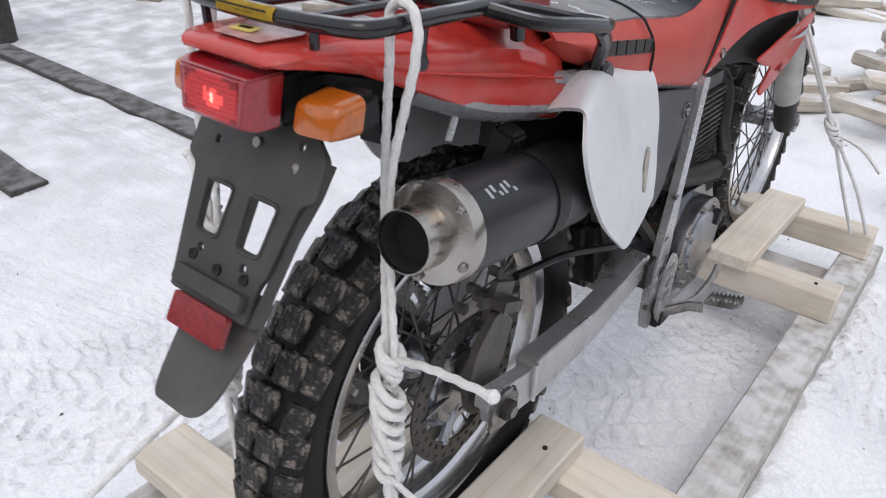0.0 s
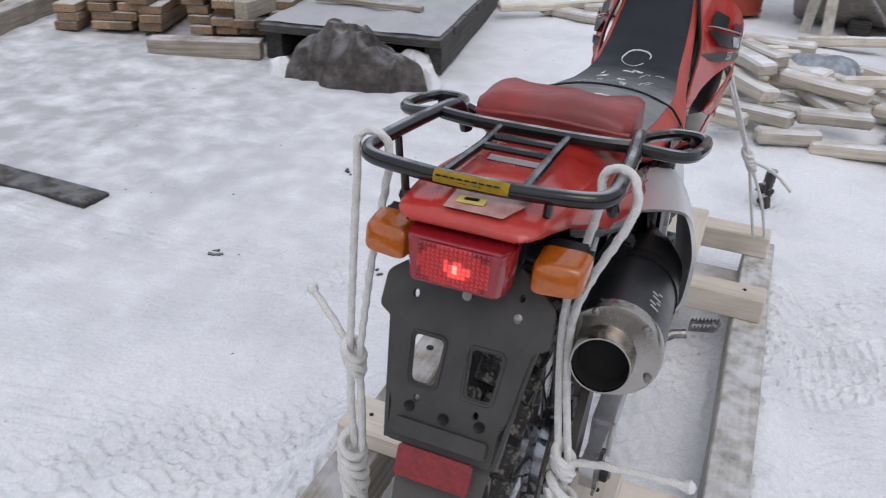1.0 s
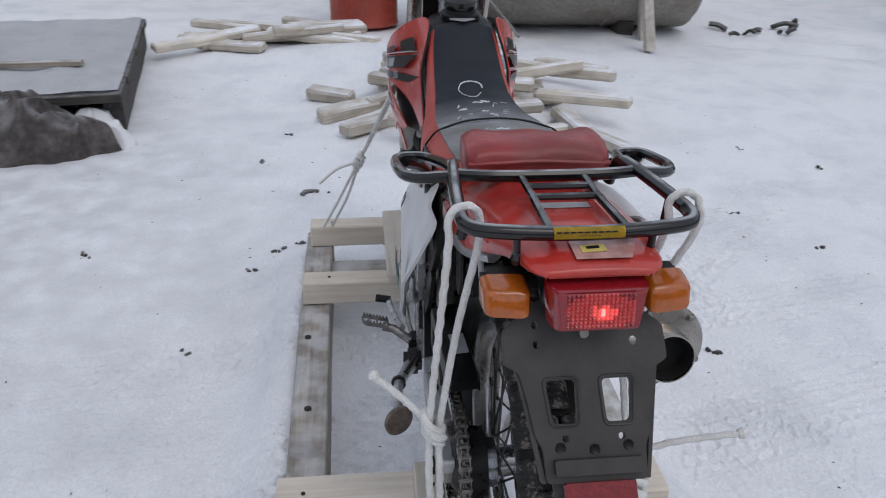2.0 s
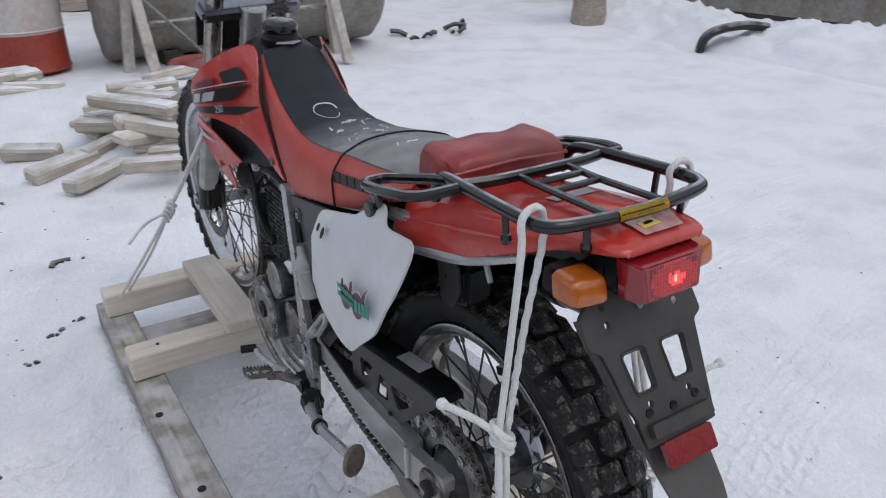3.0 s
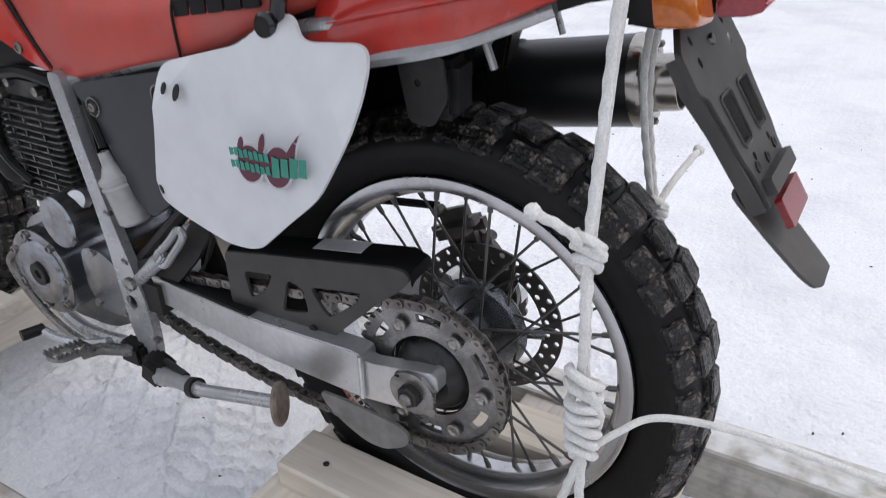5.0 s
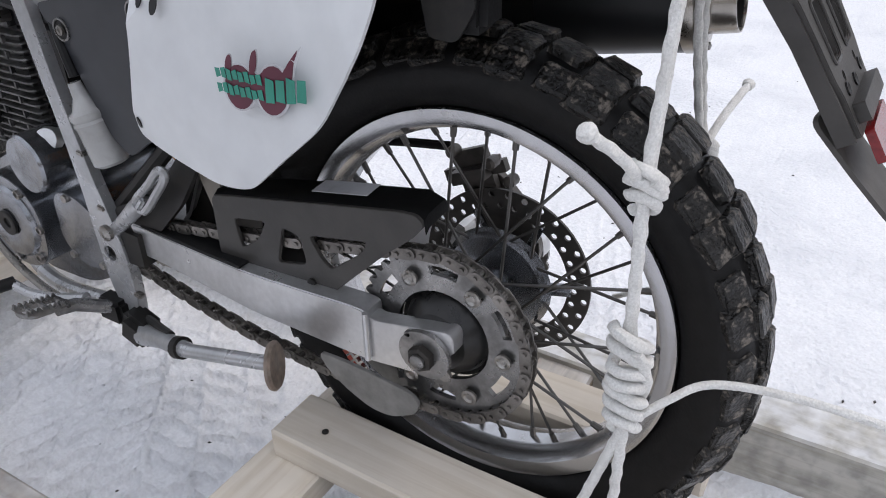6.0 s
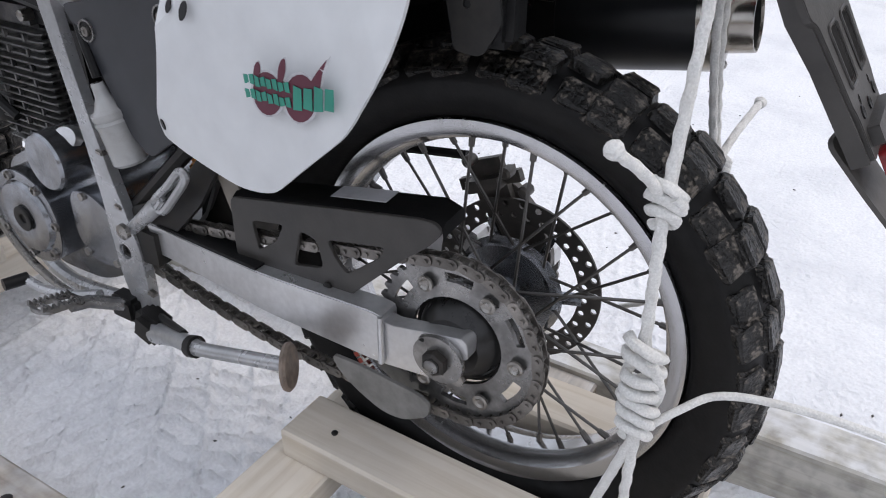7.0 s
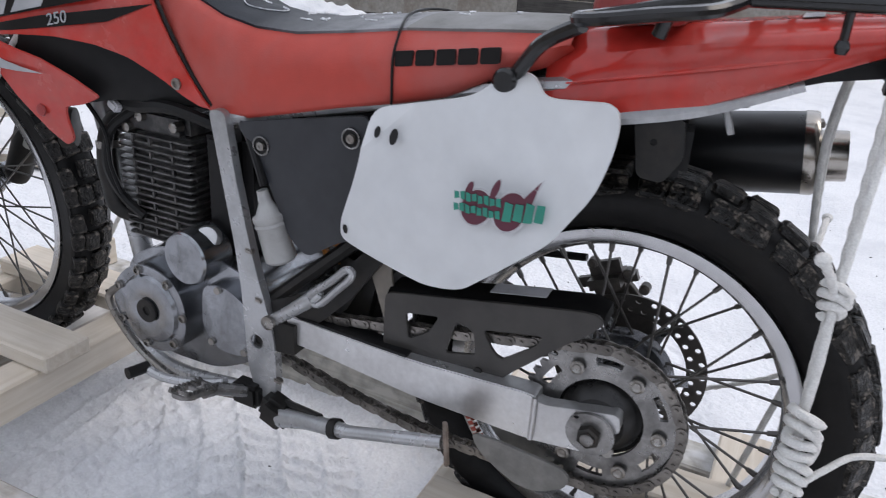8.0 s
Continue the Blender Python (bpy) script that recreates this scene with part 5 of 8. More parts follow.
for s in (-1, 1):
    bm = slab(B(), [(0.028, 0.0), (0.028, -0.012), (0.06, -0.016), (0.10, -0.014), (0.185, -0.014), (0.185, 0.0)], lambda u, v, w, s=s: tail_place(s * (0.085 - 0.21 * min(u, 0.15) + w), u, v + 0.0125), 0.004)
    part("bracket_flange", bm, GREY_BLACK, bracket)
    part("pocket_rib", slab(B(), [(0.0, 0), (0.05, 0), (0.05, -0.008), (0.0, -0.008)], lambda u, v, w, s=s: tail_place(s * (0.010 - w), 0.079 + u, v + 0.011), 0.003), GREY_BLACK, bracket)
for s in (-1, 1):
    edge = rounded([(s * 0.011, 0.077), (s * 0.049, 0.077), (s * 0.044, 0.128), (s * 0.013, 0.128)], 0.007)
    part("window_rim", tube(B(), [tail_place(u, v, 0.0165) for u, v in edge], 0.0014, 6, closed=True), GREY_BLACK, bracket)
    for u, v in ((s * 0.036, 0.149), (0.0, 0.152))[:1 if s > 0 else 2]:
        part("bracket_plug", lathe(B(), [(0, 0.0058), (0.0015, 0.0054), (0.0006, 0.0032), (0.0006, 0.0)], tail_place(u, v, 0.0158), (0, -0.85, 0.53), 14), INK, bracket)
part("bracket_bolt", lathe(B(), [(0, 0.0055), (0.003, 0.005), (0.003, 0.0)], tail_place(0, 0.032, 0.016), (0, -0.9, 0.4), 12), STEEL, bracket)
part("bracket_bolt", lathe(B(), [(0, 0.007), (0.002, 0.007), (0.0035, 0.004), (0.0035, 0.0)], tail_place(0.052, 0.042, 0.0125), (0, -0.9, 0.4), 12), STEEL, bracket)
flap = [(-0.045, 0.160), (-0.042, 0.215), (-0.037, 0.262), (-0.030, 0.282), (0.030, 0.282), (0.040, 0.262), (0.047, 0.215), (0.050, 0.160)]
part("mud_flap", slab(B(), refine(rounded(flap, 0.012), 0.03), lambda u, v, w: tail_place(u, v, w - 0.004 - 0.02 * (u / 0.06) ** 2 + 0.022 * max(0, (v - 0.16)) / 0.13), 0.004), FLAP, bracket, "grey worn rubber mud flap")
part("ledge", slab(B(), rounded([(-0.045, 0.160), (0.048, 0.160), (0.048, 0.176), (-0.045, 0.176)], 0.003), lambda u, v, w: tail_place(u, v, w + 0.012), 0.013), GREY_BLACK, bracket)
part("reflector", slab(B(), rounded([(-0.0370, 0.184), (0.0385, 0.184), (0.0385, 0.214), (-0.0370, 0.214)], 0.004), lambda u, v, w: tail_place(u, v, w + 0.0155), 0.007, bevel=0.0015), REFLECTOR, bracket, "red reflector")

# ---- luggage rack ----
R = 0.0079
RX = -0.005
half = [(0.104, 0.040, 0.902), (0.107, 0.030, 0.928), (0.109, 0.006, 0.942), (0.117, -0.08, 0.948), (0.121, -0.162, 0.952), (0.117, -0.188, 0.952), (0.100, -0.201, 0.952), (0.05, -0.208, 0.951), (0, -0.211, 0.951)]
loop = curve([(RX - x, y, z) for x, y, z in half] + [(RX + x, y, z) for x, y, z in half[-2::-1]], 5)
rack = part("luggage_rack", tube(B(), loop, R, 12), TUBE_BLACK, bike, "black tubular steel luggage rack")
part("cross_tube", tube(B(), curve([(-0.112, -0.028, 0.943), (-0.07, -0.036, 0.943), (0, -0.038, 0.943), (0.07, -0.036, 0.943), (0.112, -0.028, 0.943)], 5), 0.0075, 10), TUBE_BLACK, rack)
for s in (-1, 1):
    part("rung", tube(B(), [(s * 0.038, -0.035, 0.943), (s * 0.037, -0.10, 0.944), (s * 0.040, -0.204, 0.949)], 0.0048, 8), TUBE_BLACK, rack)
    part("grab_handle", tube(B(), curve([(RX + s * x, y, z) for x, y, z in ((0.116, -0.036, 0.944), (0.130, -0.030, 0.941), (0.152, -0.018, 0.936), (0.167, -0.002, 0.933), (0.174, 0.028, 0.929), (0.176, 0.072, 0.921), (0.174, 0.097, 0.917), (0.166, 0.108, 0.916), (0.148, 0.112, 0.915), (0.136, 0.106, 0.916), (0.128, 0.09, 0.919), (0.115, 0.03, 0.934), (0.111, -0.005, 0.942))], 5), 0.0072, 10), TUBE_BLACK, rack)
    part("rack_leg", tube(B(), curve([(RX + s * 0.164, 0.103, 0.911), (s * 0.142, 0.15, 0.885), (s * 0.118, 0.185, 0.845), (s * 0.113, 0.195, 0.836)], 5), 0.0085, 10), TUBE_BLACK, rack)
    part("mount_boss", lathe(B(), [(-0.014, 0.0), (-0.014, 0.013), (0.012, 0.0145), (0.016, 0.011), (0.016, 0.0)], (s * 0.117, 0.193, 0.838), (s, 0, 0), 16), TUBE_BLACK, rack)
    for x, y in ((0.116, -0.125), (0.070, -0.205)):
        z = on_fender(0, y, 0) - 0.012 if abs(x) < 0.08 else 0.912
        part("rack_post", tube(B(), [(RX + s * x, y, 0.946), (RX + s * x * 0.98, y, z)], 0.0042, 8), TUBE_BLACK, rack)
        part("post_foot", lathe(B(), [(-0.006, 0.0), (-0.006, 0.005), (0, 0.0072), (0.006, 0.005), (0.006, 0.0)], (RX + s * x * 0.98, y, z), (0, 0, 1), 12), TUBE_BLACK, rack)
part("rung", tube(B(), [(-0.037, -0.072, 0.9435), (0.037, -0.072, 0.9435)], 0.0045, 8), TUBE_BLACK, rack)
part("rung", tube(B(), [(-0.037, -0.103, 0.944), (0.037, -0.103, 0.944)], 0.0045, 8), TUBE_BLACK, rack)
bm = B()
loft(bm, [[(x + RX, -0.2105 - 0.0084 * math.cos(q) + 0.0008 * (x / 0.04) ** 2, 0.951 + 0.0084 * math.sin(q)) for x in (-0.036, 0, 0.036)] for q in (radians(a) for a in (-20, -5, 10, 25, 40, 55, 70))], around=False)
bmesh.ops.solidify(bm, geom=bm.faces[:], thickness=0.0006)
label = part("warning_label", bm, YELLOW, rack, "yellow warning label with black print")
for k in range(9):
    x = -0.031 + 0.007 * k
    q = radians(28)
    part("print_bar", block(B(), (x + RX, -0.2105 - 0.0088 * math.cos(q) + 0.0008 * (x / 0.04) ** 2, 0.951 + 0.0088 * math.sin(q)), (0.0054, 0.0010, 0.0015), (-28, 0, 0)), INK, label)


# ---- frame, swingarm and drive ----
SPAR = [(0.638, 0.733), (0.610, 0.735), (0.592, 0.640), (0.573, 0.560), (0.557, 0.500), (0.540, 0.450), (0.528, 0.405), (0.524, 0.35), (0.526, 0.305), (0.533, 0.276), (0.550, 0.272), (0.562, 0.290), (0.576, 0.330), (0.580, 0.36), (0.581, 0.40), (0.587, 0.47), (0.599, 0.545), (0.618, 0.635), (0.634, 0.712)]
for s in (-1, 1):
    spar = part("frame_spar", slab(B(), rounded(SPAR, 0.014), lambda u, v, w, s=s: Vector((s * (0.101 + w - 0.03 * max(v - 0.42, 0)), u, v)), 0.015, [[(0.560 + 0.0120 * math.cos(q), 0.388 + 0.0120 * math.sin(q)) for q in (2 * math.pi * i / 16 for i in range(16))]], 0.005), SILVER, bike, "silver painted frame spar")
    part("pivot_bolt", lathe(B(), [(0, 0.0), (0, 0.0115), (0.006, 0.0105), (0.006, 0.006), (0.003, 0.0055), (0.003, 0)], (s * 0.106, 0.560, 0.388), (s, 0, 0), 16), DARK, spar)
    for y, z in ((0.566, 0.46), (0.583, 0.535), (0.534, 0.33)):
        part("clip", block(B(), (s * (0.1135 - 0.03 * max(z - 0.42, 0)), y - 0.012, z), (0.01, 0.014, 0.008), (10, 0, 0), 0.002), STEEL, spar)
part("down_tube", tube(B(), curve([(0, 1.02, 0.92), (0, 0.98, 0.70), (0, 0.93, 0.50), (0, 0.90, 0.36)], 5), 0.019, 12), SILVER, bike, "silver frame down tube")
for s in (-1, 1):
    part("cradle_tube", tube(B(), curve([(s * 0.02, 0.90, 0.37), (s * 0.07, 0.86, 0.29), (s * 0.095, 0.75, 0.265), (s * 0.10, 0.58, 0.285)], 5), 0.012, 10), SILVER, bike)
part("backbone", tube(B(), [(0, 1.03, 0.93), (0, 0.80, 0.86), (0, 0.60, 0.72)], 0.024, 12), DARK, bike)
part("head_stock", tube(B(), [(0, 1.0, 1.02), (0, 1.06, 0.88)], 0.03, 14), SILVER, bike)

SWING = [(0.512, 0.446), (0.484, 0.4455), (0.40, 0.445), (0.30, 0.4475), (0.128, 0.455), (0.112, 0.453), (0.1115, 0.388), (0.126, 0.387), (0.30, 0.392), (0.458, 0.399), (0.498, 0.400)]
for s in (-1, 1):
    arm = part("swingarm", slab(B(), refine(rounded(SWING, 0.006, 2), 0.03), lambda u, v, w, s=s: Vector((s * (0.092 + w - 0.016 * min(max((u - 0.28) / 0.2, 0), 1)), u, v)), 0.032, (), 0.004), ALU, bike, "brushed aluminium swingarm")
    END = [(0.122, 0.446), (0.10, 0.443), (0.012, 0.460), (0.006, 0.456), (0.004, 0.436), (0.018, 0.430), (0.022, 0.40), (0.05, 0.392), (0.118, 0.384)]
    part("axle_plate", slab(B(), rounded(END, 0.004, 2), lambda u, v, w, s=s: Vector((s * (0.099 + w), u, v)), 0.021, (), 0.002), ALU, arm)
    part("weld", tube(B(), [(s * 0.1245, 0.113, 0.452), (s * 0.1245, 0.113, 0.389)], 0.0035, 8), ALU, arm)
    part("adjuster", slab(B(), [(0.038 + 0.031 * math.cos(q), 0.426 + 0.029 * math.sin(q)) for q in (2 * math.pi * i / 26 for i in range(26))], lambda u, v, w, s=s: Vector((s * (0.1205 + w), u, v)), 0.006, [[(0.058 + 0.004 * math.cos(q), 0.446 + 0.003 * math.sin(q)) for q in (2 * math.pi * i / 8 for i in range(8))]], 0.001), SPROCKET, arm)
    part("axle_nut", lathe(B(), [(0, 0.0), (0, 0.0150), (0.009, 0.0150), (0.011, 0.012), (0.011, 0.0095), (0.008, 0.0095), (0.008, 0)], (s * 0.1268, 0.038, 0.426), (s, 0, 0), 6), DARK, arm)
    part("axle_end", lathe(B(), [(0, 0.0), (0, 0.0085), (0.006, 0.0085), (0.007, 0.006), (0.007, 0)], (s * 0.1345, 0.038, 0.426), (s, 0, 0), 14), SPROCKET, arm)
    part("stopper", lathe(B(), [(0, 0.0), (0, 0.008), (0.004, 0.008), (0.004, 0)], (s * 0.1212, 0.014, 0.408), (s, 0, 0), 12), STEEL, arm)
part("arm_slider", loft(B(), [[(-0.0915 + d, y, z), (-0.1235 + d, y, z), (-0.122 + d, y, z + 0.003), (-0.093 + d, y, z + 0.003)] for y, z, d in ((0.49, 0.4455, 0.016), (0.42, 0.4452, 0.0112), (0.36, 0.4462, 0.0064), (0.30, 0.4478, 0.0016))]), BLACK, bike, "black rubber slider on the swingarm")
for s in (-1, 1):
    part("swing_pivot", loft(B(), [[(s * (0.088 + d), y, z0), (s * (0.116 + d), y, z0), (s * (0.116 + d), y, z1), (s * (0.088 + d), y, z1)] for y, z0, z1, d in ((0.49, 0.386, 0.434, 0.0), (0.53, 0.380, 0.432, -0.004), (0.585, 0.362, 0.415, -0.010), (0.60, 0.372, 0.405, -0.010))]), DARK, bike, "dark swingarm pivot casting")
part("swing_bridge", block(B(), (0, 0.47, 0.41), (0.19, 0.09, 0.055), bevel=0.01), ALU, bike)
part("rear_axle", tube(B(), [(-0.115, 0.036, 0.4255), (0.115, 0.036, 0.4255)], 0.0095, 14), STEEL, bike)

# sprocket with teeth and windows
teeth = 41
outer = []
for k in range(teeth * 4):
    q = 2 * math.pi * k / (teeth * 4)
    outer.append((0.1035 * math.cos(q) if k % 4 in (0, 3) else 0.0965 * math.cos(q), (0.1035 if k % 4 in (0, 3) else 0.0965) * math.sin(q)))
holes = [[(0.056 * math.cos(q), 0.056 * math.sin(q)) for q in (2 * math.pi * i / 36 for i in range(36))]]
for k in range(6):
    a0 = k * math.pi / 3 + 0.54
    loop = [(0.0865 * math.cos(a0 + 0.035 * i), 0.0865 * math.sin(a0 + 0.035 * i)) for i in range(-6, 7)] + [(0.0755 * math.cos(a0 - 0.035 * i), 0.0755 * math.sin(a0 - 0.035 * i)) for i in range(-6, 7)]
    holes.append(rounded(loop, 0.0045, 2))
SX = -0.084
part("rear_sprocket", slab(B(), outer, lambda u, v, w: Vector((SX - w, REAR.y + u, REAR.z + v)), 0.006, holes), SPROCKET, rear, "worn steel rear sprocket")
for k in range(6):
    q = k * math.pi / 3 + 0.02
    part("sprocket_bolt", lathe(B(), [(0, 0.0), (0, 0.0095), (0.003, 0.0095), (0.004, 0.0065), (0.002, 0.004), (0.002, 0)], pie(REAR, 0.0755, q, SX - 0.0062), (-1, 0, 0), 14), STEEL, rear)
part("sprocket_carrier", lathe(B(), [(0, 0.0), (0, 0.020), (0.002, 0.034), (-0.008, 0.046), (-0.020, 0.052), (-0.022, 0.058), (-0.05, 0.058), (-0.05, 0.0)], pie(REAR, 0, 0, -0.096), (-1, 0, 0), 40), HUB_DARK, rear, "black cush drive hub")

# chain: plates and rollers round both sprockets
FC, FR, RR = Vector((0, 0.545, 0.392)), 0.034, 0.1025
top0, top1 = pie(FC, FR + 0.010, radians(100)), pie(REAR, RR, radians(84))
bot1 = pie(FC, FR, radians(-100))
line = [top0.lerp(top1, k / 30) - Vector((0, 0, 0.004 * math.sin(math.pi * k / 30))) for k in range(30)]
line += [pie(REAR, RR, radians(84) + (2 * math.pi - radians(170)) * k / 60) for k in range(60)]
bot0 = line[-1]
line += [bot0.lerp(bot1, k / 30) - Vector((0, 0, 0.026 * math.sin(math.pi * k / 30))) for k in range(1, 31)]
line += [pie(FC, FR, radians(-100) + radians(200) * k / 12) for k in range(1, 12)]
out, gap = [line[0]], 0.015875
acc = 0.0
for a, b in zip(line, line[1:] + line[:1]):
    d = (b - a).length
    while acc + d >= gap:
        t = (gap - acc) / d
        a = a.lerp(b, t)
        d = (b - a).length
        out.append(a)
        acc = 0.0
    acc += d
chain_base = part("drive_chain", tube(B(), [out[0] + X * (SX - 0.009), out[0] + X * (SX + 0.003)], 0.005, 8), CHAIN, bike, "dark greasy drive chain")
pl = []
for i in range(12):
    q = 2 * math.pi * i / 12
    pl.append((math.copysign(0.0079, math.cos(q)) + 0.0068 * math.cos(q), 0.0068 * math.sin(q) * (1.0)))


def link_mesh(w0):
    bm = B()
    for xs in (-w0, w0):
        slab2 = B()
        slab(slab2, pl, lambda u, v, w, xs=xs: Vector((xs + math.copysign(w, xs), u, v)), 0.0018)
        me = bpy.data.meshes.new("tmp")
        slab2.to_mesh(me)
        slab2.free()
        bm.from_mesh(me)
        bpy.data.meshes.remove(me)
    for u in (-0.0079, 0.0079):
        tube(bm, [(-w0 - 0.004, u, 0), (w0 + 0.004, u, 0)], 0.0027, 6)
        tube(bm, [(-w0 + 0.0004, u, 0), (w0 - 0.0004, u, 0)], 0.0048, 8)
    bmesh.ops.recalc_face_normals(bm, faces=bm.faces)
    me = bpy.data.meshes.new("link")
    bm.to_mesh(me)
    bm.free()
    me.materials.append(CHAIN)
    return me


links = (link_mesh(0.0042), link_mesh(0.0064))
for k in range(len(out) - 1):
    a, b = out[k], out[k + 1]
    d = (b - a).normalized()
    m = Matrix((X, d, X.cross(d))).transposed().to_4x4()
    ob = new("link", links[k % 2])
    ob.matrix_basis = Matrix.Translation((a + b) / 2 + X * (SX - 0.003)) @ m
    under(ob, chain_base)

# chain guard, with three windows and a top flange
GUARD = [(0.345, 0.528), (0.314, 0.534), (0.183, 0.558), (0.072, 0.577), (0.054, 0.577), (0.046, 0.568), (0.062, 0.548), (0.093, 0.523), (0.151, 0.467), (0.184, 0.434), (0.25, 0.430), (0.318, 0.428), (0.338, 0.432), (0.346, 0.45)]
wins = [rounded(w, 0.006, 2) for w in ([(0.312, 0.506), (0.262, 0.514), (0.276, 0.487), (0.306, 0.467)], [(0.236, 0.514), (0.212, 0.508), (0.206, 0.474), (0.250, 0.464)], [(0.198, 0.514), (0.118, 0.529), (0.126, 0.513), (0.171, 0.478), (0.184, 0.490)])]
guard = part("chain_guard", slab(B(), refine(rounded(GUARD, 0.01, 3), 0.04), side(-0.100), 0.005, wins, 0.0012), GREY_BLACK, bike, "black plastic chain guard")
bm = B()
loft(bm, [[(-0.1025, y, z), (-0.095, y, z + 0.006), (-0.062, y, z + 0.009), (-0.058, y, z + 0.004)] for y, z in ((0.343, 0.526), (0.25, 0.544), (0.15, 0.562), (0.066, 0.576), (0.048, 0.570), (0.046, 0.556))], around=False)
bmesh.ops.solidify(bm, geom=bm.faces[:], thickness=0.003)
part("guard_flange", bm, BLACK, guard)
part("guard_label", loft(B(), [[(-0.090, y, z + 0.0090), (-0.065, y, z + 0.0114), (-0.065, y, z + 0.0106), (-0.090, y, z + 0.0082)] for y, z in ((0.20, 0.5535), (0.125, 0.5665))]), LABEL, guard, "pale paper label")
for y, z in ((0.295, 0.436), (0.20, 0.452)):
    part("guard_bolt", lathe(B(), [(0, 0.006), (0.003, 0.006), (0.004, 0.003), (0.004, 0)], (-0.105, y, z), (-1, 0, 0), 10), DARK, guard)
    part("guard_tab", block(B(), (-0.104, y - 0.012, z - 0.008), (0.012, 0.022, 0.008), bevel=0.002), ALU, guard)
# lower chain guide
GUIDE = [(0.200, 0.356), (0.159, 0.357), (0.117, 0.354), (0.070, 0.349), (0.056, 0.338), (0.062, 0.318), (0.098, 0.295), (0.128, 0.294), (0.161, 0.311), (0.190, 0.335)]
part("chain_guide", slab(B(), refine(rounded(GUIDE, 0.012), 0.03), lambda u, v, w: Vector((-0.100 - w - 0.006 * math.sin((v - 0.28) * 20), u, v)), 0.005, (), 0.001), GUIDE_GREY, bike, "dull grey chain guide plate")
part("chain_guide", slab(B(), refine(rounded(GUIDE, 0.012), 0.03), lambda u, v, w: Vector((-0.055 - w, u, v)), 0.004), GUIDE_GREY, bike)

# rear brake caliper and hub plate
cal = part("rear_caliper", block(B(), (0.072, 0.085, 0.548), (0.05, 0.085, 0.055), (-22, 0, 0), 0.02, 4), CALIPER, bike, "dark cast rear brake caliper")
part("caliper_carrier", slab(B(), rounded([(0.06, 0.55), (0.10, 0.52), (0.075, 0.45), (0.04, 0.40), (0.01, 0.41), (0.0, 0.46), (0.02, 0.51)], 0.012), side(0.078, 1), 0.012, (), 0.003), CALIPER, cal)
for y, z in ((0.055, 0.572), (0.105, 0.575), (0.03, 0.555)):
    part("caliper_bolt", lathe(B(), [(-0.01, 0.0075), (0.004, 0.0075), (0.007, 0.0045), (0.007, 0)], (0.050, y, z), (-1, 0, 0), 12), CALIPER, cal)
part("brake_hose", tube(B(), curve([(0.075, 0.12, 0.57), (0.08, 0.25, 0.548), (0.085, 0.40, 0.50), (0.08, 0.50, 0.47)], 6), 0.006, 8), BLACK, bike)
part("hub_casting", lathe(B(), [(-0.02, 0.03), (-0.016, 0.062), (-0.004, 0.070), (0.01, 0.060), (0.014, 0.035), (0.014, 0.0)], pie(REAR, 0, 0, 0.046), X, 40), ENGINE, rear)
part("disc_bolts", lathe(B(), [(0, 0.055), (0.004, 0.055), (0.004, 0.045), (0, 0.045)], pie(REAR, 0, 0, 0.056), X, 18, cap=False), ENGINE, rear)

# shock, linkage and other parts behind the spar
part("shock_body", tube(B(), [(0.0, 0.44, 0.70), (0.0, 0.47, 0.46)], 0.024, 14), DARK, bike)
spring = [(0.036 * math.cos(q), 0.445 + 0.030 * q / 40 + 0.036 * math.sin(q), 0.665 - 0.17 * q / 40) for q in (0.35 * i for i in range(115))]
part("shock_linkage", block(B(), (0, 0.425, 0.475), (0.11, 0.09, 0.15), (12, 0, 0), 0.016), DARK, bike)
part("shock_spring", tube(B(), spring, 0.0055, 7), RUST_ORANGE, bike, "orange shock spring")
part("drain_bottle", lathe(B(), [(0, 0.0), (0, 0.020), (0.004, 0.0235), (0.052, 0.0225), (0.057, 0.0245), (0.061, 0.0225), (0.065, 0.0245), (0.071, 0.0240), (0.075, 0.018), (0.090, 0.010), (0.108, 0.008), (0.108, 0)], (-0.103, 0.519, 0.530), (-0.08, 0.24, 1), 28), BOTTLE, bike, "milky plastic drain bottle")
part("breather_hose", tube(B(), curve([(-0.112, 0.540, 0.642), (-0.106, 0.56, 0.685), (-0.09, 0.59, 0.72)], 5), 0.006, 8), BLACK, bike)
# folded passenger peg
pp = part("passenger_peg", tube(B(), [(-0.124, 0.518, 0.443), (-0.128, 0.488, 0.466), (-0.132, 0.452, 0.496), (-0.133, 0.444, 0.503)], [0.0092, 0.0098, 0.0112, 0.0085], 14), SILVER, bike, "folded silver passenger foot peg")
part("peg_frame", tube(B(), curve([(-0.134, 0.448, 0.506), (-0.137, 0.410, 0.540), (-0.138, 0.388, 0.562), (-0.138, 0.378, 0.562), (-0.138, 0.380, 0.552), (-0.136, 0.402, 0.528), (-0.134, 0.434, 0.496)], 4, True), 0.0055, 8, closed=True), SILVER, pp)
part("peg_collar", block(B(), (-0.134, 0.440, 0.503), (0.012, 0.010, 0.036), (42, 0, 0), 0.003), SILVER, pp)
part("peg_bolt", lathe(B(), [(0, 0.011), (0.006, 0.011), (0.008, 0.006), (0.008, 0)], (-0.136, 0.518, 0.444), (-1, 0, 0), 14), STEEL, pp)
part("peg_hanger", slab(B(), rounded([(0.54, 0.46), (0.45, 0.50), (0.36, 0.60), (0.33, 0.60), (0.40, 0.50), (0.46, 0.44), (0.53, 0.42)], 0.01), side(-0.098), 0.008), DARK, bike)

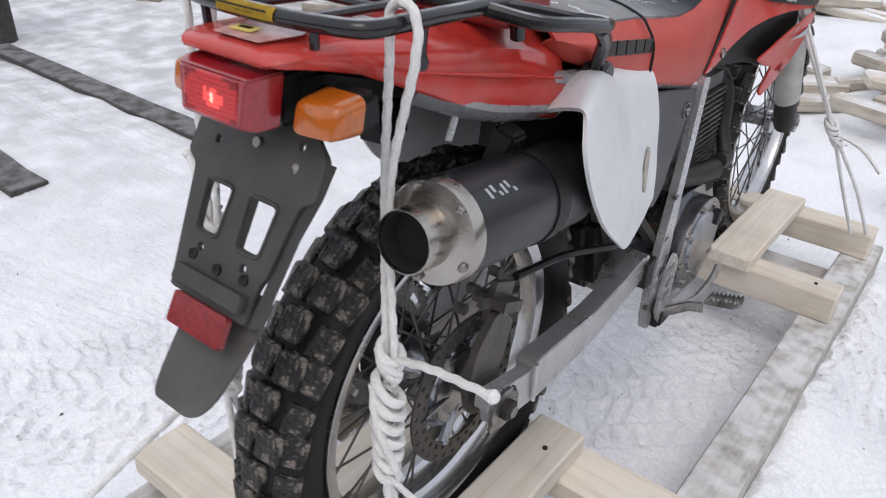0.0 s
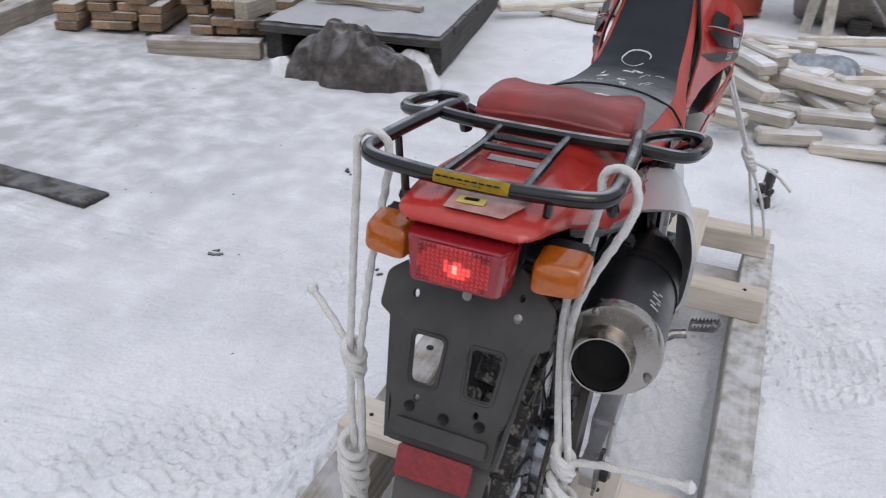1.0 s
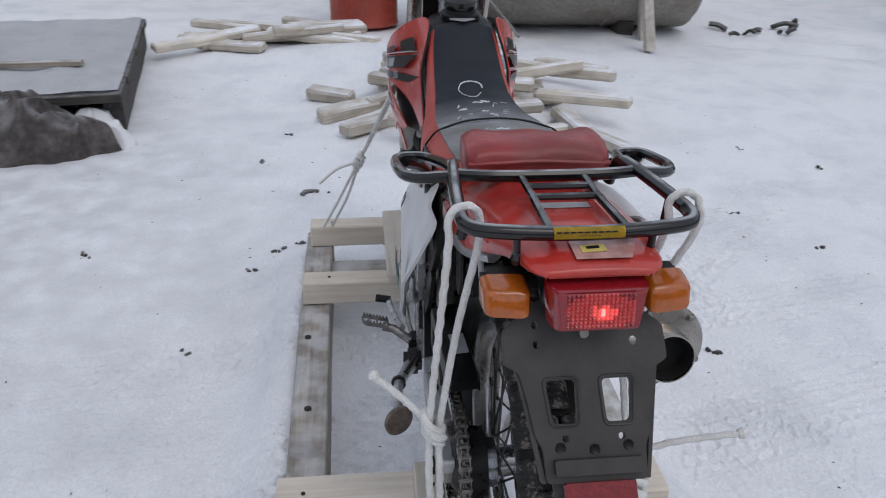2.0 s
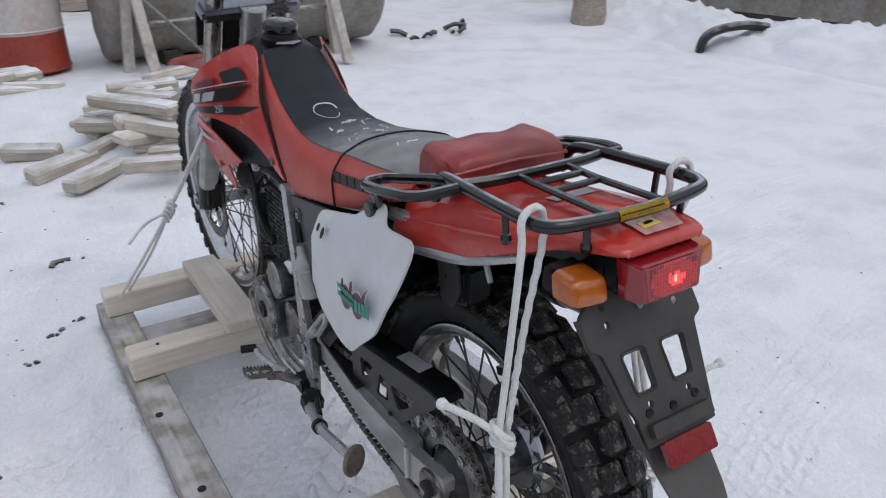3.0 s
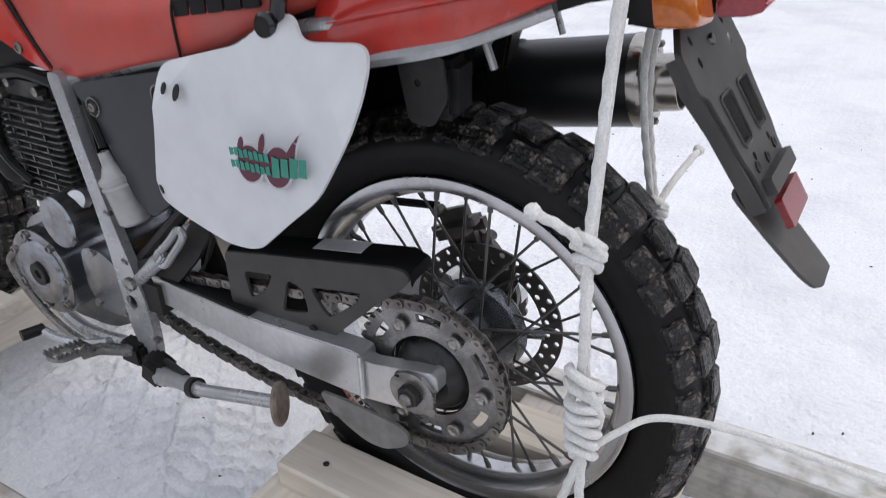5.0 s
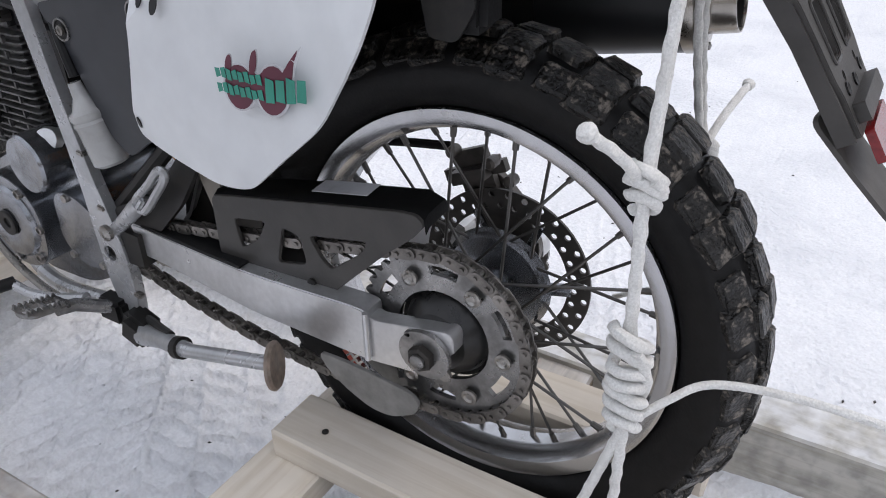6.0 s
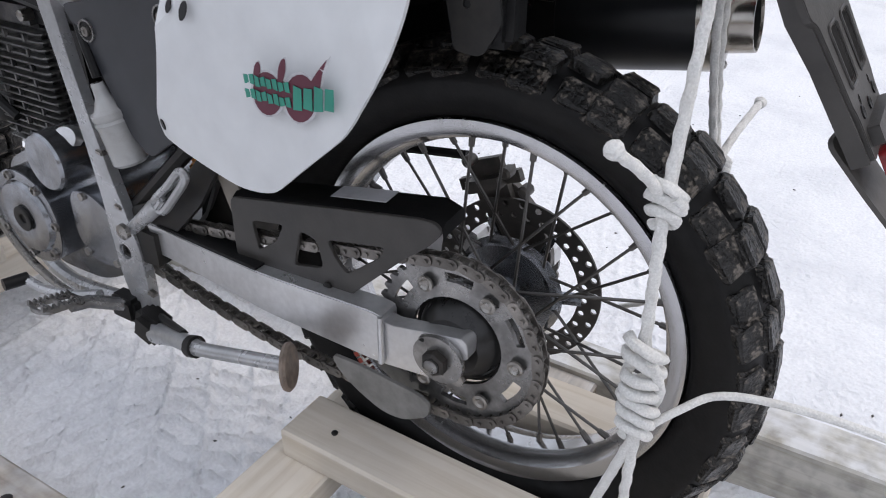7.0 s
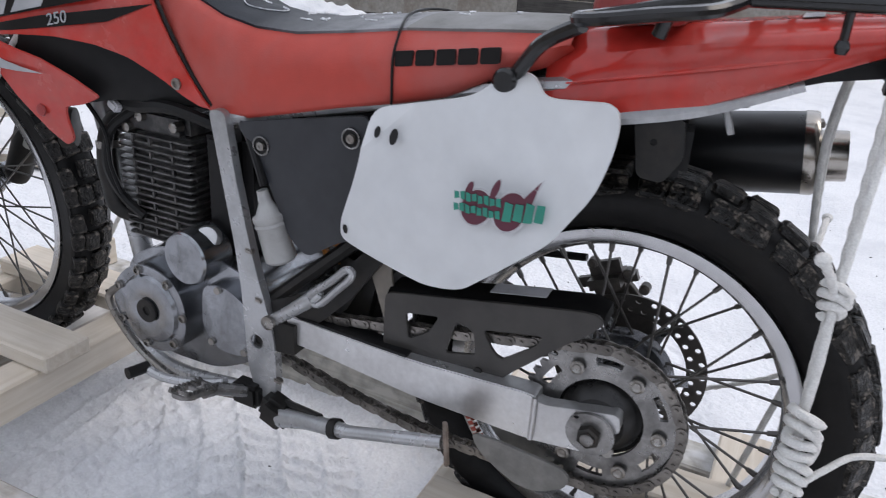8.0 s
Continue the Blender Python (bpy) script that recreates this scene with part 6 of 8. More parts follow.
# foot pegs, side stand, levers
for s in (-1, 1):
    pg = part("foot_peg", tube(B(), [(s * 0.128, 0.575, 0.300), (s * 0.165, 0.598, 0.318), (s * 0.190, 0.603, 0.323)], 0.010, 10), SPROCKET, bike, "worn steel toothed foot peg")
    o = Vector((-0.206, 0.604, 0.326)) if s < 0 else Vector((0.220, 0.618, 0.332))
    rim_pts = [(-0.038, -0.016), (0.030, -0.019), (0.042, -0.008), (0.042, 0.008), (0.030, 0.019), (-0.038, 0.016)]
    inner = [rounded([(a, -0.0125), (b, -0.0125), (b, 0.0125), (a, 0.0125)], 0.003, 2) for a, b in ((-0.031, -0.006), (-0.001, 0.018), (0.023, 0.036))]
    part("peg_plate", slab(B(), rounded(rim_pts, 0.006), lambda u, v, w, o=o, s=s: o + Vector((s * 0.76 * u, v + u * 0.12, w + u * 0.12 + 0.006)), 0.0075, inner), SPROCKET, pg)
    for k in range(8):
        for v in (-0.015, 0.015):
            u = -0.032 + 0.0095 * k
            bm = B()
            c0 = o + Vector((s * 0.76 * u, v + u * 0.12, 0.013 + u * 0.12))
            loft(bm, [[c0 + Vector((-0.0035, -0.003, -0.001)), c0 + Vector((0.0035, -0.003, -0.001)), c0 + Vector((0.0035, 0.003, -0.001)), c0 + Vector((-0.0035, 0.003, -0.001))], [c0 + Vector((-0.0012, -0.002, 0.006)), c0 + Vector((0.0012, -0.002, 0.006)), c0 + Vector((0.0012, 0.002, 0.006)), c0 + Vector((-0.0012, 0.002, 0.006))]])
            part("peg_tooth", bm, SPROCKET, pg, smooth=False)
stand = part("side_stand", tube(B(), [(-0.135, 0.50, 0.283), (-0.150, 0.44, 0.307), (-0.166, 0.382, 0.327), (-0.168, 0.36, 0.332), (-0.1755, 0.212, 0.378)], [0.016, 0.012, 0.012, 0.0092, 0.0092], 12), SILVER, bike, "folded steel side stand")
part("stand_foot", lathe(B(), [(0, 0.0), (0, 0.028), (0.004, 0.029), (0.007, 0.026), (0.007, 0.0)], (-0.176, 0.211, 0.376), (0.45, -0.88, 0.1), 24), RUSTY, stand, "rusty round foot")
part("stand_collar", lathe(B(), [(-0.006, 0.0), (-0.006, 0.015), (0.006, 0.015), (0.006, 0.0)], (-0.166, 0.383, 0.327), (-0.05, -0.95, 0.3), 14), DARK, stand)
part("stand_pivot", block(B(), (-0.128, 0.515, 0.286), (0.04, 0.05, 0.05), (20, 0, 0), 0.01), DARK, stand)
part("stand_spring", tube(B(), [(-0.12, 0.51, 0.30), (-0.15, 0.42, 0.322)], 0.006, 8), DARK, stand)
shift = part("shift_lever", tube(B(), curve([(-0.145, 0.60, 0.318), (-0.155, 0.66, 0.302), (-0.165, 0.71, 0.30), (-0.172, 0.738, 0.312)], 5), 0.0075, 10), SILVER, bike, "steel gear shift lever")
part("toe_rubber", tube(B(), [(-0.168, 0.738, 0.312), (-0.202, 0.746, 0.314)], 0.0095, 12), BLACK, shift)
part("brake_pedal", tube(B(), curve([(0.12, 0.58, 0.31), (0.15, 0.66, 0.29), (0.155, 0.74, 0.30), (0.15, 0.79, 0.31)], 5), 0.007, 8), STEEL, bike)
part("peg_bracket", block(B(), (-0.118, 0.577, 0.292), (0.03, 0.05, 0.04), (0, 0, 0), 0.006), DARK, bike)
part("peg_bracket", block(B(), (0.118, 0.577, 0.292), (0.03, 0.05, 0.04), (0, 0, 0), 0.006), DARK, bike)

# ---- engine ----
case_l = [(0.85, 0.40), (0.835, 0.455), (0.77, 0.49), (0.66, 0.50), (0.575, 0.475), (0.555, 0.41), (0.58, 0.335), (0.66, 0.295), (0.77, 0.292), (0.83, 0.33)]
crank = part("crankcase", slab(B(), rounded(case_l, 0.03), lambda u, v, w: Vector((-0.095 + w, u, v)), 0.19, (), 0.012), ENGINE, bike, "grey cast aluminium crankcase")
part("stator_cover", slab(B(), [(0.764 + 0.078 * math.cos(q) * (1 + 0.05 * math.cos(3 * q)), 0.391 + 0.076 * math.sin(q)) for q in (2 * math.pi * i / 40 for i in range(40))], lambda u, v, w: Vector((-0.092 - w, u, v)), 0.036, (), 0.008), ENGINE, crank, "grey generator cover")
part("stator_face", lathe(B(), [(0, 0.060), (0.006, 0.055), (0.008, 0.030), (0.006, 0.022), (0.006, 0.0)], (-0.1275, 0.764, 0.391), (-1, 0, 0), 36), ENGINE, crank)
part("inspection_cap", lathe(B(), [(0, 0.020), (0.004, 0.020), (0.005, 0.017), (0.003, 0.008), (-0.002, 0.007), (-0.002, 0)], (-0.134, 0.764, 0.391), (-1, 0, 0), 24), DARK, crank)
for k in range(7):
    q = 2 * math.pi * k / 7 + 0.4
    part("case_bolt", lathe(B(), [(0, 0.007), (0.005, 0.007), (0.006, 0.004), (0.003, 0.0035), (0.003, 0)], (-0.128, 0.764 + 0.070 * math.cos(q), 0.391 + 0.067 * math.sin(q)), (-1, 0, 0), 10), STEEL, crank)
part("clutch_cap", lathe(B(), [(-0.03, 0.044), (0.024, 0.043), (0.028, 0.040), (0.028, 0.034), (0.025, 0.0)], (-0.100, 0.683, 0.498), (-1, 0.05, 0), 32), ENGINE, crank, "round grey cover")
part("case_lug", lathe(B(), [(-0.03, 0.022), (0.010, 0.021), (0.018, 0.017), (0.021, 0.009), (0.021, 0.0)], (-0.088, 0.668, 0.522), (-0.75, -0.35, 0.45), 20), ALU, crank, "bright cast cable boss")
part("sprocket_cover", slab(B(), rounded([(0.665, 0.455), (0.62, 0.465), (0.575, 0.44), (0.562, 0.39), (0.58, 0.35), (0.64, 0.345), (0.67, 0.38)], 0.02), lambda u, v, w: Vector((-0.092 - w, u, v)), 0.022, (), 0.005), ENGINE, crank, "grey front sprocket cover")
for y, z in ((0.632, 0.455), (0.585, 0.36), (0.65, 0.36)):
    part("case_bolt", lathe(B(), [(0, 0.006), (0.005, 0.006), (0.005, 0)], (-0.1135, y, z), (-1, 0, 0), 10), STEEL, crank)
part("cable_pipe", tube(B(), curve([(-0.10, 0.80, 0.31), (-0.125, 0.84, 0.34), (-0.13, 0.858, 0.40)], 4), 0.003, 6), DARK, crank)
part("guard_bar", tube(B(), curve([(-0.125, 0.835, 0.41), (-0.130, 0.855, 0.385), (-0.130, 0.82, 0.33), (-0.128, 0.77, 0.29), (-0.125, 0.70, 0.268), (-0.115, 0.60, 0.275)], 5), 0.0065, 8), STEEL, bike, "thin steel engine guard bar")
part("clutch_cover", slab(B(), [(0.70 + 0.10 * math.cos(q), 0.395 + 0.092 * math.sin(q)) for q in (2 * math.pi * i / 40 for i in range(40))], side(0.094, 1), 0.035, (), 0.008), ENGINE, crank, "grey clutch cover")
part("clutch_face", lathe(B(), [(0, 0.065), (0.006, 0.06), (0.007, 0.0)], (0.128, 0.70, 0.40), X, 32), ENGINE, crank)
for k in range(8):
    q = 2 * math.pi * k / 8 + 0.2
    part("case_bolt", lathe(B(), [(0, 0.007), (0.005, 0.007), (0.006, 0.004), (0.003, 0.0035), (0.003, 0)], (0.128, 0.70 + 0.086 * math.cos(q), 0.395 + 0.079 * math.sin(q)), X, 10), STEEL, crank)
part("oil_cap", lathe(B(), [(0, 0.018), (0.010, 0.017), (0.012, 0.013), (0.012, 0.0)], (0.1285, 0.765, 0.43), X, 8), BLACK, crank, "black oil filler cap")
part("rear_master_guard", slab(B(), rounded([(0.56, 0.28), (0.585, 0.30), (0.60, 0.40), (0.575, 0.43), (0.55, 0.40), (0.535, 0.32)], 0.008), side(0.124, 1), 0.006, [rounded([(0.552, z), (0.58, z + 0.004), (0.58, z + 0.02), (0.552, z + 0.016)], 0.003, 2) for z in (0.335, 0.362, 0.389)]), SILVER, bike, "silver slotted guard plate")


def finned(y0, y1, z0, z1, half, n, tilt):
    base = part("cylinder", block(B(), (0, (y0 + y1) / 2, (z0 + z1) / 2), (half * 1.7, (y1 - y0) * 0.86, z1 - z0), (0, 0, 0), 0.008), FIN_BLACK, bike, "black finned air-cooled cylinder")
    for k in range(n):
        z = z0 + (z1 - z0) * (k + 0.5) / n
        grow_ = 1.0 + 0.05 * math.sin(math.pi * k / n)
        out = rounded([(-half * grow_, y0), (half * grow_, y0), (half * grow_, y1), (-half * grow_, y1)], 0.012)
        part("fin", slab(B(), out, lambda u, v, w, z=z: Vector((u, v + tilt * (z - z0), z + w)), 0.0026, (), 0.0008), FIN_EDGE, base)
        if k % 2:
            for u in (-0.6, 0.1, 0.65):
                part("fin_rib", block(B(), (-half * 1.02, (y0 + y1) / 2 + u * (y1 - y0) * 0.42, z + 0.006), (0.006, 0.004, 0.011)), FIN_BLACK, base)
    return base


finned(0.712, 0.868, 0.475, 0.660, 0.066, 17, 0.03)
head = part("cylinder_head", block(B(), (0, 0.795, 0.678), (0.12, 0.13, 0.05), (0, 0, 0), 0.012), FIN_BLACK, bike, "black cylinder head")
for y, z in ((0.745, 0.680), (0.815, 0.687), (0.845, 0.665)):
    part("head_bolt", lathe(B(), [(-0.01, 0.009), (0.006, 0.008), (0.008, 0.004), (0.008, 0)], (-0.064, y, z), (-1, 0, 0), 10), STEEL, head)
part("rocker_cover", block(B(), (0, 0.79, 0.69), (0.10, 0.10, 0.03), bevel=0.01), ENGINE, head)
part("carburettor", tube(B(), curve([(0, 0.71, 0.62), (0, 0.66, 0.62), (0, 0.60, 0.63), (0, 0.55, 0.65)], 4), [0.02] * 4 + [0.03] * 4 + [0.034] * 5, 14), DARK, bike)
# a black block stands for carburettor, boot and the shade between cylinder and spar
part("dark_intake_fill", block(B(), (0, 0.660, 0.585), (0.124, 0.088, 0.215), bevel=0.02), BLACK, bike, "black block for carburettor, intake boot and the shaded void round them")
for s in (-1, 1):
    pipe = part("header_pipe", tube(B(), curve([(s * 0.03, 0.84, 0.665), (s * 0.04, 0.885, 0.672), (s * 0.055, 0.905, 0.63), (s * 0.065, 0.895, 0.56), (0.02 + s * 0.07, 0.87, 0.51), (0.095, 0.80 + 0.02 * s, 0.50 + 0.02 * s)], 6), 0.0165, 12), DARK, bike, "dark exhaust header pipe")
part("exhaust_pipe", tube(B(), curve([(0.095, 0.80, 0.51), (0.078, 0.70, 0.52), (0.074, 0.58, 0.555), (0.080, 0.45, 0.615), (0.112, 0.30, 0.67), (0.119, 0.22, 0.705)], 6), 0.021, 14), DARK, bike, "dark exhaust pipe")
part("hose_clip", lathe(B(), [(-0.006, 0.019), (0.006, 0.019), (0.006, 0.016), (-0.006, 0.016)], (-0.055, 0.905, 0.625), (0, 0.1, 1), 16, cap=False), STEEL, bike)
part("oil_hose", tube(B(), curve([(-0.06, 0.82, 0.70), (-0.075, 0.87, 0.66), (-0.08, 0.882, 0.60), (-0.075, 0.86, 0.55), (-0.07, 0.82, 0.52)], 6), 0.008, 8), BLACK, bike)
part("horn", lathe(B(), [(-0.01, 0.0), (-0.01, 0.032), (0.012, 0.035), (0.016, 0.02), (0.016, 0.0)], (-0.06, 0.985, 0.64), (-0.6, 0.8, 0), 20), DARK, bike)
part("wiring_loom", tube(B(), curve([(-0.07, 0.66, 0.70), (-0.08, 0.74, 0.715), (-0.075, 0.82, 0.705), (-0.06, 0.92, 0.72)], 6), 0.010, 8), BLACK, bike)
part("loom_connector", block(B(), (-0.088, 0.842, 0.703), (0.014, 0.022, 0.014), (30, 10, 0), 0.003), LABEL, bike)
part("throttle_cable", tube(B(), curve([(-0.085, 0.93, 0.72), (-0.085, 0.875, 0.66), (-0.085, 0.868, 0.60), (-0.08, 0.855, 0.555)], 6), 0.0035, 7), BLACK, bike)

# ---- muffler ----
M0, M1 = Vector((0.130, -0.122, 0.756)), Vector((0.119, 0.215, 0.706))
ax = (M0 - M1).normalized()
L = (M0 - M1).length
muf = part("muffler", lathe(B(), [(0, 0.0), (0, 0.026), (0.03, 0.036), (0.09, 0.050), (0.10, 0.052), (L, 0.052), (L, 0.046), (L, 0.0)], M1, ax, 40), MUFFLER, bike, "matt black round muffler with steel end cap")
part("end_cap", lathe(B(), [(0, 0.0528), (0.012, 0.0528), (0.016, 0.0505), (0.0165, 0.042), (0.0185, 0.036), (0.0185, 0.0)], M0 - ax * 0.003, ax, 40), CHROME, muf, "bright steel end cap")
T0 = M0 + Vector((-0.005, 0.006, -0.003))
part("tail_pipe", ring_solid(B(), [(0.004, 0.0330), (0.012, 0.0320), (0.050, 0.0313), (0.053, 0.0308), (0.053, 0.0292), (0.050, 0.0288), (0.004, 0.0288)], T0, ax, 40), CHROME, muf, "bright tail pipe")
part("tail_pipe_bore", lathe(B(), [(0.028, 0.0), (0.028, 0.0272), (0.050, 0.0281), (0.050, 0.0285), (0.0265, 0.0285), (0.0265, 0.0)], T0, ax, 32), INSIDE, muf)
for k in range(5):
    q = 2 * math.pi * k / 5 + 0.5
    d_, u_, v_ = frame_of(ax)
    part("rivet", lathe(B(), [(0, 0.0045), (0.004, 0.004), (0.006, 0.0)], M0 + ax * 0.0135 + 0.046 * (math.cos(q) * u_ + math.sin(q) * v_), ax, 10), STEEL, muf)
for k in range(6):
    n_ = Vector((0.62, 0, 0.78))
    n_ = (n_ - ax * n_.dot(ax)).normalized()
    t_ = ax.cross(n_)
    p = M0 - ax * (0.030 + 0.0085 * k) + 0.0522 * n_ + t_ * (0.004 * math.sin(2.1 * k))
    long = 0.0058 - 0.0016 * (k % 3)
    bm = slab(B(), rounded([(-0.0028, -long), (0.0016, -long), (0.0032, long), (-0.001, long)], 0.001, 2), lambda u, v, w, p=p: p + ax * u + t_ * v + n_ * (w - 0.0012 - 9.0 * v * v), 0.0014)
    part("worn_lettering", bm, TAPE_SILVER, muf)
part("muffler_band", lathe(B(), [(0.17, 0.0525), (0.17, 0.0540), (0.195, 0.0540), (0.195, 0.0525)], M1, ax, 36, cap=False), BLACK, muf)
part("muffler_strap", block(B(), M1 + ax * 0.18 + Vector((-0.03, 0, 0.05)), (0.03, 0.03, 0.05), (0, 20, 0), 0.004), BLACK, muf)
# a black sheet stands in for the shade in the right flank's hollow behind the panel
part("hollow_shade_sheet", slab(B(), refine(rounded([(0.06, 0.83), (0.30, 0.79), (0.36, 0.70), (0.30, 0.62), (0.15, 0.66), (0.06, 0.75)], 0.02), 0.05), side(0.066, 1), 0.004), BLACK, bike)

# ---- front end ----
ra = (Vector((0, 1.355, 0.45)) - Vector((0, 1.02, 1.06))).normalized()
for s in (-1, 1):
    lo, hi = Vector((s * 0.082, 1.345, 0.44)), Vector((s * 0.082, 1.345, 0.44)) - ra * 0.70
    leg = part("fork_leg", tube(B(), [lo, lo - ra * 0.02, lo - ra * 0.30, lo - ra * 0.305], [0.022, 0.027, 0.027, 0.024], 16), DARK, bike, "black fork leg with pale guard")
    part("fork_tube", tube(B(), [lo - ra * 0.30, hi], 0.0205, 16), CHROME, leg, "bright fork tube")
    part("fork_guard", tube(B(), [lo - ra * 0.10 + Vector((s * 0.004, -0.012, 0)), lo - ra * 0.36 + Vector((s * 0.004, -0.012, 0))], 0.031, 12, flat=0.8), FORK_GUARD, leg, "pale scuffed fork guard")
    part("axle_clamp", tube(B(), [Vector((s * 0.07, 1.372, 0.446)), Vector((s * 0.106, 1.372, 0.446))], 0.024, 16), ENGINE, leg)
for z, l in ((0.42, 0.05), (0.66, 0.045)):
    p = Vector((0, 1.345, 0.44)) - ra * z
    part("triple_clamp", block(B(), p, (0.235, 0.06, 0.032), (math.degrees(math.atan2(-ra.y, -ra.z)) * -1, 0, 0), 0.008), ENGINE, bike, "silver fork clamp")
part("front_axle", tube(B(), [(-0.11, 1.375, 0.446), (0.11, 1.375, 0.446)], 0.009, 12), STEEL, bike)
part("front_caliper", block(B(), (-0.07, 1.30, 0.50), (0.05, 0.06, 0.10), (20, 0, 0), 0.01), DARK, bike, "dark front brake caliper")
fr = []
for y, w, z in ((1.04, 0.035, 0.862), (1.10, 0.055, 0.868), (1.25, 0.066, 0.866), (1.42, 0.066, 0.848), (1.58, 0.056, 0.818), (1.70, 0.035, 0.79)):
    fr.append([(w * u, y, z - 0.022 * abs(u) ** 3) for u in (-1, -0.8, -0.4, 0, 0.4, 0.8, 1)])
bm = loft(B(), fr, around=False)
bmesh.ops.solidify(bm, geom=bm.faces[:], thickness=0.003)
part("front_fender", bm, RED, bike, "red high front fender")
bm = block(B(), (0, 1.165, 0.97), (0.17, 0.05, 0.15), (22, 0, 0), 0.02)
part("headlamp_cowl", bm, BLACK, bike, "black headlamp cowl")
part("handlebar_clamp", block(B(), (0, 1.0, 1.085), (0.10, 0.05, 0.03), (0, 0, 0), 0.008), ENGINE, bike)
part("handlebar", tube(B(), curve([(-0.40, 0.90, 1.17), (-0.28, 0.94, 1.165), (-0.16, 0.99, 1.125), (-0.05, 1.0, 1.103), (0.05, 1.0, 1.103), (0.16, 0.99, 1.125), (0.28, 0.94, 1.165), (0.40, 0.90, 1.17)], 5), 0.011, 10), TUBE_BLACK, bike, "black handlebar")

# the front end stands turned a little to the left
head_at = Vector((0, 1.03, 0.95))
steer = Matrix.Translation(head_at) @ Matrix.Rotation(radians(-3), 4, ra) @ Matrix.Translation(-head_at)
for ob in bike.children:
    if ob.name.split(".")[0] in ("front_wheel", "fork_leg", "triple_clamp", "front_axle", "front_caliper", "front_fender", "headlamp_cowl", "handlebar_clamp", "handlebar"):
        ob.matrix_basis = steer


# ---- tool bag and ropes ----
def tool_bag():
    """A loaf of creased vinyl, squared at the ends."""
    rings = []
    prof = [(-0.044, 0.0), (-0.050, 0.006), (-0.052, 0.018), (-0.049, 0.034), (-0.042, 0.043), (-0.020, 0.047), (0.010, 0.047), (0.036, 0.044), (0.045, 0.037), (0.049, 0.022), (0.048, 0.006), (0.043, 0.0)]
    n = 56
    for k in range(n + 1):
        u = -1 + 2 * k / n
        e = 1 - 0.16 * max(0, abs(u) - 0.9) / 0.1
        sag = 0.005 * math.cos(1.4 * u) - 0.003
        ring = []
        for y, z in prof:
            p = Vector((0.092 * u, 0.070 + y * e, 0.911 + 0.96 * z * (0.5 + 0.5 * e) + sag * z / 0.05))
            crease = 0.0012 * math.sin(7 * u + 40 * y) * (z / 0.047) + (0.0045 * noise.noise(p * 24) + 0.0085 * (0.25 - abs(noise.noise(Vector((p.x * 16, p.y * 34, p.z * 30)))))) * (z > 0.004)
            ring.append(p + Vector((0, -0.5 if y < 0 else 0.5, 0.8)) * crease)
        rings.append(ring)
    bag = finish("tool_bag", loft(B(), rings), BAG_RED, angle=60)
    tagged(bag, "dark red creased vinyl tool bag strapped behind the seat", "tool bag")
    part("zip_flap", tube(B(), curve([(-0.092, 0.022, 0.936), (-0.05, 0.0175, 0.939), (0, 0.0165, 0.941), (0.05, 0.0175, 0.938), (0.092, 0.022, 0.935)], 5), 0.003, 6, flat=0.6), BAG_RED, bag)
    return bag


tool_bag()


def strand(bm, pts, r=0.0052, k=6):
    """A braided rope: a round bar whose skin swells and dips in diamonds."""
    c = curve(pts, k)
    fine = [c[0]]
    for p, q in zip(c, c[1:]):
        m = max(1, int((q - p).length / 0.0026))
        fine += [p.lerp(q, (i + 1) / m) for i in range(m)]
    n, side, rings = 12, None, []
    for i, p in enumerate(fine):
        d = (fine[min(i + 1, len(fine) - 1)] - fine[max(i - 1, 0)]).normalized()
        side = side or d.orthogonal().normalized()
        side = (side - d * side.dot(d)).normalized()
        up = d.cross(side)
        ring = []
        for j in range(n):
            q = 2 * math.pi * j / n
            w = r * (1 + 0.065 * (math.cos(3 * q + 0.75 * i) + math.cos(3 * q - 0.75 * i)) + 0.03 * noise.noise(p * 90))
            ring.append(bm.verts.new(p + w * (math.cos(q) * side + math.sin(q) * up)))
        rings.append(ring)
    for A, C in zip(rings, rings[1:]):
        for j in range(n):
            bm.faces.new((A[j], A[(j + 1) % n], C[(j + 1) % n], C[j]))
    bm.faces.new(rings[0][::-1])
    bm.faces.new(rings[-1])
    return bm


def knot(bm, at, size, axis=(0, 0, 1), turns=3, r=0.0055, seed=0):
    """Uneven wraps of rope pulled tight round a run of rope, the last one tucked across."""
    rr = random.Random(seed)
    d, u, v = frame_of(axis)
    pts, swing = [], 0.0
    for i in range(turns * 8 + 1):
        q = 2 * math.pi * i / 8
        t = i / (turns * 8)
        if i % 8 == 0:
            swing = rr.uniform(-0.4, 0.4)
        bulge = size[0] * (0.78 + 0.30 * math.sin(math.pi * min(1, 0.25 + 0.75 * t))) * (1 + 0.10 * math.sin(2 * q + swing * 5))
        lean = 0.0075 * math.sin(q + swing) + 0.004 * swing
        pts.append(Vector(at) + d * ((0.5 - t) * size[1] + lean) + bulge * (math.cos(q) * u + math.sin(q) * v))
    strand(bm, pts, r, 3)
    over = [Vector(at) + d * (0.5 - t) * size[1] * 0.9 + size[0] * 1.18 * (math.cos(2.2 + 2.6 * t) * u + math.sin(2.2 + 2.6 * t) * v) for t in (0, 0.25, 0.5, 0.75, 1)]
    return strand(bm, over, r * 0.95, 4)


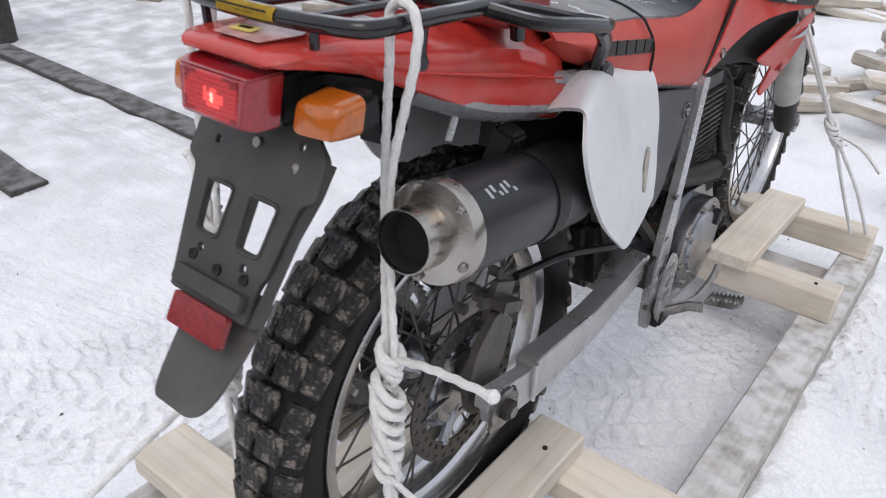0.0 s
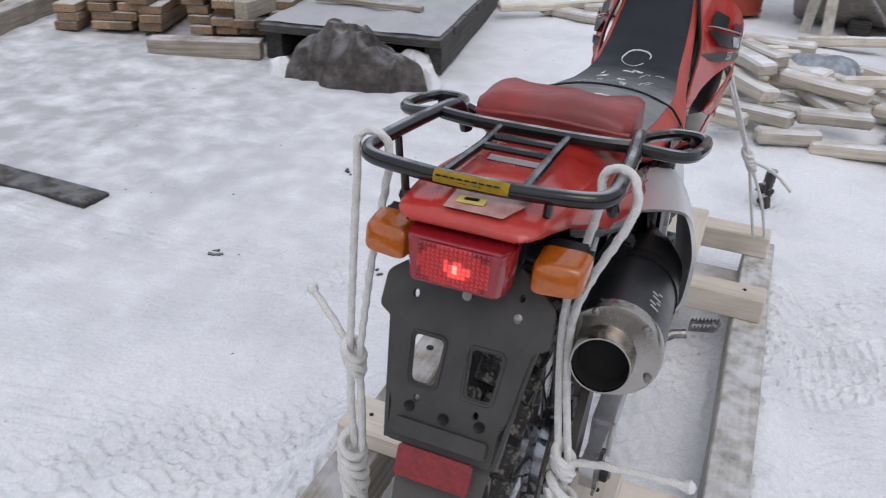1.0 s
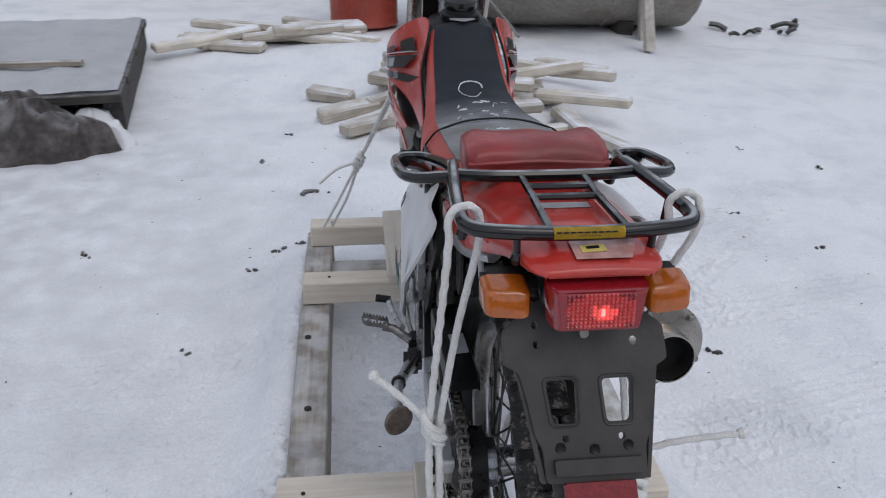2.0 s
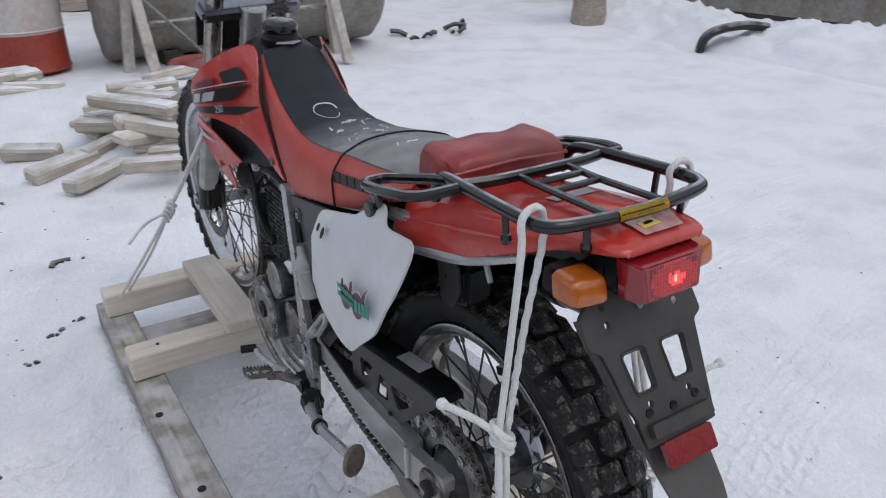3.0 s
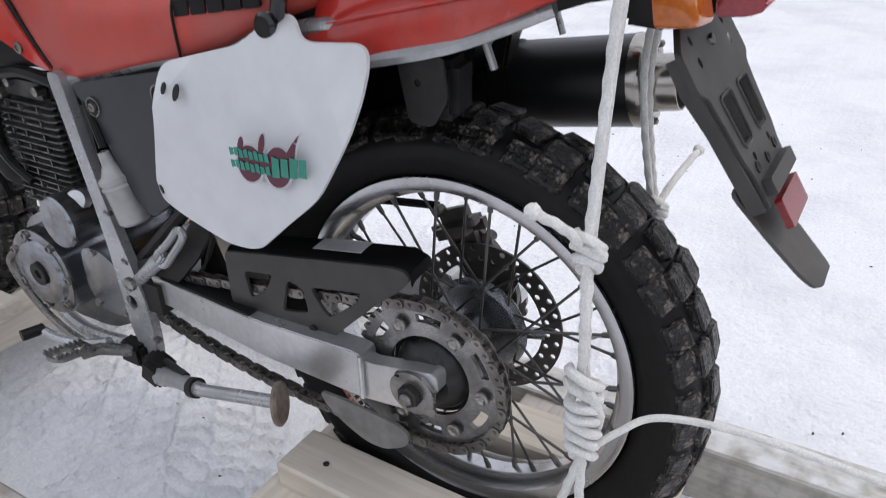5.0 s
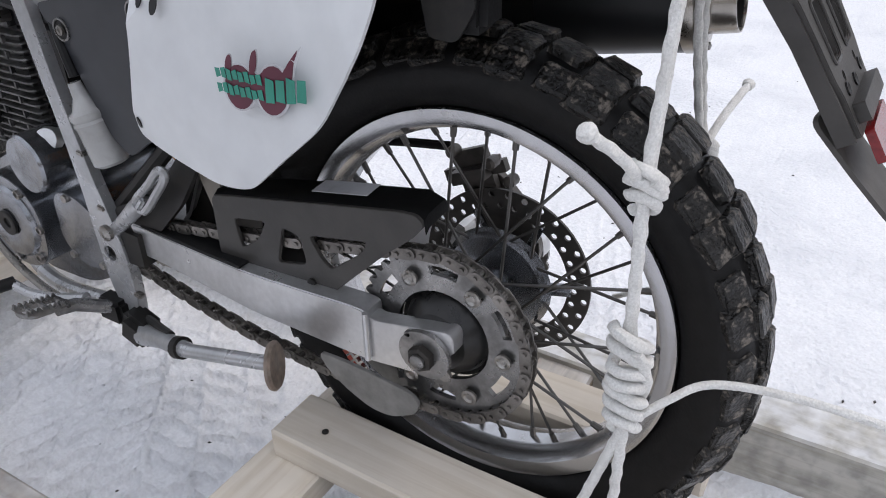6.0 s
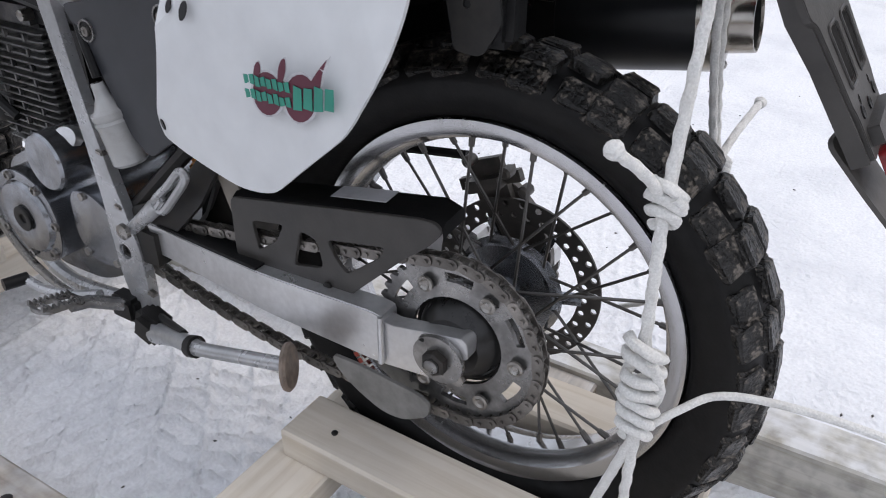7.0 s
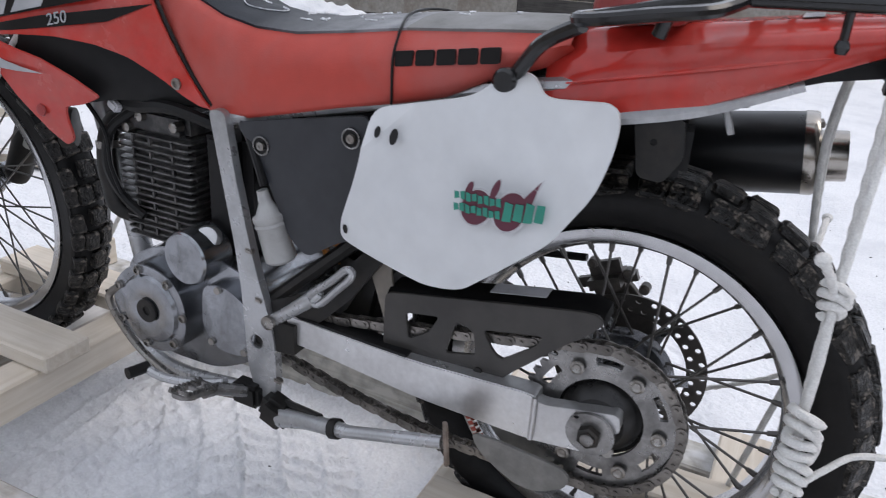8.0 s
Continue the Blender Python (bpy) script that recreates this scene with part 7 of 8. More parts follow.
def lashing(sign, top, k1, k2, split, feet, tip, tail, label, half=None, apart=0.010):
    """Doubled rope from the rack down to the skid, knotted twice."""
    f = thing("rope_lashing", (feet[0][0], feet[0][1], feet[0][2]), label, "rope", "rope lashings")
    x, y, z = top
    s = sign
    bm = B()
    k = Vector(k1)
    half = Vector(half or Vector(top).lerp(k, 0.5))
    strand(bm, [k + Vector((s * 0.006, 0, 0)), half + Vector((s * apart, -0.002, 0)), (x + s * 0.0160, y - 0.002, z - 0.03), (x + s * 0.0160, y, z + 0.002), (x + s * 0.010, y + 0.001, z + 0.0125), (x, y + 0.002, z + 0.0162),
                (x - s * 0.010, y + 0.003, z + 0.0125), (x - s * 0.0160, y + 0.004, z + 0.002), (x - s * 0.0155, y + 0.003, z - 0.03), half + Vector((-s * apart, 0.002, 0)), k + Vector((-s * 0.006, 0, 0))], 0.0042)
    part("rope_run", bm, ROPE, f, "two strands of white braided rope")
    ax_ = Vector(k1) - Vector(k2)
    part("upper_knot", knot(B(), k1, (0.0105, 0.030), ax_, 3, 0.0047, 1 + int(sign)), ROPE, f)
    bm = B()
    for o in (0.005, -0.005):
        strand(bm, [Vector(k1) + Vector((s * o, 0, 0)), Vector(k1).lerp(Vector(k2), 0.5) + Vector((s * o * 1.3, -o * 0.3, 0)), Vector(k2) + Vector((s * o, 0, 0))], 0.0046)
    part("rope_run", bm, ROPE, f)
    d = (Vector(split) - Vector(k2)).length
    part("lower_knot", knot(B(), Vector(k2).lerp(Vector(split), 0.5), (0.0135, d + 0.02), ax_, 7, 0.0052, 3 + int(sign)), ROPE, f)
    for ft in feet:
        part("rope_run", strand(B(), [split, Vector(split).lerp(Vector(ft), 0.5), ft], 0.0048), ROPE, f)
    part("loose_end", strand(B(), [k1, Vector(k1).lerp(Vector(tip), 0.4) + Vector((0, 0, 0.006)), tip], 0.0044), ROPE, f)
    part("frayed_tip", lathe(B(), [(-0.006, 0.0), (-0.004, 0.006), (0.002, 0.0075), (0.006, 0.005), (0.008, 0.0)], tip, Vector(tip) - Vector(k1), 10), ROPE, f)
    part("loose_end", strand(B(), [Vector(split), *tail], 0.0037), ROPE, f)


lashing(-1, (-0.124, -0.178, 0.952), (-0.152, -0.175, 0.682), (-0.148, -0.178, 0.545), (-0.158, -0.186, 0.462), [(-0.150, -0.115, 0.19), (-0.150, -0.185, 0.19)], (-0.219, -0.152, 0.745),
        [(-0.140, -0.215, 0.490), (-0.117, -0.245, 0.503), (-0.10, -0.31, 0.503), (-0.085, -0.40, 0.490), (-0.07, -0.50, 0.465), (-0.055, -0.62, 0.42)], "white rope lashing tied from rack to skid, chain side")
lashing(1, (0.115, -0.158, 0.952), (0.103, -0.160, 0.612), (0.103, -0.161, 0.582), (0.112, -0.178, 0.472), [(0.150, -0.13, 0.19), (0.150, -0.19, 0.19)], (0.236, -0.172, 0.645),
        [(0.15, -0.15, 0.42), (0.20, -0.06, 0.34)], "white rope lashing tied from rack to skid, muffler side", (0.083, -0.141, 0.785), 0.005)
for s in (-1, 1):
    f = thing("front_rope", (s * 0.33, 1.30, 0.2), "thin white rope stay tied from the fork to the skid", "rope", "front rope stays")
    top, kn, ft = Vector((s * 0.13, 0.98, 0.80)), Vector((s * 0.235, 1.12, 0.53)), Vector((s * 0.33, 1.40, 0.205))
    bm = B()
    strand(bm, [top, top.lerp(kn, 0.5), kn], 0.0045)
    strand(bm, [top + Vector((0.008, 0.006, 0)), top.lerp(kn, 0.5) + Vector((0.006, 0, 0)), kn], 0.004)
    part("rope_run", bm, ROPE, f)
    part("knot", knot(B(), kn, (0.009, 0.07), top - kn, 5, 0.0045, 3), ROPE, f)
    part("rope_run", strand(B(), [kn, kn.lerp(ft, 0.5) + Vector((0.01, 0.0, 0)), ft], 0.004), ROPE, f)
    part("rope_run", strand(B(), [kn, kn.lerp(ft, 0.5) - Vector((0.015, 0.02, 0)), ft - Vector((0.03, 0.03, 0))], 0.004), ROPE, f)
    part("loose_end", strand(B(), [kn, kn + Vector((s * 0.06, 0.0, -0.02)), kn + Vector((s * 0.11, -0.02, -0.055))], 0.004), ROPE, f)


# ---- round the yard ----
def offcut(seed, at, length, turn, tilt=0.0, thick=0.05, wide=0.09, mat=None):
    r = random.Random(seed)
    ob = board("timber_offcut", (length, wide, thick), pose(*at, 0 + r.uniform(-12, 12), tilt, turn), mat or SLAB_WOOD, None, seed, warp=0.008, bevel=0.012)
    return tagged(ob, "pale snow-dusted timber offcut on a heap", "timber", "heap of timber offcuts")


def wood_heap():
    r = random.Random(11)
    k = 0
    for lift, count in ((0.015, 26), (0.07, 20), (0.12, 10)):
        for _ in range(count):
            q, d = r.uniform(0, 6.28), math.sqrt(r.random())
            x, y = 0.38 + (0.50 - 1.2 * lift) * d * math.cos(q), 3.58 + (0.62 - 1.4 * lift) * d * math.sin(q)
            k += 1
            offcut(100 + k, (x, y, lift + 0.045 + r.uniform(0, 0.02)), r.uniform(0.22, 0.50), r.choice((-18, 10, -30, 30, -5, 25, -60, -45)) + r.uniform(-12, 12), r.uniform(-9, 9),
                   r.uniform(0.04, 0.065), r.uniform(0.07, 0.12))
    # the slabs along the heap's foot and crown, one by one: place, height over the snow, length, turn
    for x, y, z, l, a in ((0.51, 3.17, 0.15, 0.42, -17), (0.57, 2.95, 0.10, 0.33, 13), (0.39, 2.82, 0.04, 0.28, 20), (0.68, 2.83, 0.035, 0.39, 6), (1.00, 3.14, 0.13, 0.54, -30), (0.97, 3.46, 0.17, 0.60, -33),
                          (1.10, 3.80, 0.12, 0.47, -31), (1.03, 2.76, 0.035, 0.55, -72), (0.66, 4.70, 0.06, 0.55, 25), (0.88, 2.90, 0.07, 0.42, -88), (0.23, 2.92, 0.08, 0.35, -15), (0.20, 3.48, 0.17, 0.34, -52),
                          (0.17, 3.13, 0.13, 0.37, -49), (0.28, 4.02, 0.12, 0.40, -4), (0.10, 3.36, 0.20, 0.60, -60), (0.06, 2.80, 0.11, 0.30, -17), (-0.05, 3.55, 0.08, 0.24, -19), (-0.29, 3.29, 0.035, 0.36, 26),
                          (-0.16, 3.02, 0.035, 0.40, 40), (0.80, 3.30, 0.20, 0.5, 20), (-0.40, 3.60, 0.035, 0.3, -30)):
        k += 1
        offcut(100 + k, (x, y, ground_z(x, y) + z), l, a, r.uniform(-3, 3), r.uniform(0.055, 0.075), r.uniform(0.085, 0.115))
    for _ in range(16):
        k += 1
        x, y = r.uniform(-1.35, -0.35), r.uniform(4.75, 5.5)
        offcut(100 + k, (x, y, ground_z(x, y) + 0.04 + 0.05 * (k % 2)), r.uniform(0.4, 0.9), r.uniform(-40, 40), r.uniform(-4, 4), 0.06, 0.1)


def crumpled(name, at, size, mat, label, category, seed, folds=3.0, n=44):
    """A sheet thrown over something low: deep folds and a ragged hem."""
    bm = B()
    o = Vector((seed * 3.1, 0, 0))
    vs = []
    for j in range(n):
        row = []
        for i in range(n):
            u, v = 2 * i / (n - 1) - 1, 2 * j / (n - 1) - 1
            q = math.atan2(v, u)
            rim = 0.86 + 0.16 * noise.noise(Vector((math.cos(q) * 1.6, math.sin(q) * 1.6, seed)))
            e = max(abs(u), abs(v))
            d = math.hypot(u, v) or 1e-6
            x, y = u / d * e * rim * size[0], v / d * e * rim * size[1]
            w = Vector((x * folds, y * folds, 0)) + o
            z = (1 - e ** 2.6) * size[2] * (0.72 + 0.75 * noise.noise(w * 0.55)) + (0.24 * size[2] * noise.noise(w * 1.5 + o) + 0.34 * size[2] * (0.4 - abs(noise.noise(w * 2.6)))) * (1 - e ** 4) + 0.012
            row.append(bm.verts.new((at[0] + x + 0.05 * noise.noise(w * 2), at[1] + y + 0.05 * noise.noise(w * 2 + o), at[2] + z - 0.04 * e ** 6)))
        vs.append(row)
    for A, C in zip(vs, vs[1:]):
        for i in range(n - 1):
            bm.faces.new((A[i], A[i + 1], C[i + 1], C[i]))
    bmesh.ops.solidify(bm, geom=bm.faces[:], thickness=0.006)
    return tagged(finish(name, bm, mat), label, category)


def platform():
    f = thing("timber_platform", (-1.93, 4.5, 0), "low dark timber platform under a layer of snow", "platform")
    for x in (-2.41, -1.93, -1.445):
        board("bearer", (1.95, 0.10, 0.17), pose(x, 4.58, 0.065, 0, 0, 90), DARK_WOOD, f, 31)
    for k in range(6):
        board("plank", (1.08, 0.335, 0.045), pose(-1.925 + 0.006 * (k % 2), 3.7 + 0.345 * k, 0.173), DARK_WOOD, f, 40 + k)
    bm = B()
    n = 22
    V = [[bm.verts.new((-2.45 + 1.05 * i / n, 3.57 + 2.0 * j / n, 0.1975 + (0.040 + 0.03 * noise.noise(Vector((i * 0.3, j * 0.3, 3)))) * min(1, 0.25 + 1.2 * min(i, n - i, j, n - j) / 3))) for i in range(n + 1)] for j in range(n + 1)]
    for j in range(n):
        for i in range(n):
            bm.faces.new((V[j][i], V[j][i + 1], V[j + 1][i + 1], V[j + 1][i]))
    bmesh.ops.solidify(bm, geom=bm.faces[:], thickness=0.012)
    part("snow_layer", bm, FRESH, f, "smooth fallen snow")
    board("lath", (0.70, 0.05, 0.03), pose(-1.95, 4.0, 0.262, 0, 0, -6), OLD_WOOD, f, 52)
    board("side_beam", (1.5, 0.09, 0.10), pose(-2.50, 4.35, 0.24, 0, 0, 82), OLD_WOOD, f, 53, "grey beam lying along the edge")
    corner = Vector((-1.385, 3.535, 0))
    f.matrix_basis = Matrix.Translation(Vector((-1.43, 3.05, 0))) @ Matrix.Rotation(radians(10), 4, "Z") @ Matrix.Translation(-corner) @ f.matrix_basis


def timber_stack(x, y, count, seed, turn, length=1.1, wide=0.14, thick=0.05, rows=5, mat=None):
    r = random.Random(seed)
    f = thing("timber_stack", (x, y, 0), "stack of short brown sawn timber dusted with snow", "timber stack", "timber stacks")
    c, s = math.cos(radians(turn)), math.sin(radians(turn))
    for j in range(rows):
        for i in range(count):
            o = (i - (count - 1) / 2) * (wide + 0.012)
            board("board", (length * r.uniform(0.85, 1.05), wide, thick), pose(x - s * o + r.uniform(-0.04, 0.04), y + c * o, 0.03 + thick * (j + 0.5) + 0.006 * j, 0, 0, turn + r.uniform(-2, 2)), mat or STACK_WOOD, f, seed + 17 * j + i, warp=0.005)


def barrel():
    f = thing("oil_drum", (-0.17, 5.85, 0), "steel drum with a white upper and red lower half", "drum")
    prof = [(0, 0.0), (0, 0.285), (0.015, 0.295), (0.03, 0.286), (0.12, 0.286), (0.2, 0.286)]
    part("lower_half", lathe(B(), prof + [(0.28, 0.286), (0.28, 0.0)], (-0.17, 5.85, 0.02), (0, 0, 1), 40), BARREL_RED, f, "red painted lower half")
    part("upper_half", lathe(B(), [(0.2805, 0.0), (0.2805, 0.287), (0.29, 0.287), (0.30, 0.295), (0.31, 0.287), (0.58, 0.287), (0.59, 0.295), (0.6, 0.287), (0.86, 0.287), (0.88, 0.294), (0.88, 0.275), (0.865, 0.27), (0.865, 0.0)], (-0.17, 5.85, 0.02), (0, 0, 1), 40), BARREL_WHITE, f, "dirty white upper half")


def old_tank():
    f = thing("storage_tank", (1.3, 5.4, 0), "old grey rusted steel tank lying behind a painted trestle", "tank")
    bm = B()
    lathe(bm, [(0, 0.0), (0, 0.5), (0.02, 0.56), (0.05, 0.58), (0.7, 0.58), (0.71, 0.59), (0.73, 0.59), (0.74, 0.58), (1.5, 0.58), (1.51, 0.59), (1.53, 0.59), (1.54, 0.58), (2.2, 0.58), (2.24, 0.55), (2.25, 0.0)], (0.25, 5.45, 0.60), (1, -0.08, 0), 40)
    part("shell", grow(bm, 0.01), TANK_GREY, f, "rust-stained steel shell")
    for x in (0.7, 1.9):
        part("cradle", block(B(), (x, 5.38, 0.03), (0.14, 0.8, 0.16), bevel=0.01), DARK_WOOD, f)
    f.location += Vector((0.1, 0.42, 0))
    return f


def trestle():
    f = thing("trestle", (1.2, 4.6, 0), "peeling white painted wooden trestle", "trestle")
    for k, (x0, y0, x1, y1) in enumerate(((0.50, 4.72, 0.42, 4.95), (0.36, 4.98, 0.46, 4.86), (1.92, 4.47, 1.80, 4.75), (2.02, 4.9, 1.84, 4.8))):
        part("leg", tube(B(), [(x0, y0, 0.0), (x1, y1, 1.15)], [0.05, 0.042], 4), PALE_PAINT, f)
    for z in (0.36, 0.62, 1.12):
        part("rail", tube(B(), [(0.46, 4.86, z), (1.86, 4.70, z + 0.05)], 0.022 if z < 1 else 0.05, 6), PALE_PAINT if z > 1 else STEEL, f)
    part("brace", tube(B(), [(0.5, 4.8, 0.55), (0.95, 4.74, 0.05)], 0.014, 6), STEEL, f)
    f.location += Vector((0.08, 0.34, 0))
    return f


def lying_board(at, length, turn, wide=0.11, label="long black weathered board lying on the snow"):
    ob = board("old_plank", (length, wide, 0.03), pose(at[0], at[1], ground_z(at[0], at[1]) + 0.016, 0, 0, turn), DARK_WOOD, None, int(length * 100), warp=0.006)
    return tagged(ob, label, "plank")


def scrap(name, at, size, turn, label, seed, parts=6):
    """Bent dark pieces lying in the snow, each one a part."""
    r = random.Random(seed)
    f = None
    rot = Matrix.Rotation(radians(turn), 3, "Z")
    for _ in range(parts):
        bm = B()
        p = Vector((r.uniform(-1, 1) * size[0], r.uniform(-1, 1) * size[1], 0))
        d = Vector((r.uniform(-1, 1) * size[0], r.uniform(-0.4, 0.4) * size[1], r.uniform(0, size[2])))
        tube(bm, curve([p - d * 0.5, p + Vector((0, 0, size[2] * r.random() * 0.5)), p + d * 0.5], 4), size[2] * r.uniform(0.1, 0.25) + 0.004, 6, flat=r.uniform(0.4, 1))
        low = min(v.co.z for v in bm.verts)
        for v in bm.verts:
            v.co = rot @ v.co
        c = sum((v.co for v in bm.verts), Vector()) / len(bm.verts)
        drop = ground_z(at[0] + c.x, at[1] + c.y) - low - 0.006
        for v in bm.verts:
            v.co += Vector((at[0], at[1], drop))
        if f is None:
            f = tagged(finish(name, bm, SCRAP), label, "scrap")
        else:
            part("scrap_piece", bm, SCRAP, f)
    return f


def stump():
    bm = B()
    pts = [(4.68, 5.0, -0.03), (4.69, 5.01, 0.3), (4.67, 5.03, 0.8), (4.69, 5.05, 1.4)]
    tube(bm, curve(pts, 5), [0.19, 0.18, 0.17, 0.165, 0.16, 0.16, 0.158, 0.157, 0.156, 0.155, 0.155, 0.154, 0.153, 0.152, 0.15, 0.15], 14)
    return tagged(finish("gate_post", grow(bm, 0.02), OLD_WOOD), "thick grey weathered log post in the snow", "post")


def snow_bank():
    """Clods of snow that a plough pushed up before the fence."""
    n, m = 120, 60
    bm = B()
    rows = []
    for j in range(n + 1):
        row = []
        for i in range(m + 1):
            x, y = 4.70 + 1.5 * i / m, 0.6 + 5.2 * j / n
            e = max(0, math.sin(math.pi * (i / m) ** 0.8)) ** 0.9 * min(1, 2.2 * max(0, math.sin(math.pi * j / n))) ** 0.8
            p = Vector((x, y, 0))
            lump = 0.75 + 0.35 * noise.noise(p * 1.6) + 0.3 * abs(noise.noise(p * 5)) + 0.16 * noise.noise(p * 13)
            row.append(bm.verts.new((x, y, ground_z(x, y) - 0.03 + 0.25 * e * lump)))
        rows.append(row)
    for A, C in zip(rows, rows[1:]):
        for i in range(m):
            bm.faces.new((A[i], A[i + 1], C[i + 1], C[i]))
    return tagged(finish("snow_bank", bm, SNOW, angle=50), "lumpy ploughed bank of clean snow before a fence", "snow bank", kind="structure")


def far_fence():
    f = thing("board_fence", (6.6, 3.4, 0), "dark weathered board fence beyond the snow bank", "fence")
    a, b = Vector((5.2, 9.6, 0)), Vector((7.8, -2.0, 0))
    d = (b - a).normalized()
    out = Vector((d.y, -d.x, 0))
    turn = math.degrees(math.atan2(d.y, d.x))
    L = (b - a).length
    for k in range(5):
        p = a + d * (L * k / 4) - out * 0.08
        part("post", block(B(), (p.x, p.y, 0.75), (0.12, 0.12, 1.6), (0, 0, turn), 0.01), DARK_WOOD, f)
    for j in range(9):
        p = (a + b) / 2
        board("board", (L, 0.025, 0.165), pose(p.x, p.y, 0.1 + 0.175 * j, 0, 0, turn), DARK_WOOD, f, 70 + j, warp=0.004)
    for k in range(6):
        p = a + d * (3.7 + 0.6 * k) + out * (0.026 + 0.004 * (k % 2))
        board("sheet", (0.62, 0.012, 1.5), pose(p.x, p.y, 0.82, 0, 0, turn), TANK_GREY, f, 90 + k, "rust-stained khaki steel sheet")
    for k in range(4):
        p = a + d * (8.7 + 0.6 * k) + out * (0.026 + 0.004 * (k % 2))
        board("sheet", (0.62, 0.012, 1.5), pose(p.x, p.y, 0.82, 0, 0, turn), TANK_GREY, f, 98 + k, "rust-stained khaki steel sheet")
    p = a + d * 9.2 + out * 0.11
    board("sill_beam", (4.8, 0.12, 0.11), pose(p.x, p.y, 0.07, 0, 0, turn), OLD_WOOD, f, 97, "grey sill beam along the foot")
    return f


def shed():
    f = thing("storage_shed", (-0.6, 9.0, 0), "low grey plank shed at the back of the yard", "shed")
    for k in range(24):
        part("plank", block(B(), (-4.2 + 0.30 * k, 9.0 + 0.012 * (k % 3), 1.1), (0.285, 0.03, 2.2), bevel=0.004), OLD_WOOD, f)
    part("back_wall", block(B(), (-0.6, 9.08, 1.1), (7.3, 0.06, 2.2)), DARK_WOOD, f)
    part("roof", block(B(), (-0.6, 9.6, 2.3), (7.6, 1.6, 0.08), (6, 0, 0), 0.01), DARK_WOOD, f)


wood_heap()
tarp = crumpled("tarpaulin", (-1.87, 2.83, 0.0), (0.52, 0.27, 0.27), TARP, "crumpled dark tarpaulin dusted with snow over a heap", "tarpaulin", 5, folds=4.6, n=80)
for k, (x, y, z, sx, sy) in enumerate(((-1.47, 2.93, 0.02, 0.11, 0.08), (-1.60, 3.06, 0.06, 0.12, 0.08), (-2.24, 2.70, 0.015, 0.09, 0.06))):
    snow_pad = lathe(B(), [(-0.10, 0.0), (-0.10, 1.1), (-0.03, 0.95), (0.03, 0.7), (0.055, 0.4), (0.065, 0.0)], (0, 0, 0), (0, 0, 1), 20)
    for v in snow_pad.verts:
        v.co = Vector((x + v.co.x * sx * (1 + 0.6 * noise.noise(v.co * 2.3 + Vector((k, 0, 0)))), y + v.co.y * sy * (1 + 0.6 * noise.noise(v.co * 3)), z + v.co.z * (1 + 0.5 * noise.noise(v.co * 2.7 + Vector((0, k, 0))))))
    part("snow_patch", snow_pad, FRESH, tarp, "snow drifted against the hem")
crumpled("plastic_film", (0.50, 3.62, 0.21), (0.2, 0.15, 0.06), FILM, "crumpled bluish plastic film on a timber heap", "plastic film", 9, n=24)
platform()
timber_stack(-3.12, 3.56, 3, 201, 112, rows=9)
timber_stack(-2.83, 3.70, 2, 251, 108, rows=10, wide=0.12)
timber_stack(-3.78, 3.30, 4, 301, 112, rows=4)
tagged(board("sleeper", (0.65, 0.12, 0.10), pose(-2.80, 2.76, ground_z(-2.80, 2.76) + 0.045, 0, 0, 24), OLD_WOOD, None, 61), "grey squared timber lying before the stacks", "timber")
for k, (x, y, l, a) in enumerate(((-4.25, 2.72, 1.3, 112), (-4.50, 2.62, 1.3, 108), (-5.0, 2.5, 1.6, 100))):
    tagged(board("beam", (l, 0.16, 0.14), pose(x, y, ground_z(x, y) + 0.06, 0, 0, a), OLD_WOOD, None, 63 + k, warp=0.006), "long grey beam with snow on top", "timber", "long beams")
barrel()
old_tank()
trestle()
lying_board((-2.79, 1.02), 1.80, -1, 0.12)
lying_board((-2.42, 0.33), 1.1, -2, 0.12)
post = tube(B(), [(-3.86, 1.12, -0.03), (-3.86, 1.12, 0.5), (-3.87, 1.13, 1.2)], [0.10, 0.095, 0.09], 12)
tagged(finish("yard_post", grow(post, 0.012), DARK_WOOD), "thick black post standing in the snow beside a plank", "post")
stump()
snow_bank()
far_fence()
shed()
belt = tube(B(), curve([(4.68, 3.61, -0.04), (4.71, 3.59, 0.10), (4.81, 3.53, 0.17), (4.99, 3.43, 0.20), (5.15, 3.35, 0.18)], 6), 0.085, 10, flat=0.45)
tagged(finish("rubber_belt", belt, SCRAP), "black rubber belt bent up out of a snow bank", "rubber belt")
scrap("scrap_metal", (3.2, 5.5), (0.35, 0.1, 0.09), -20, "dark scrap metal lying in the snow", 4, 8)
scrap("rubber_scrap", (0.347, 2.19), (0.035, 0.05, 0.12), 20, "black scrap lying in a hollow in the snow", 7, 4)
scrap("twig", (-0.40, 2.2), (0.09, 0.02, 0.02), 5, "dark strip of bark on the snow", 8, 4)
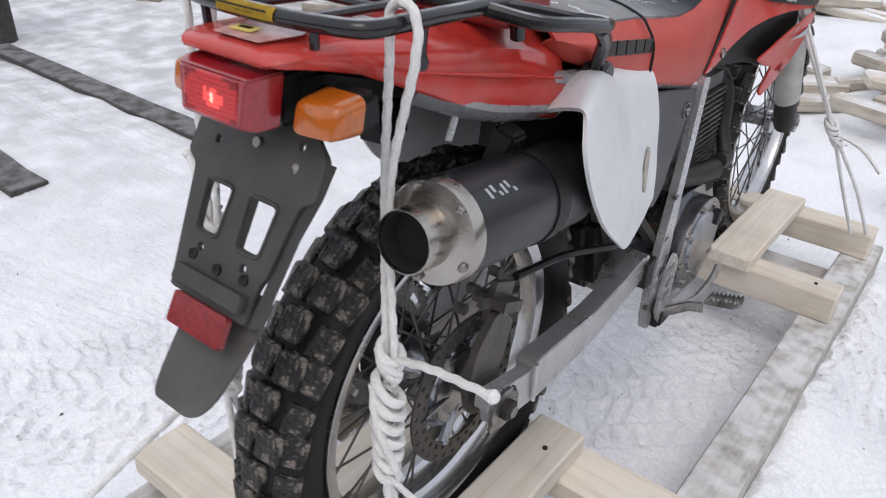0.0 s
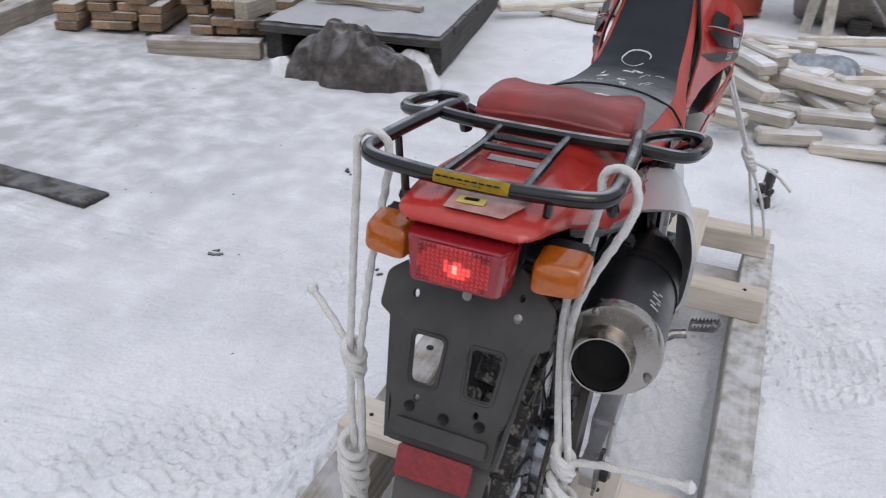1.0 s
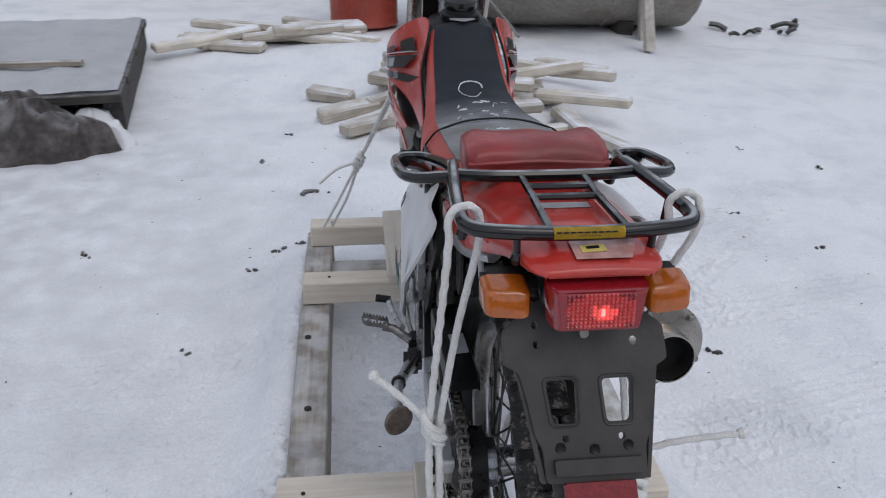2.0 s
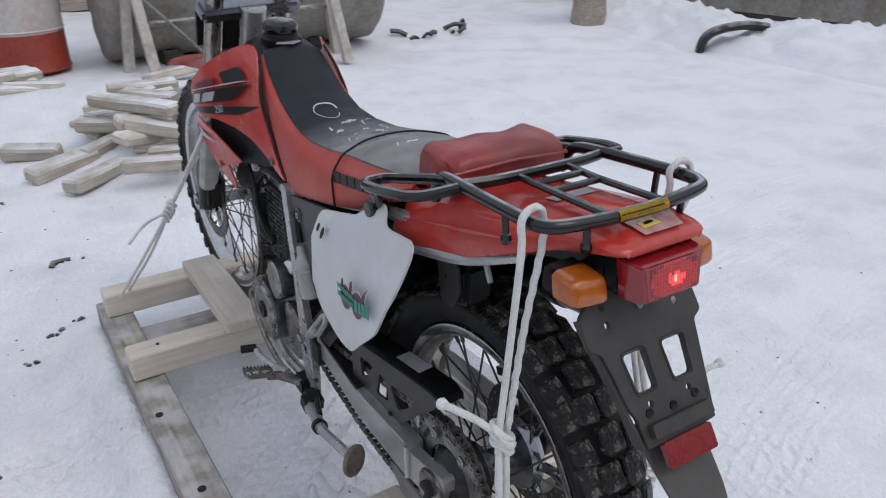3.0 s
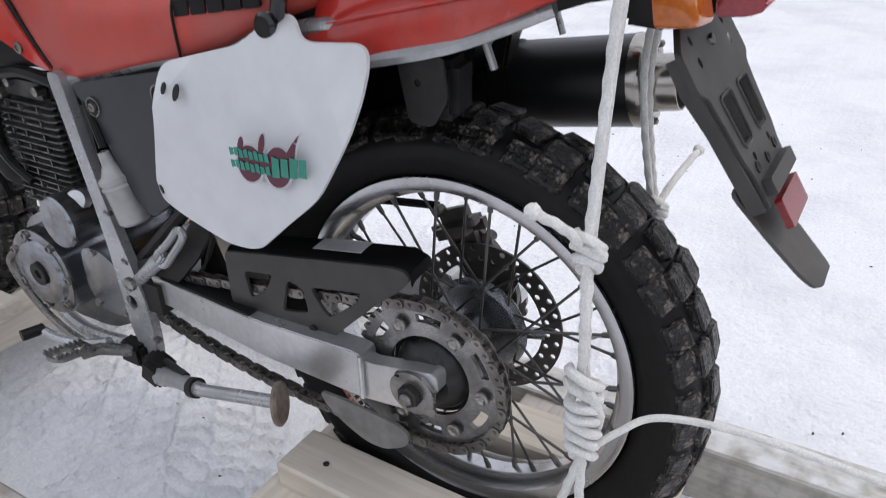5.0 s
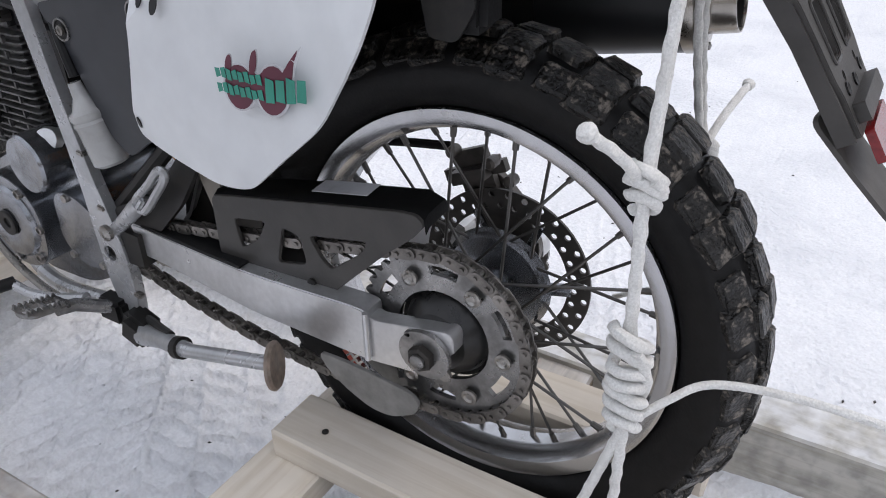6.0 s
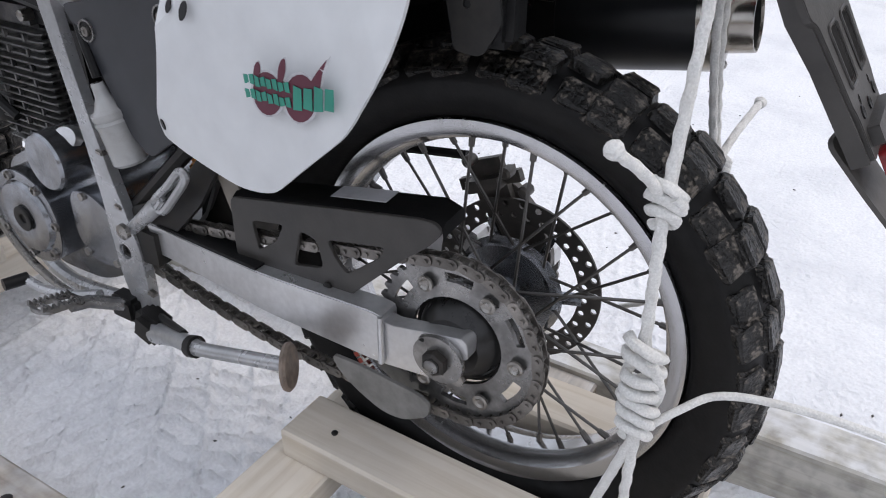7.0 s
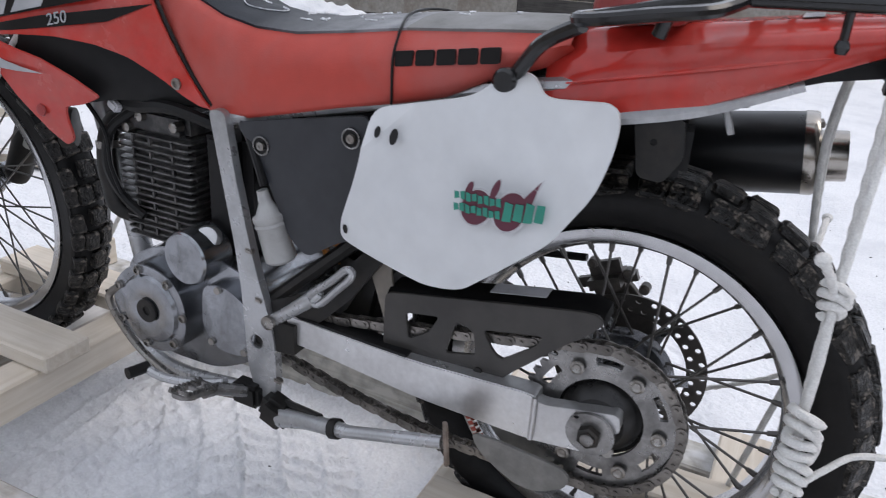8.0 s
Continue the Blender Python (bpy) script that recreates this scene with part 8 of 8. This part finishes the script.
for k, (x, y) in enumerate(((-0.54, 1.64), (-0.462, 1.70), (-0.72, 2.6), (-1.216, 1.665), (-0.62, 1.52), (-0.6, 3.0), (1.35, 1.9), (1.5, 1.55), (0.726, 0.967), (0.80, 0.90), (-1.3, 0.9), (-0.75, 1.05), (1.72, 2.68), (2.0, 2.4))):
    scrap("bark_chip", (x, y), (0.025, 0.02, 0.012), 37 * k, "small dark bark chip on the snow", 20 + k, 3)


def flecks():
    """Bark crumbs and dirt strewn over the snow."""
    r = random.Random(77)
    bm = B()
    for _ in range(260):
        x, y = r.uniform(-2.6, 2.4), r.uniform(-0.6, 4.2)
        z = ground_z(x, y) + 0.001
        s, q = r.uniform(0.001, 0.004), r.uniform(0, 6.28)
        c = [(x + s * k * math.cos(q + a), y + s * k * math.sin(q + a), z + h) for a, k, h in ((0, 1.6, 0), (1.6, 0.7, 0), (3.1, 1.3, 0), (4.7, 0.6, 0))]
        loft(bm, [c, [(0.5 * (a + x), 0.5 * (b + y), z + s * 0.7) for a, b, _ in c]])
    ob = finish("bark_crumbs", bm, DARK_WOOD, smooth=False)
    tagged(ob, "dark bark crumbs strewn over the snow", "debris", kind="stuff")


flecks()


def yard_wall(name, a, b, height):
    """A plain plank wall that closes the yard."""
    a, b = Vector(a), Vector(b)
    d = (b - a).normalized()
    n = max(2, int((b - a).length / 0.5))
    w = (b - a).length / n
    bm = B()
    for k in range(n):
        p = a + d * (w * (k + 0.5))
        block(bm, (p.x, p.y, height / 2 + 0.05 * (k % 3)), (w * 0.985, 0.1 + 0.02 * (k % 2), height), (0, 0, math.degrees(math.atan2(d.y, d.x))))
    tagged(finish(name, bm, OLD_WOOD, smooth=False), "plain grey plank wall closing the yard", "wall", kind="structure")


yard_wall("wall_west", (-9.5, -8, 0), (-9.5, 11, 0), 2.2)
yard_wall("wall_south", (-9.5, -8, 0), (10, -8, 0), 2.2)
yard_wall("wall_east", (10, -8, 0), (10, 11, 0), 2.2)
yard_wall("wall_north", (-9.5, 11, 0), (10, 11, 0), 2.2)
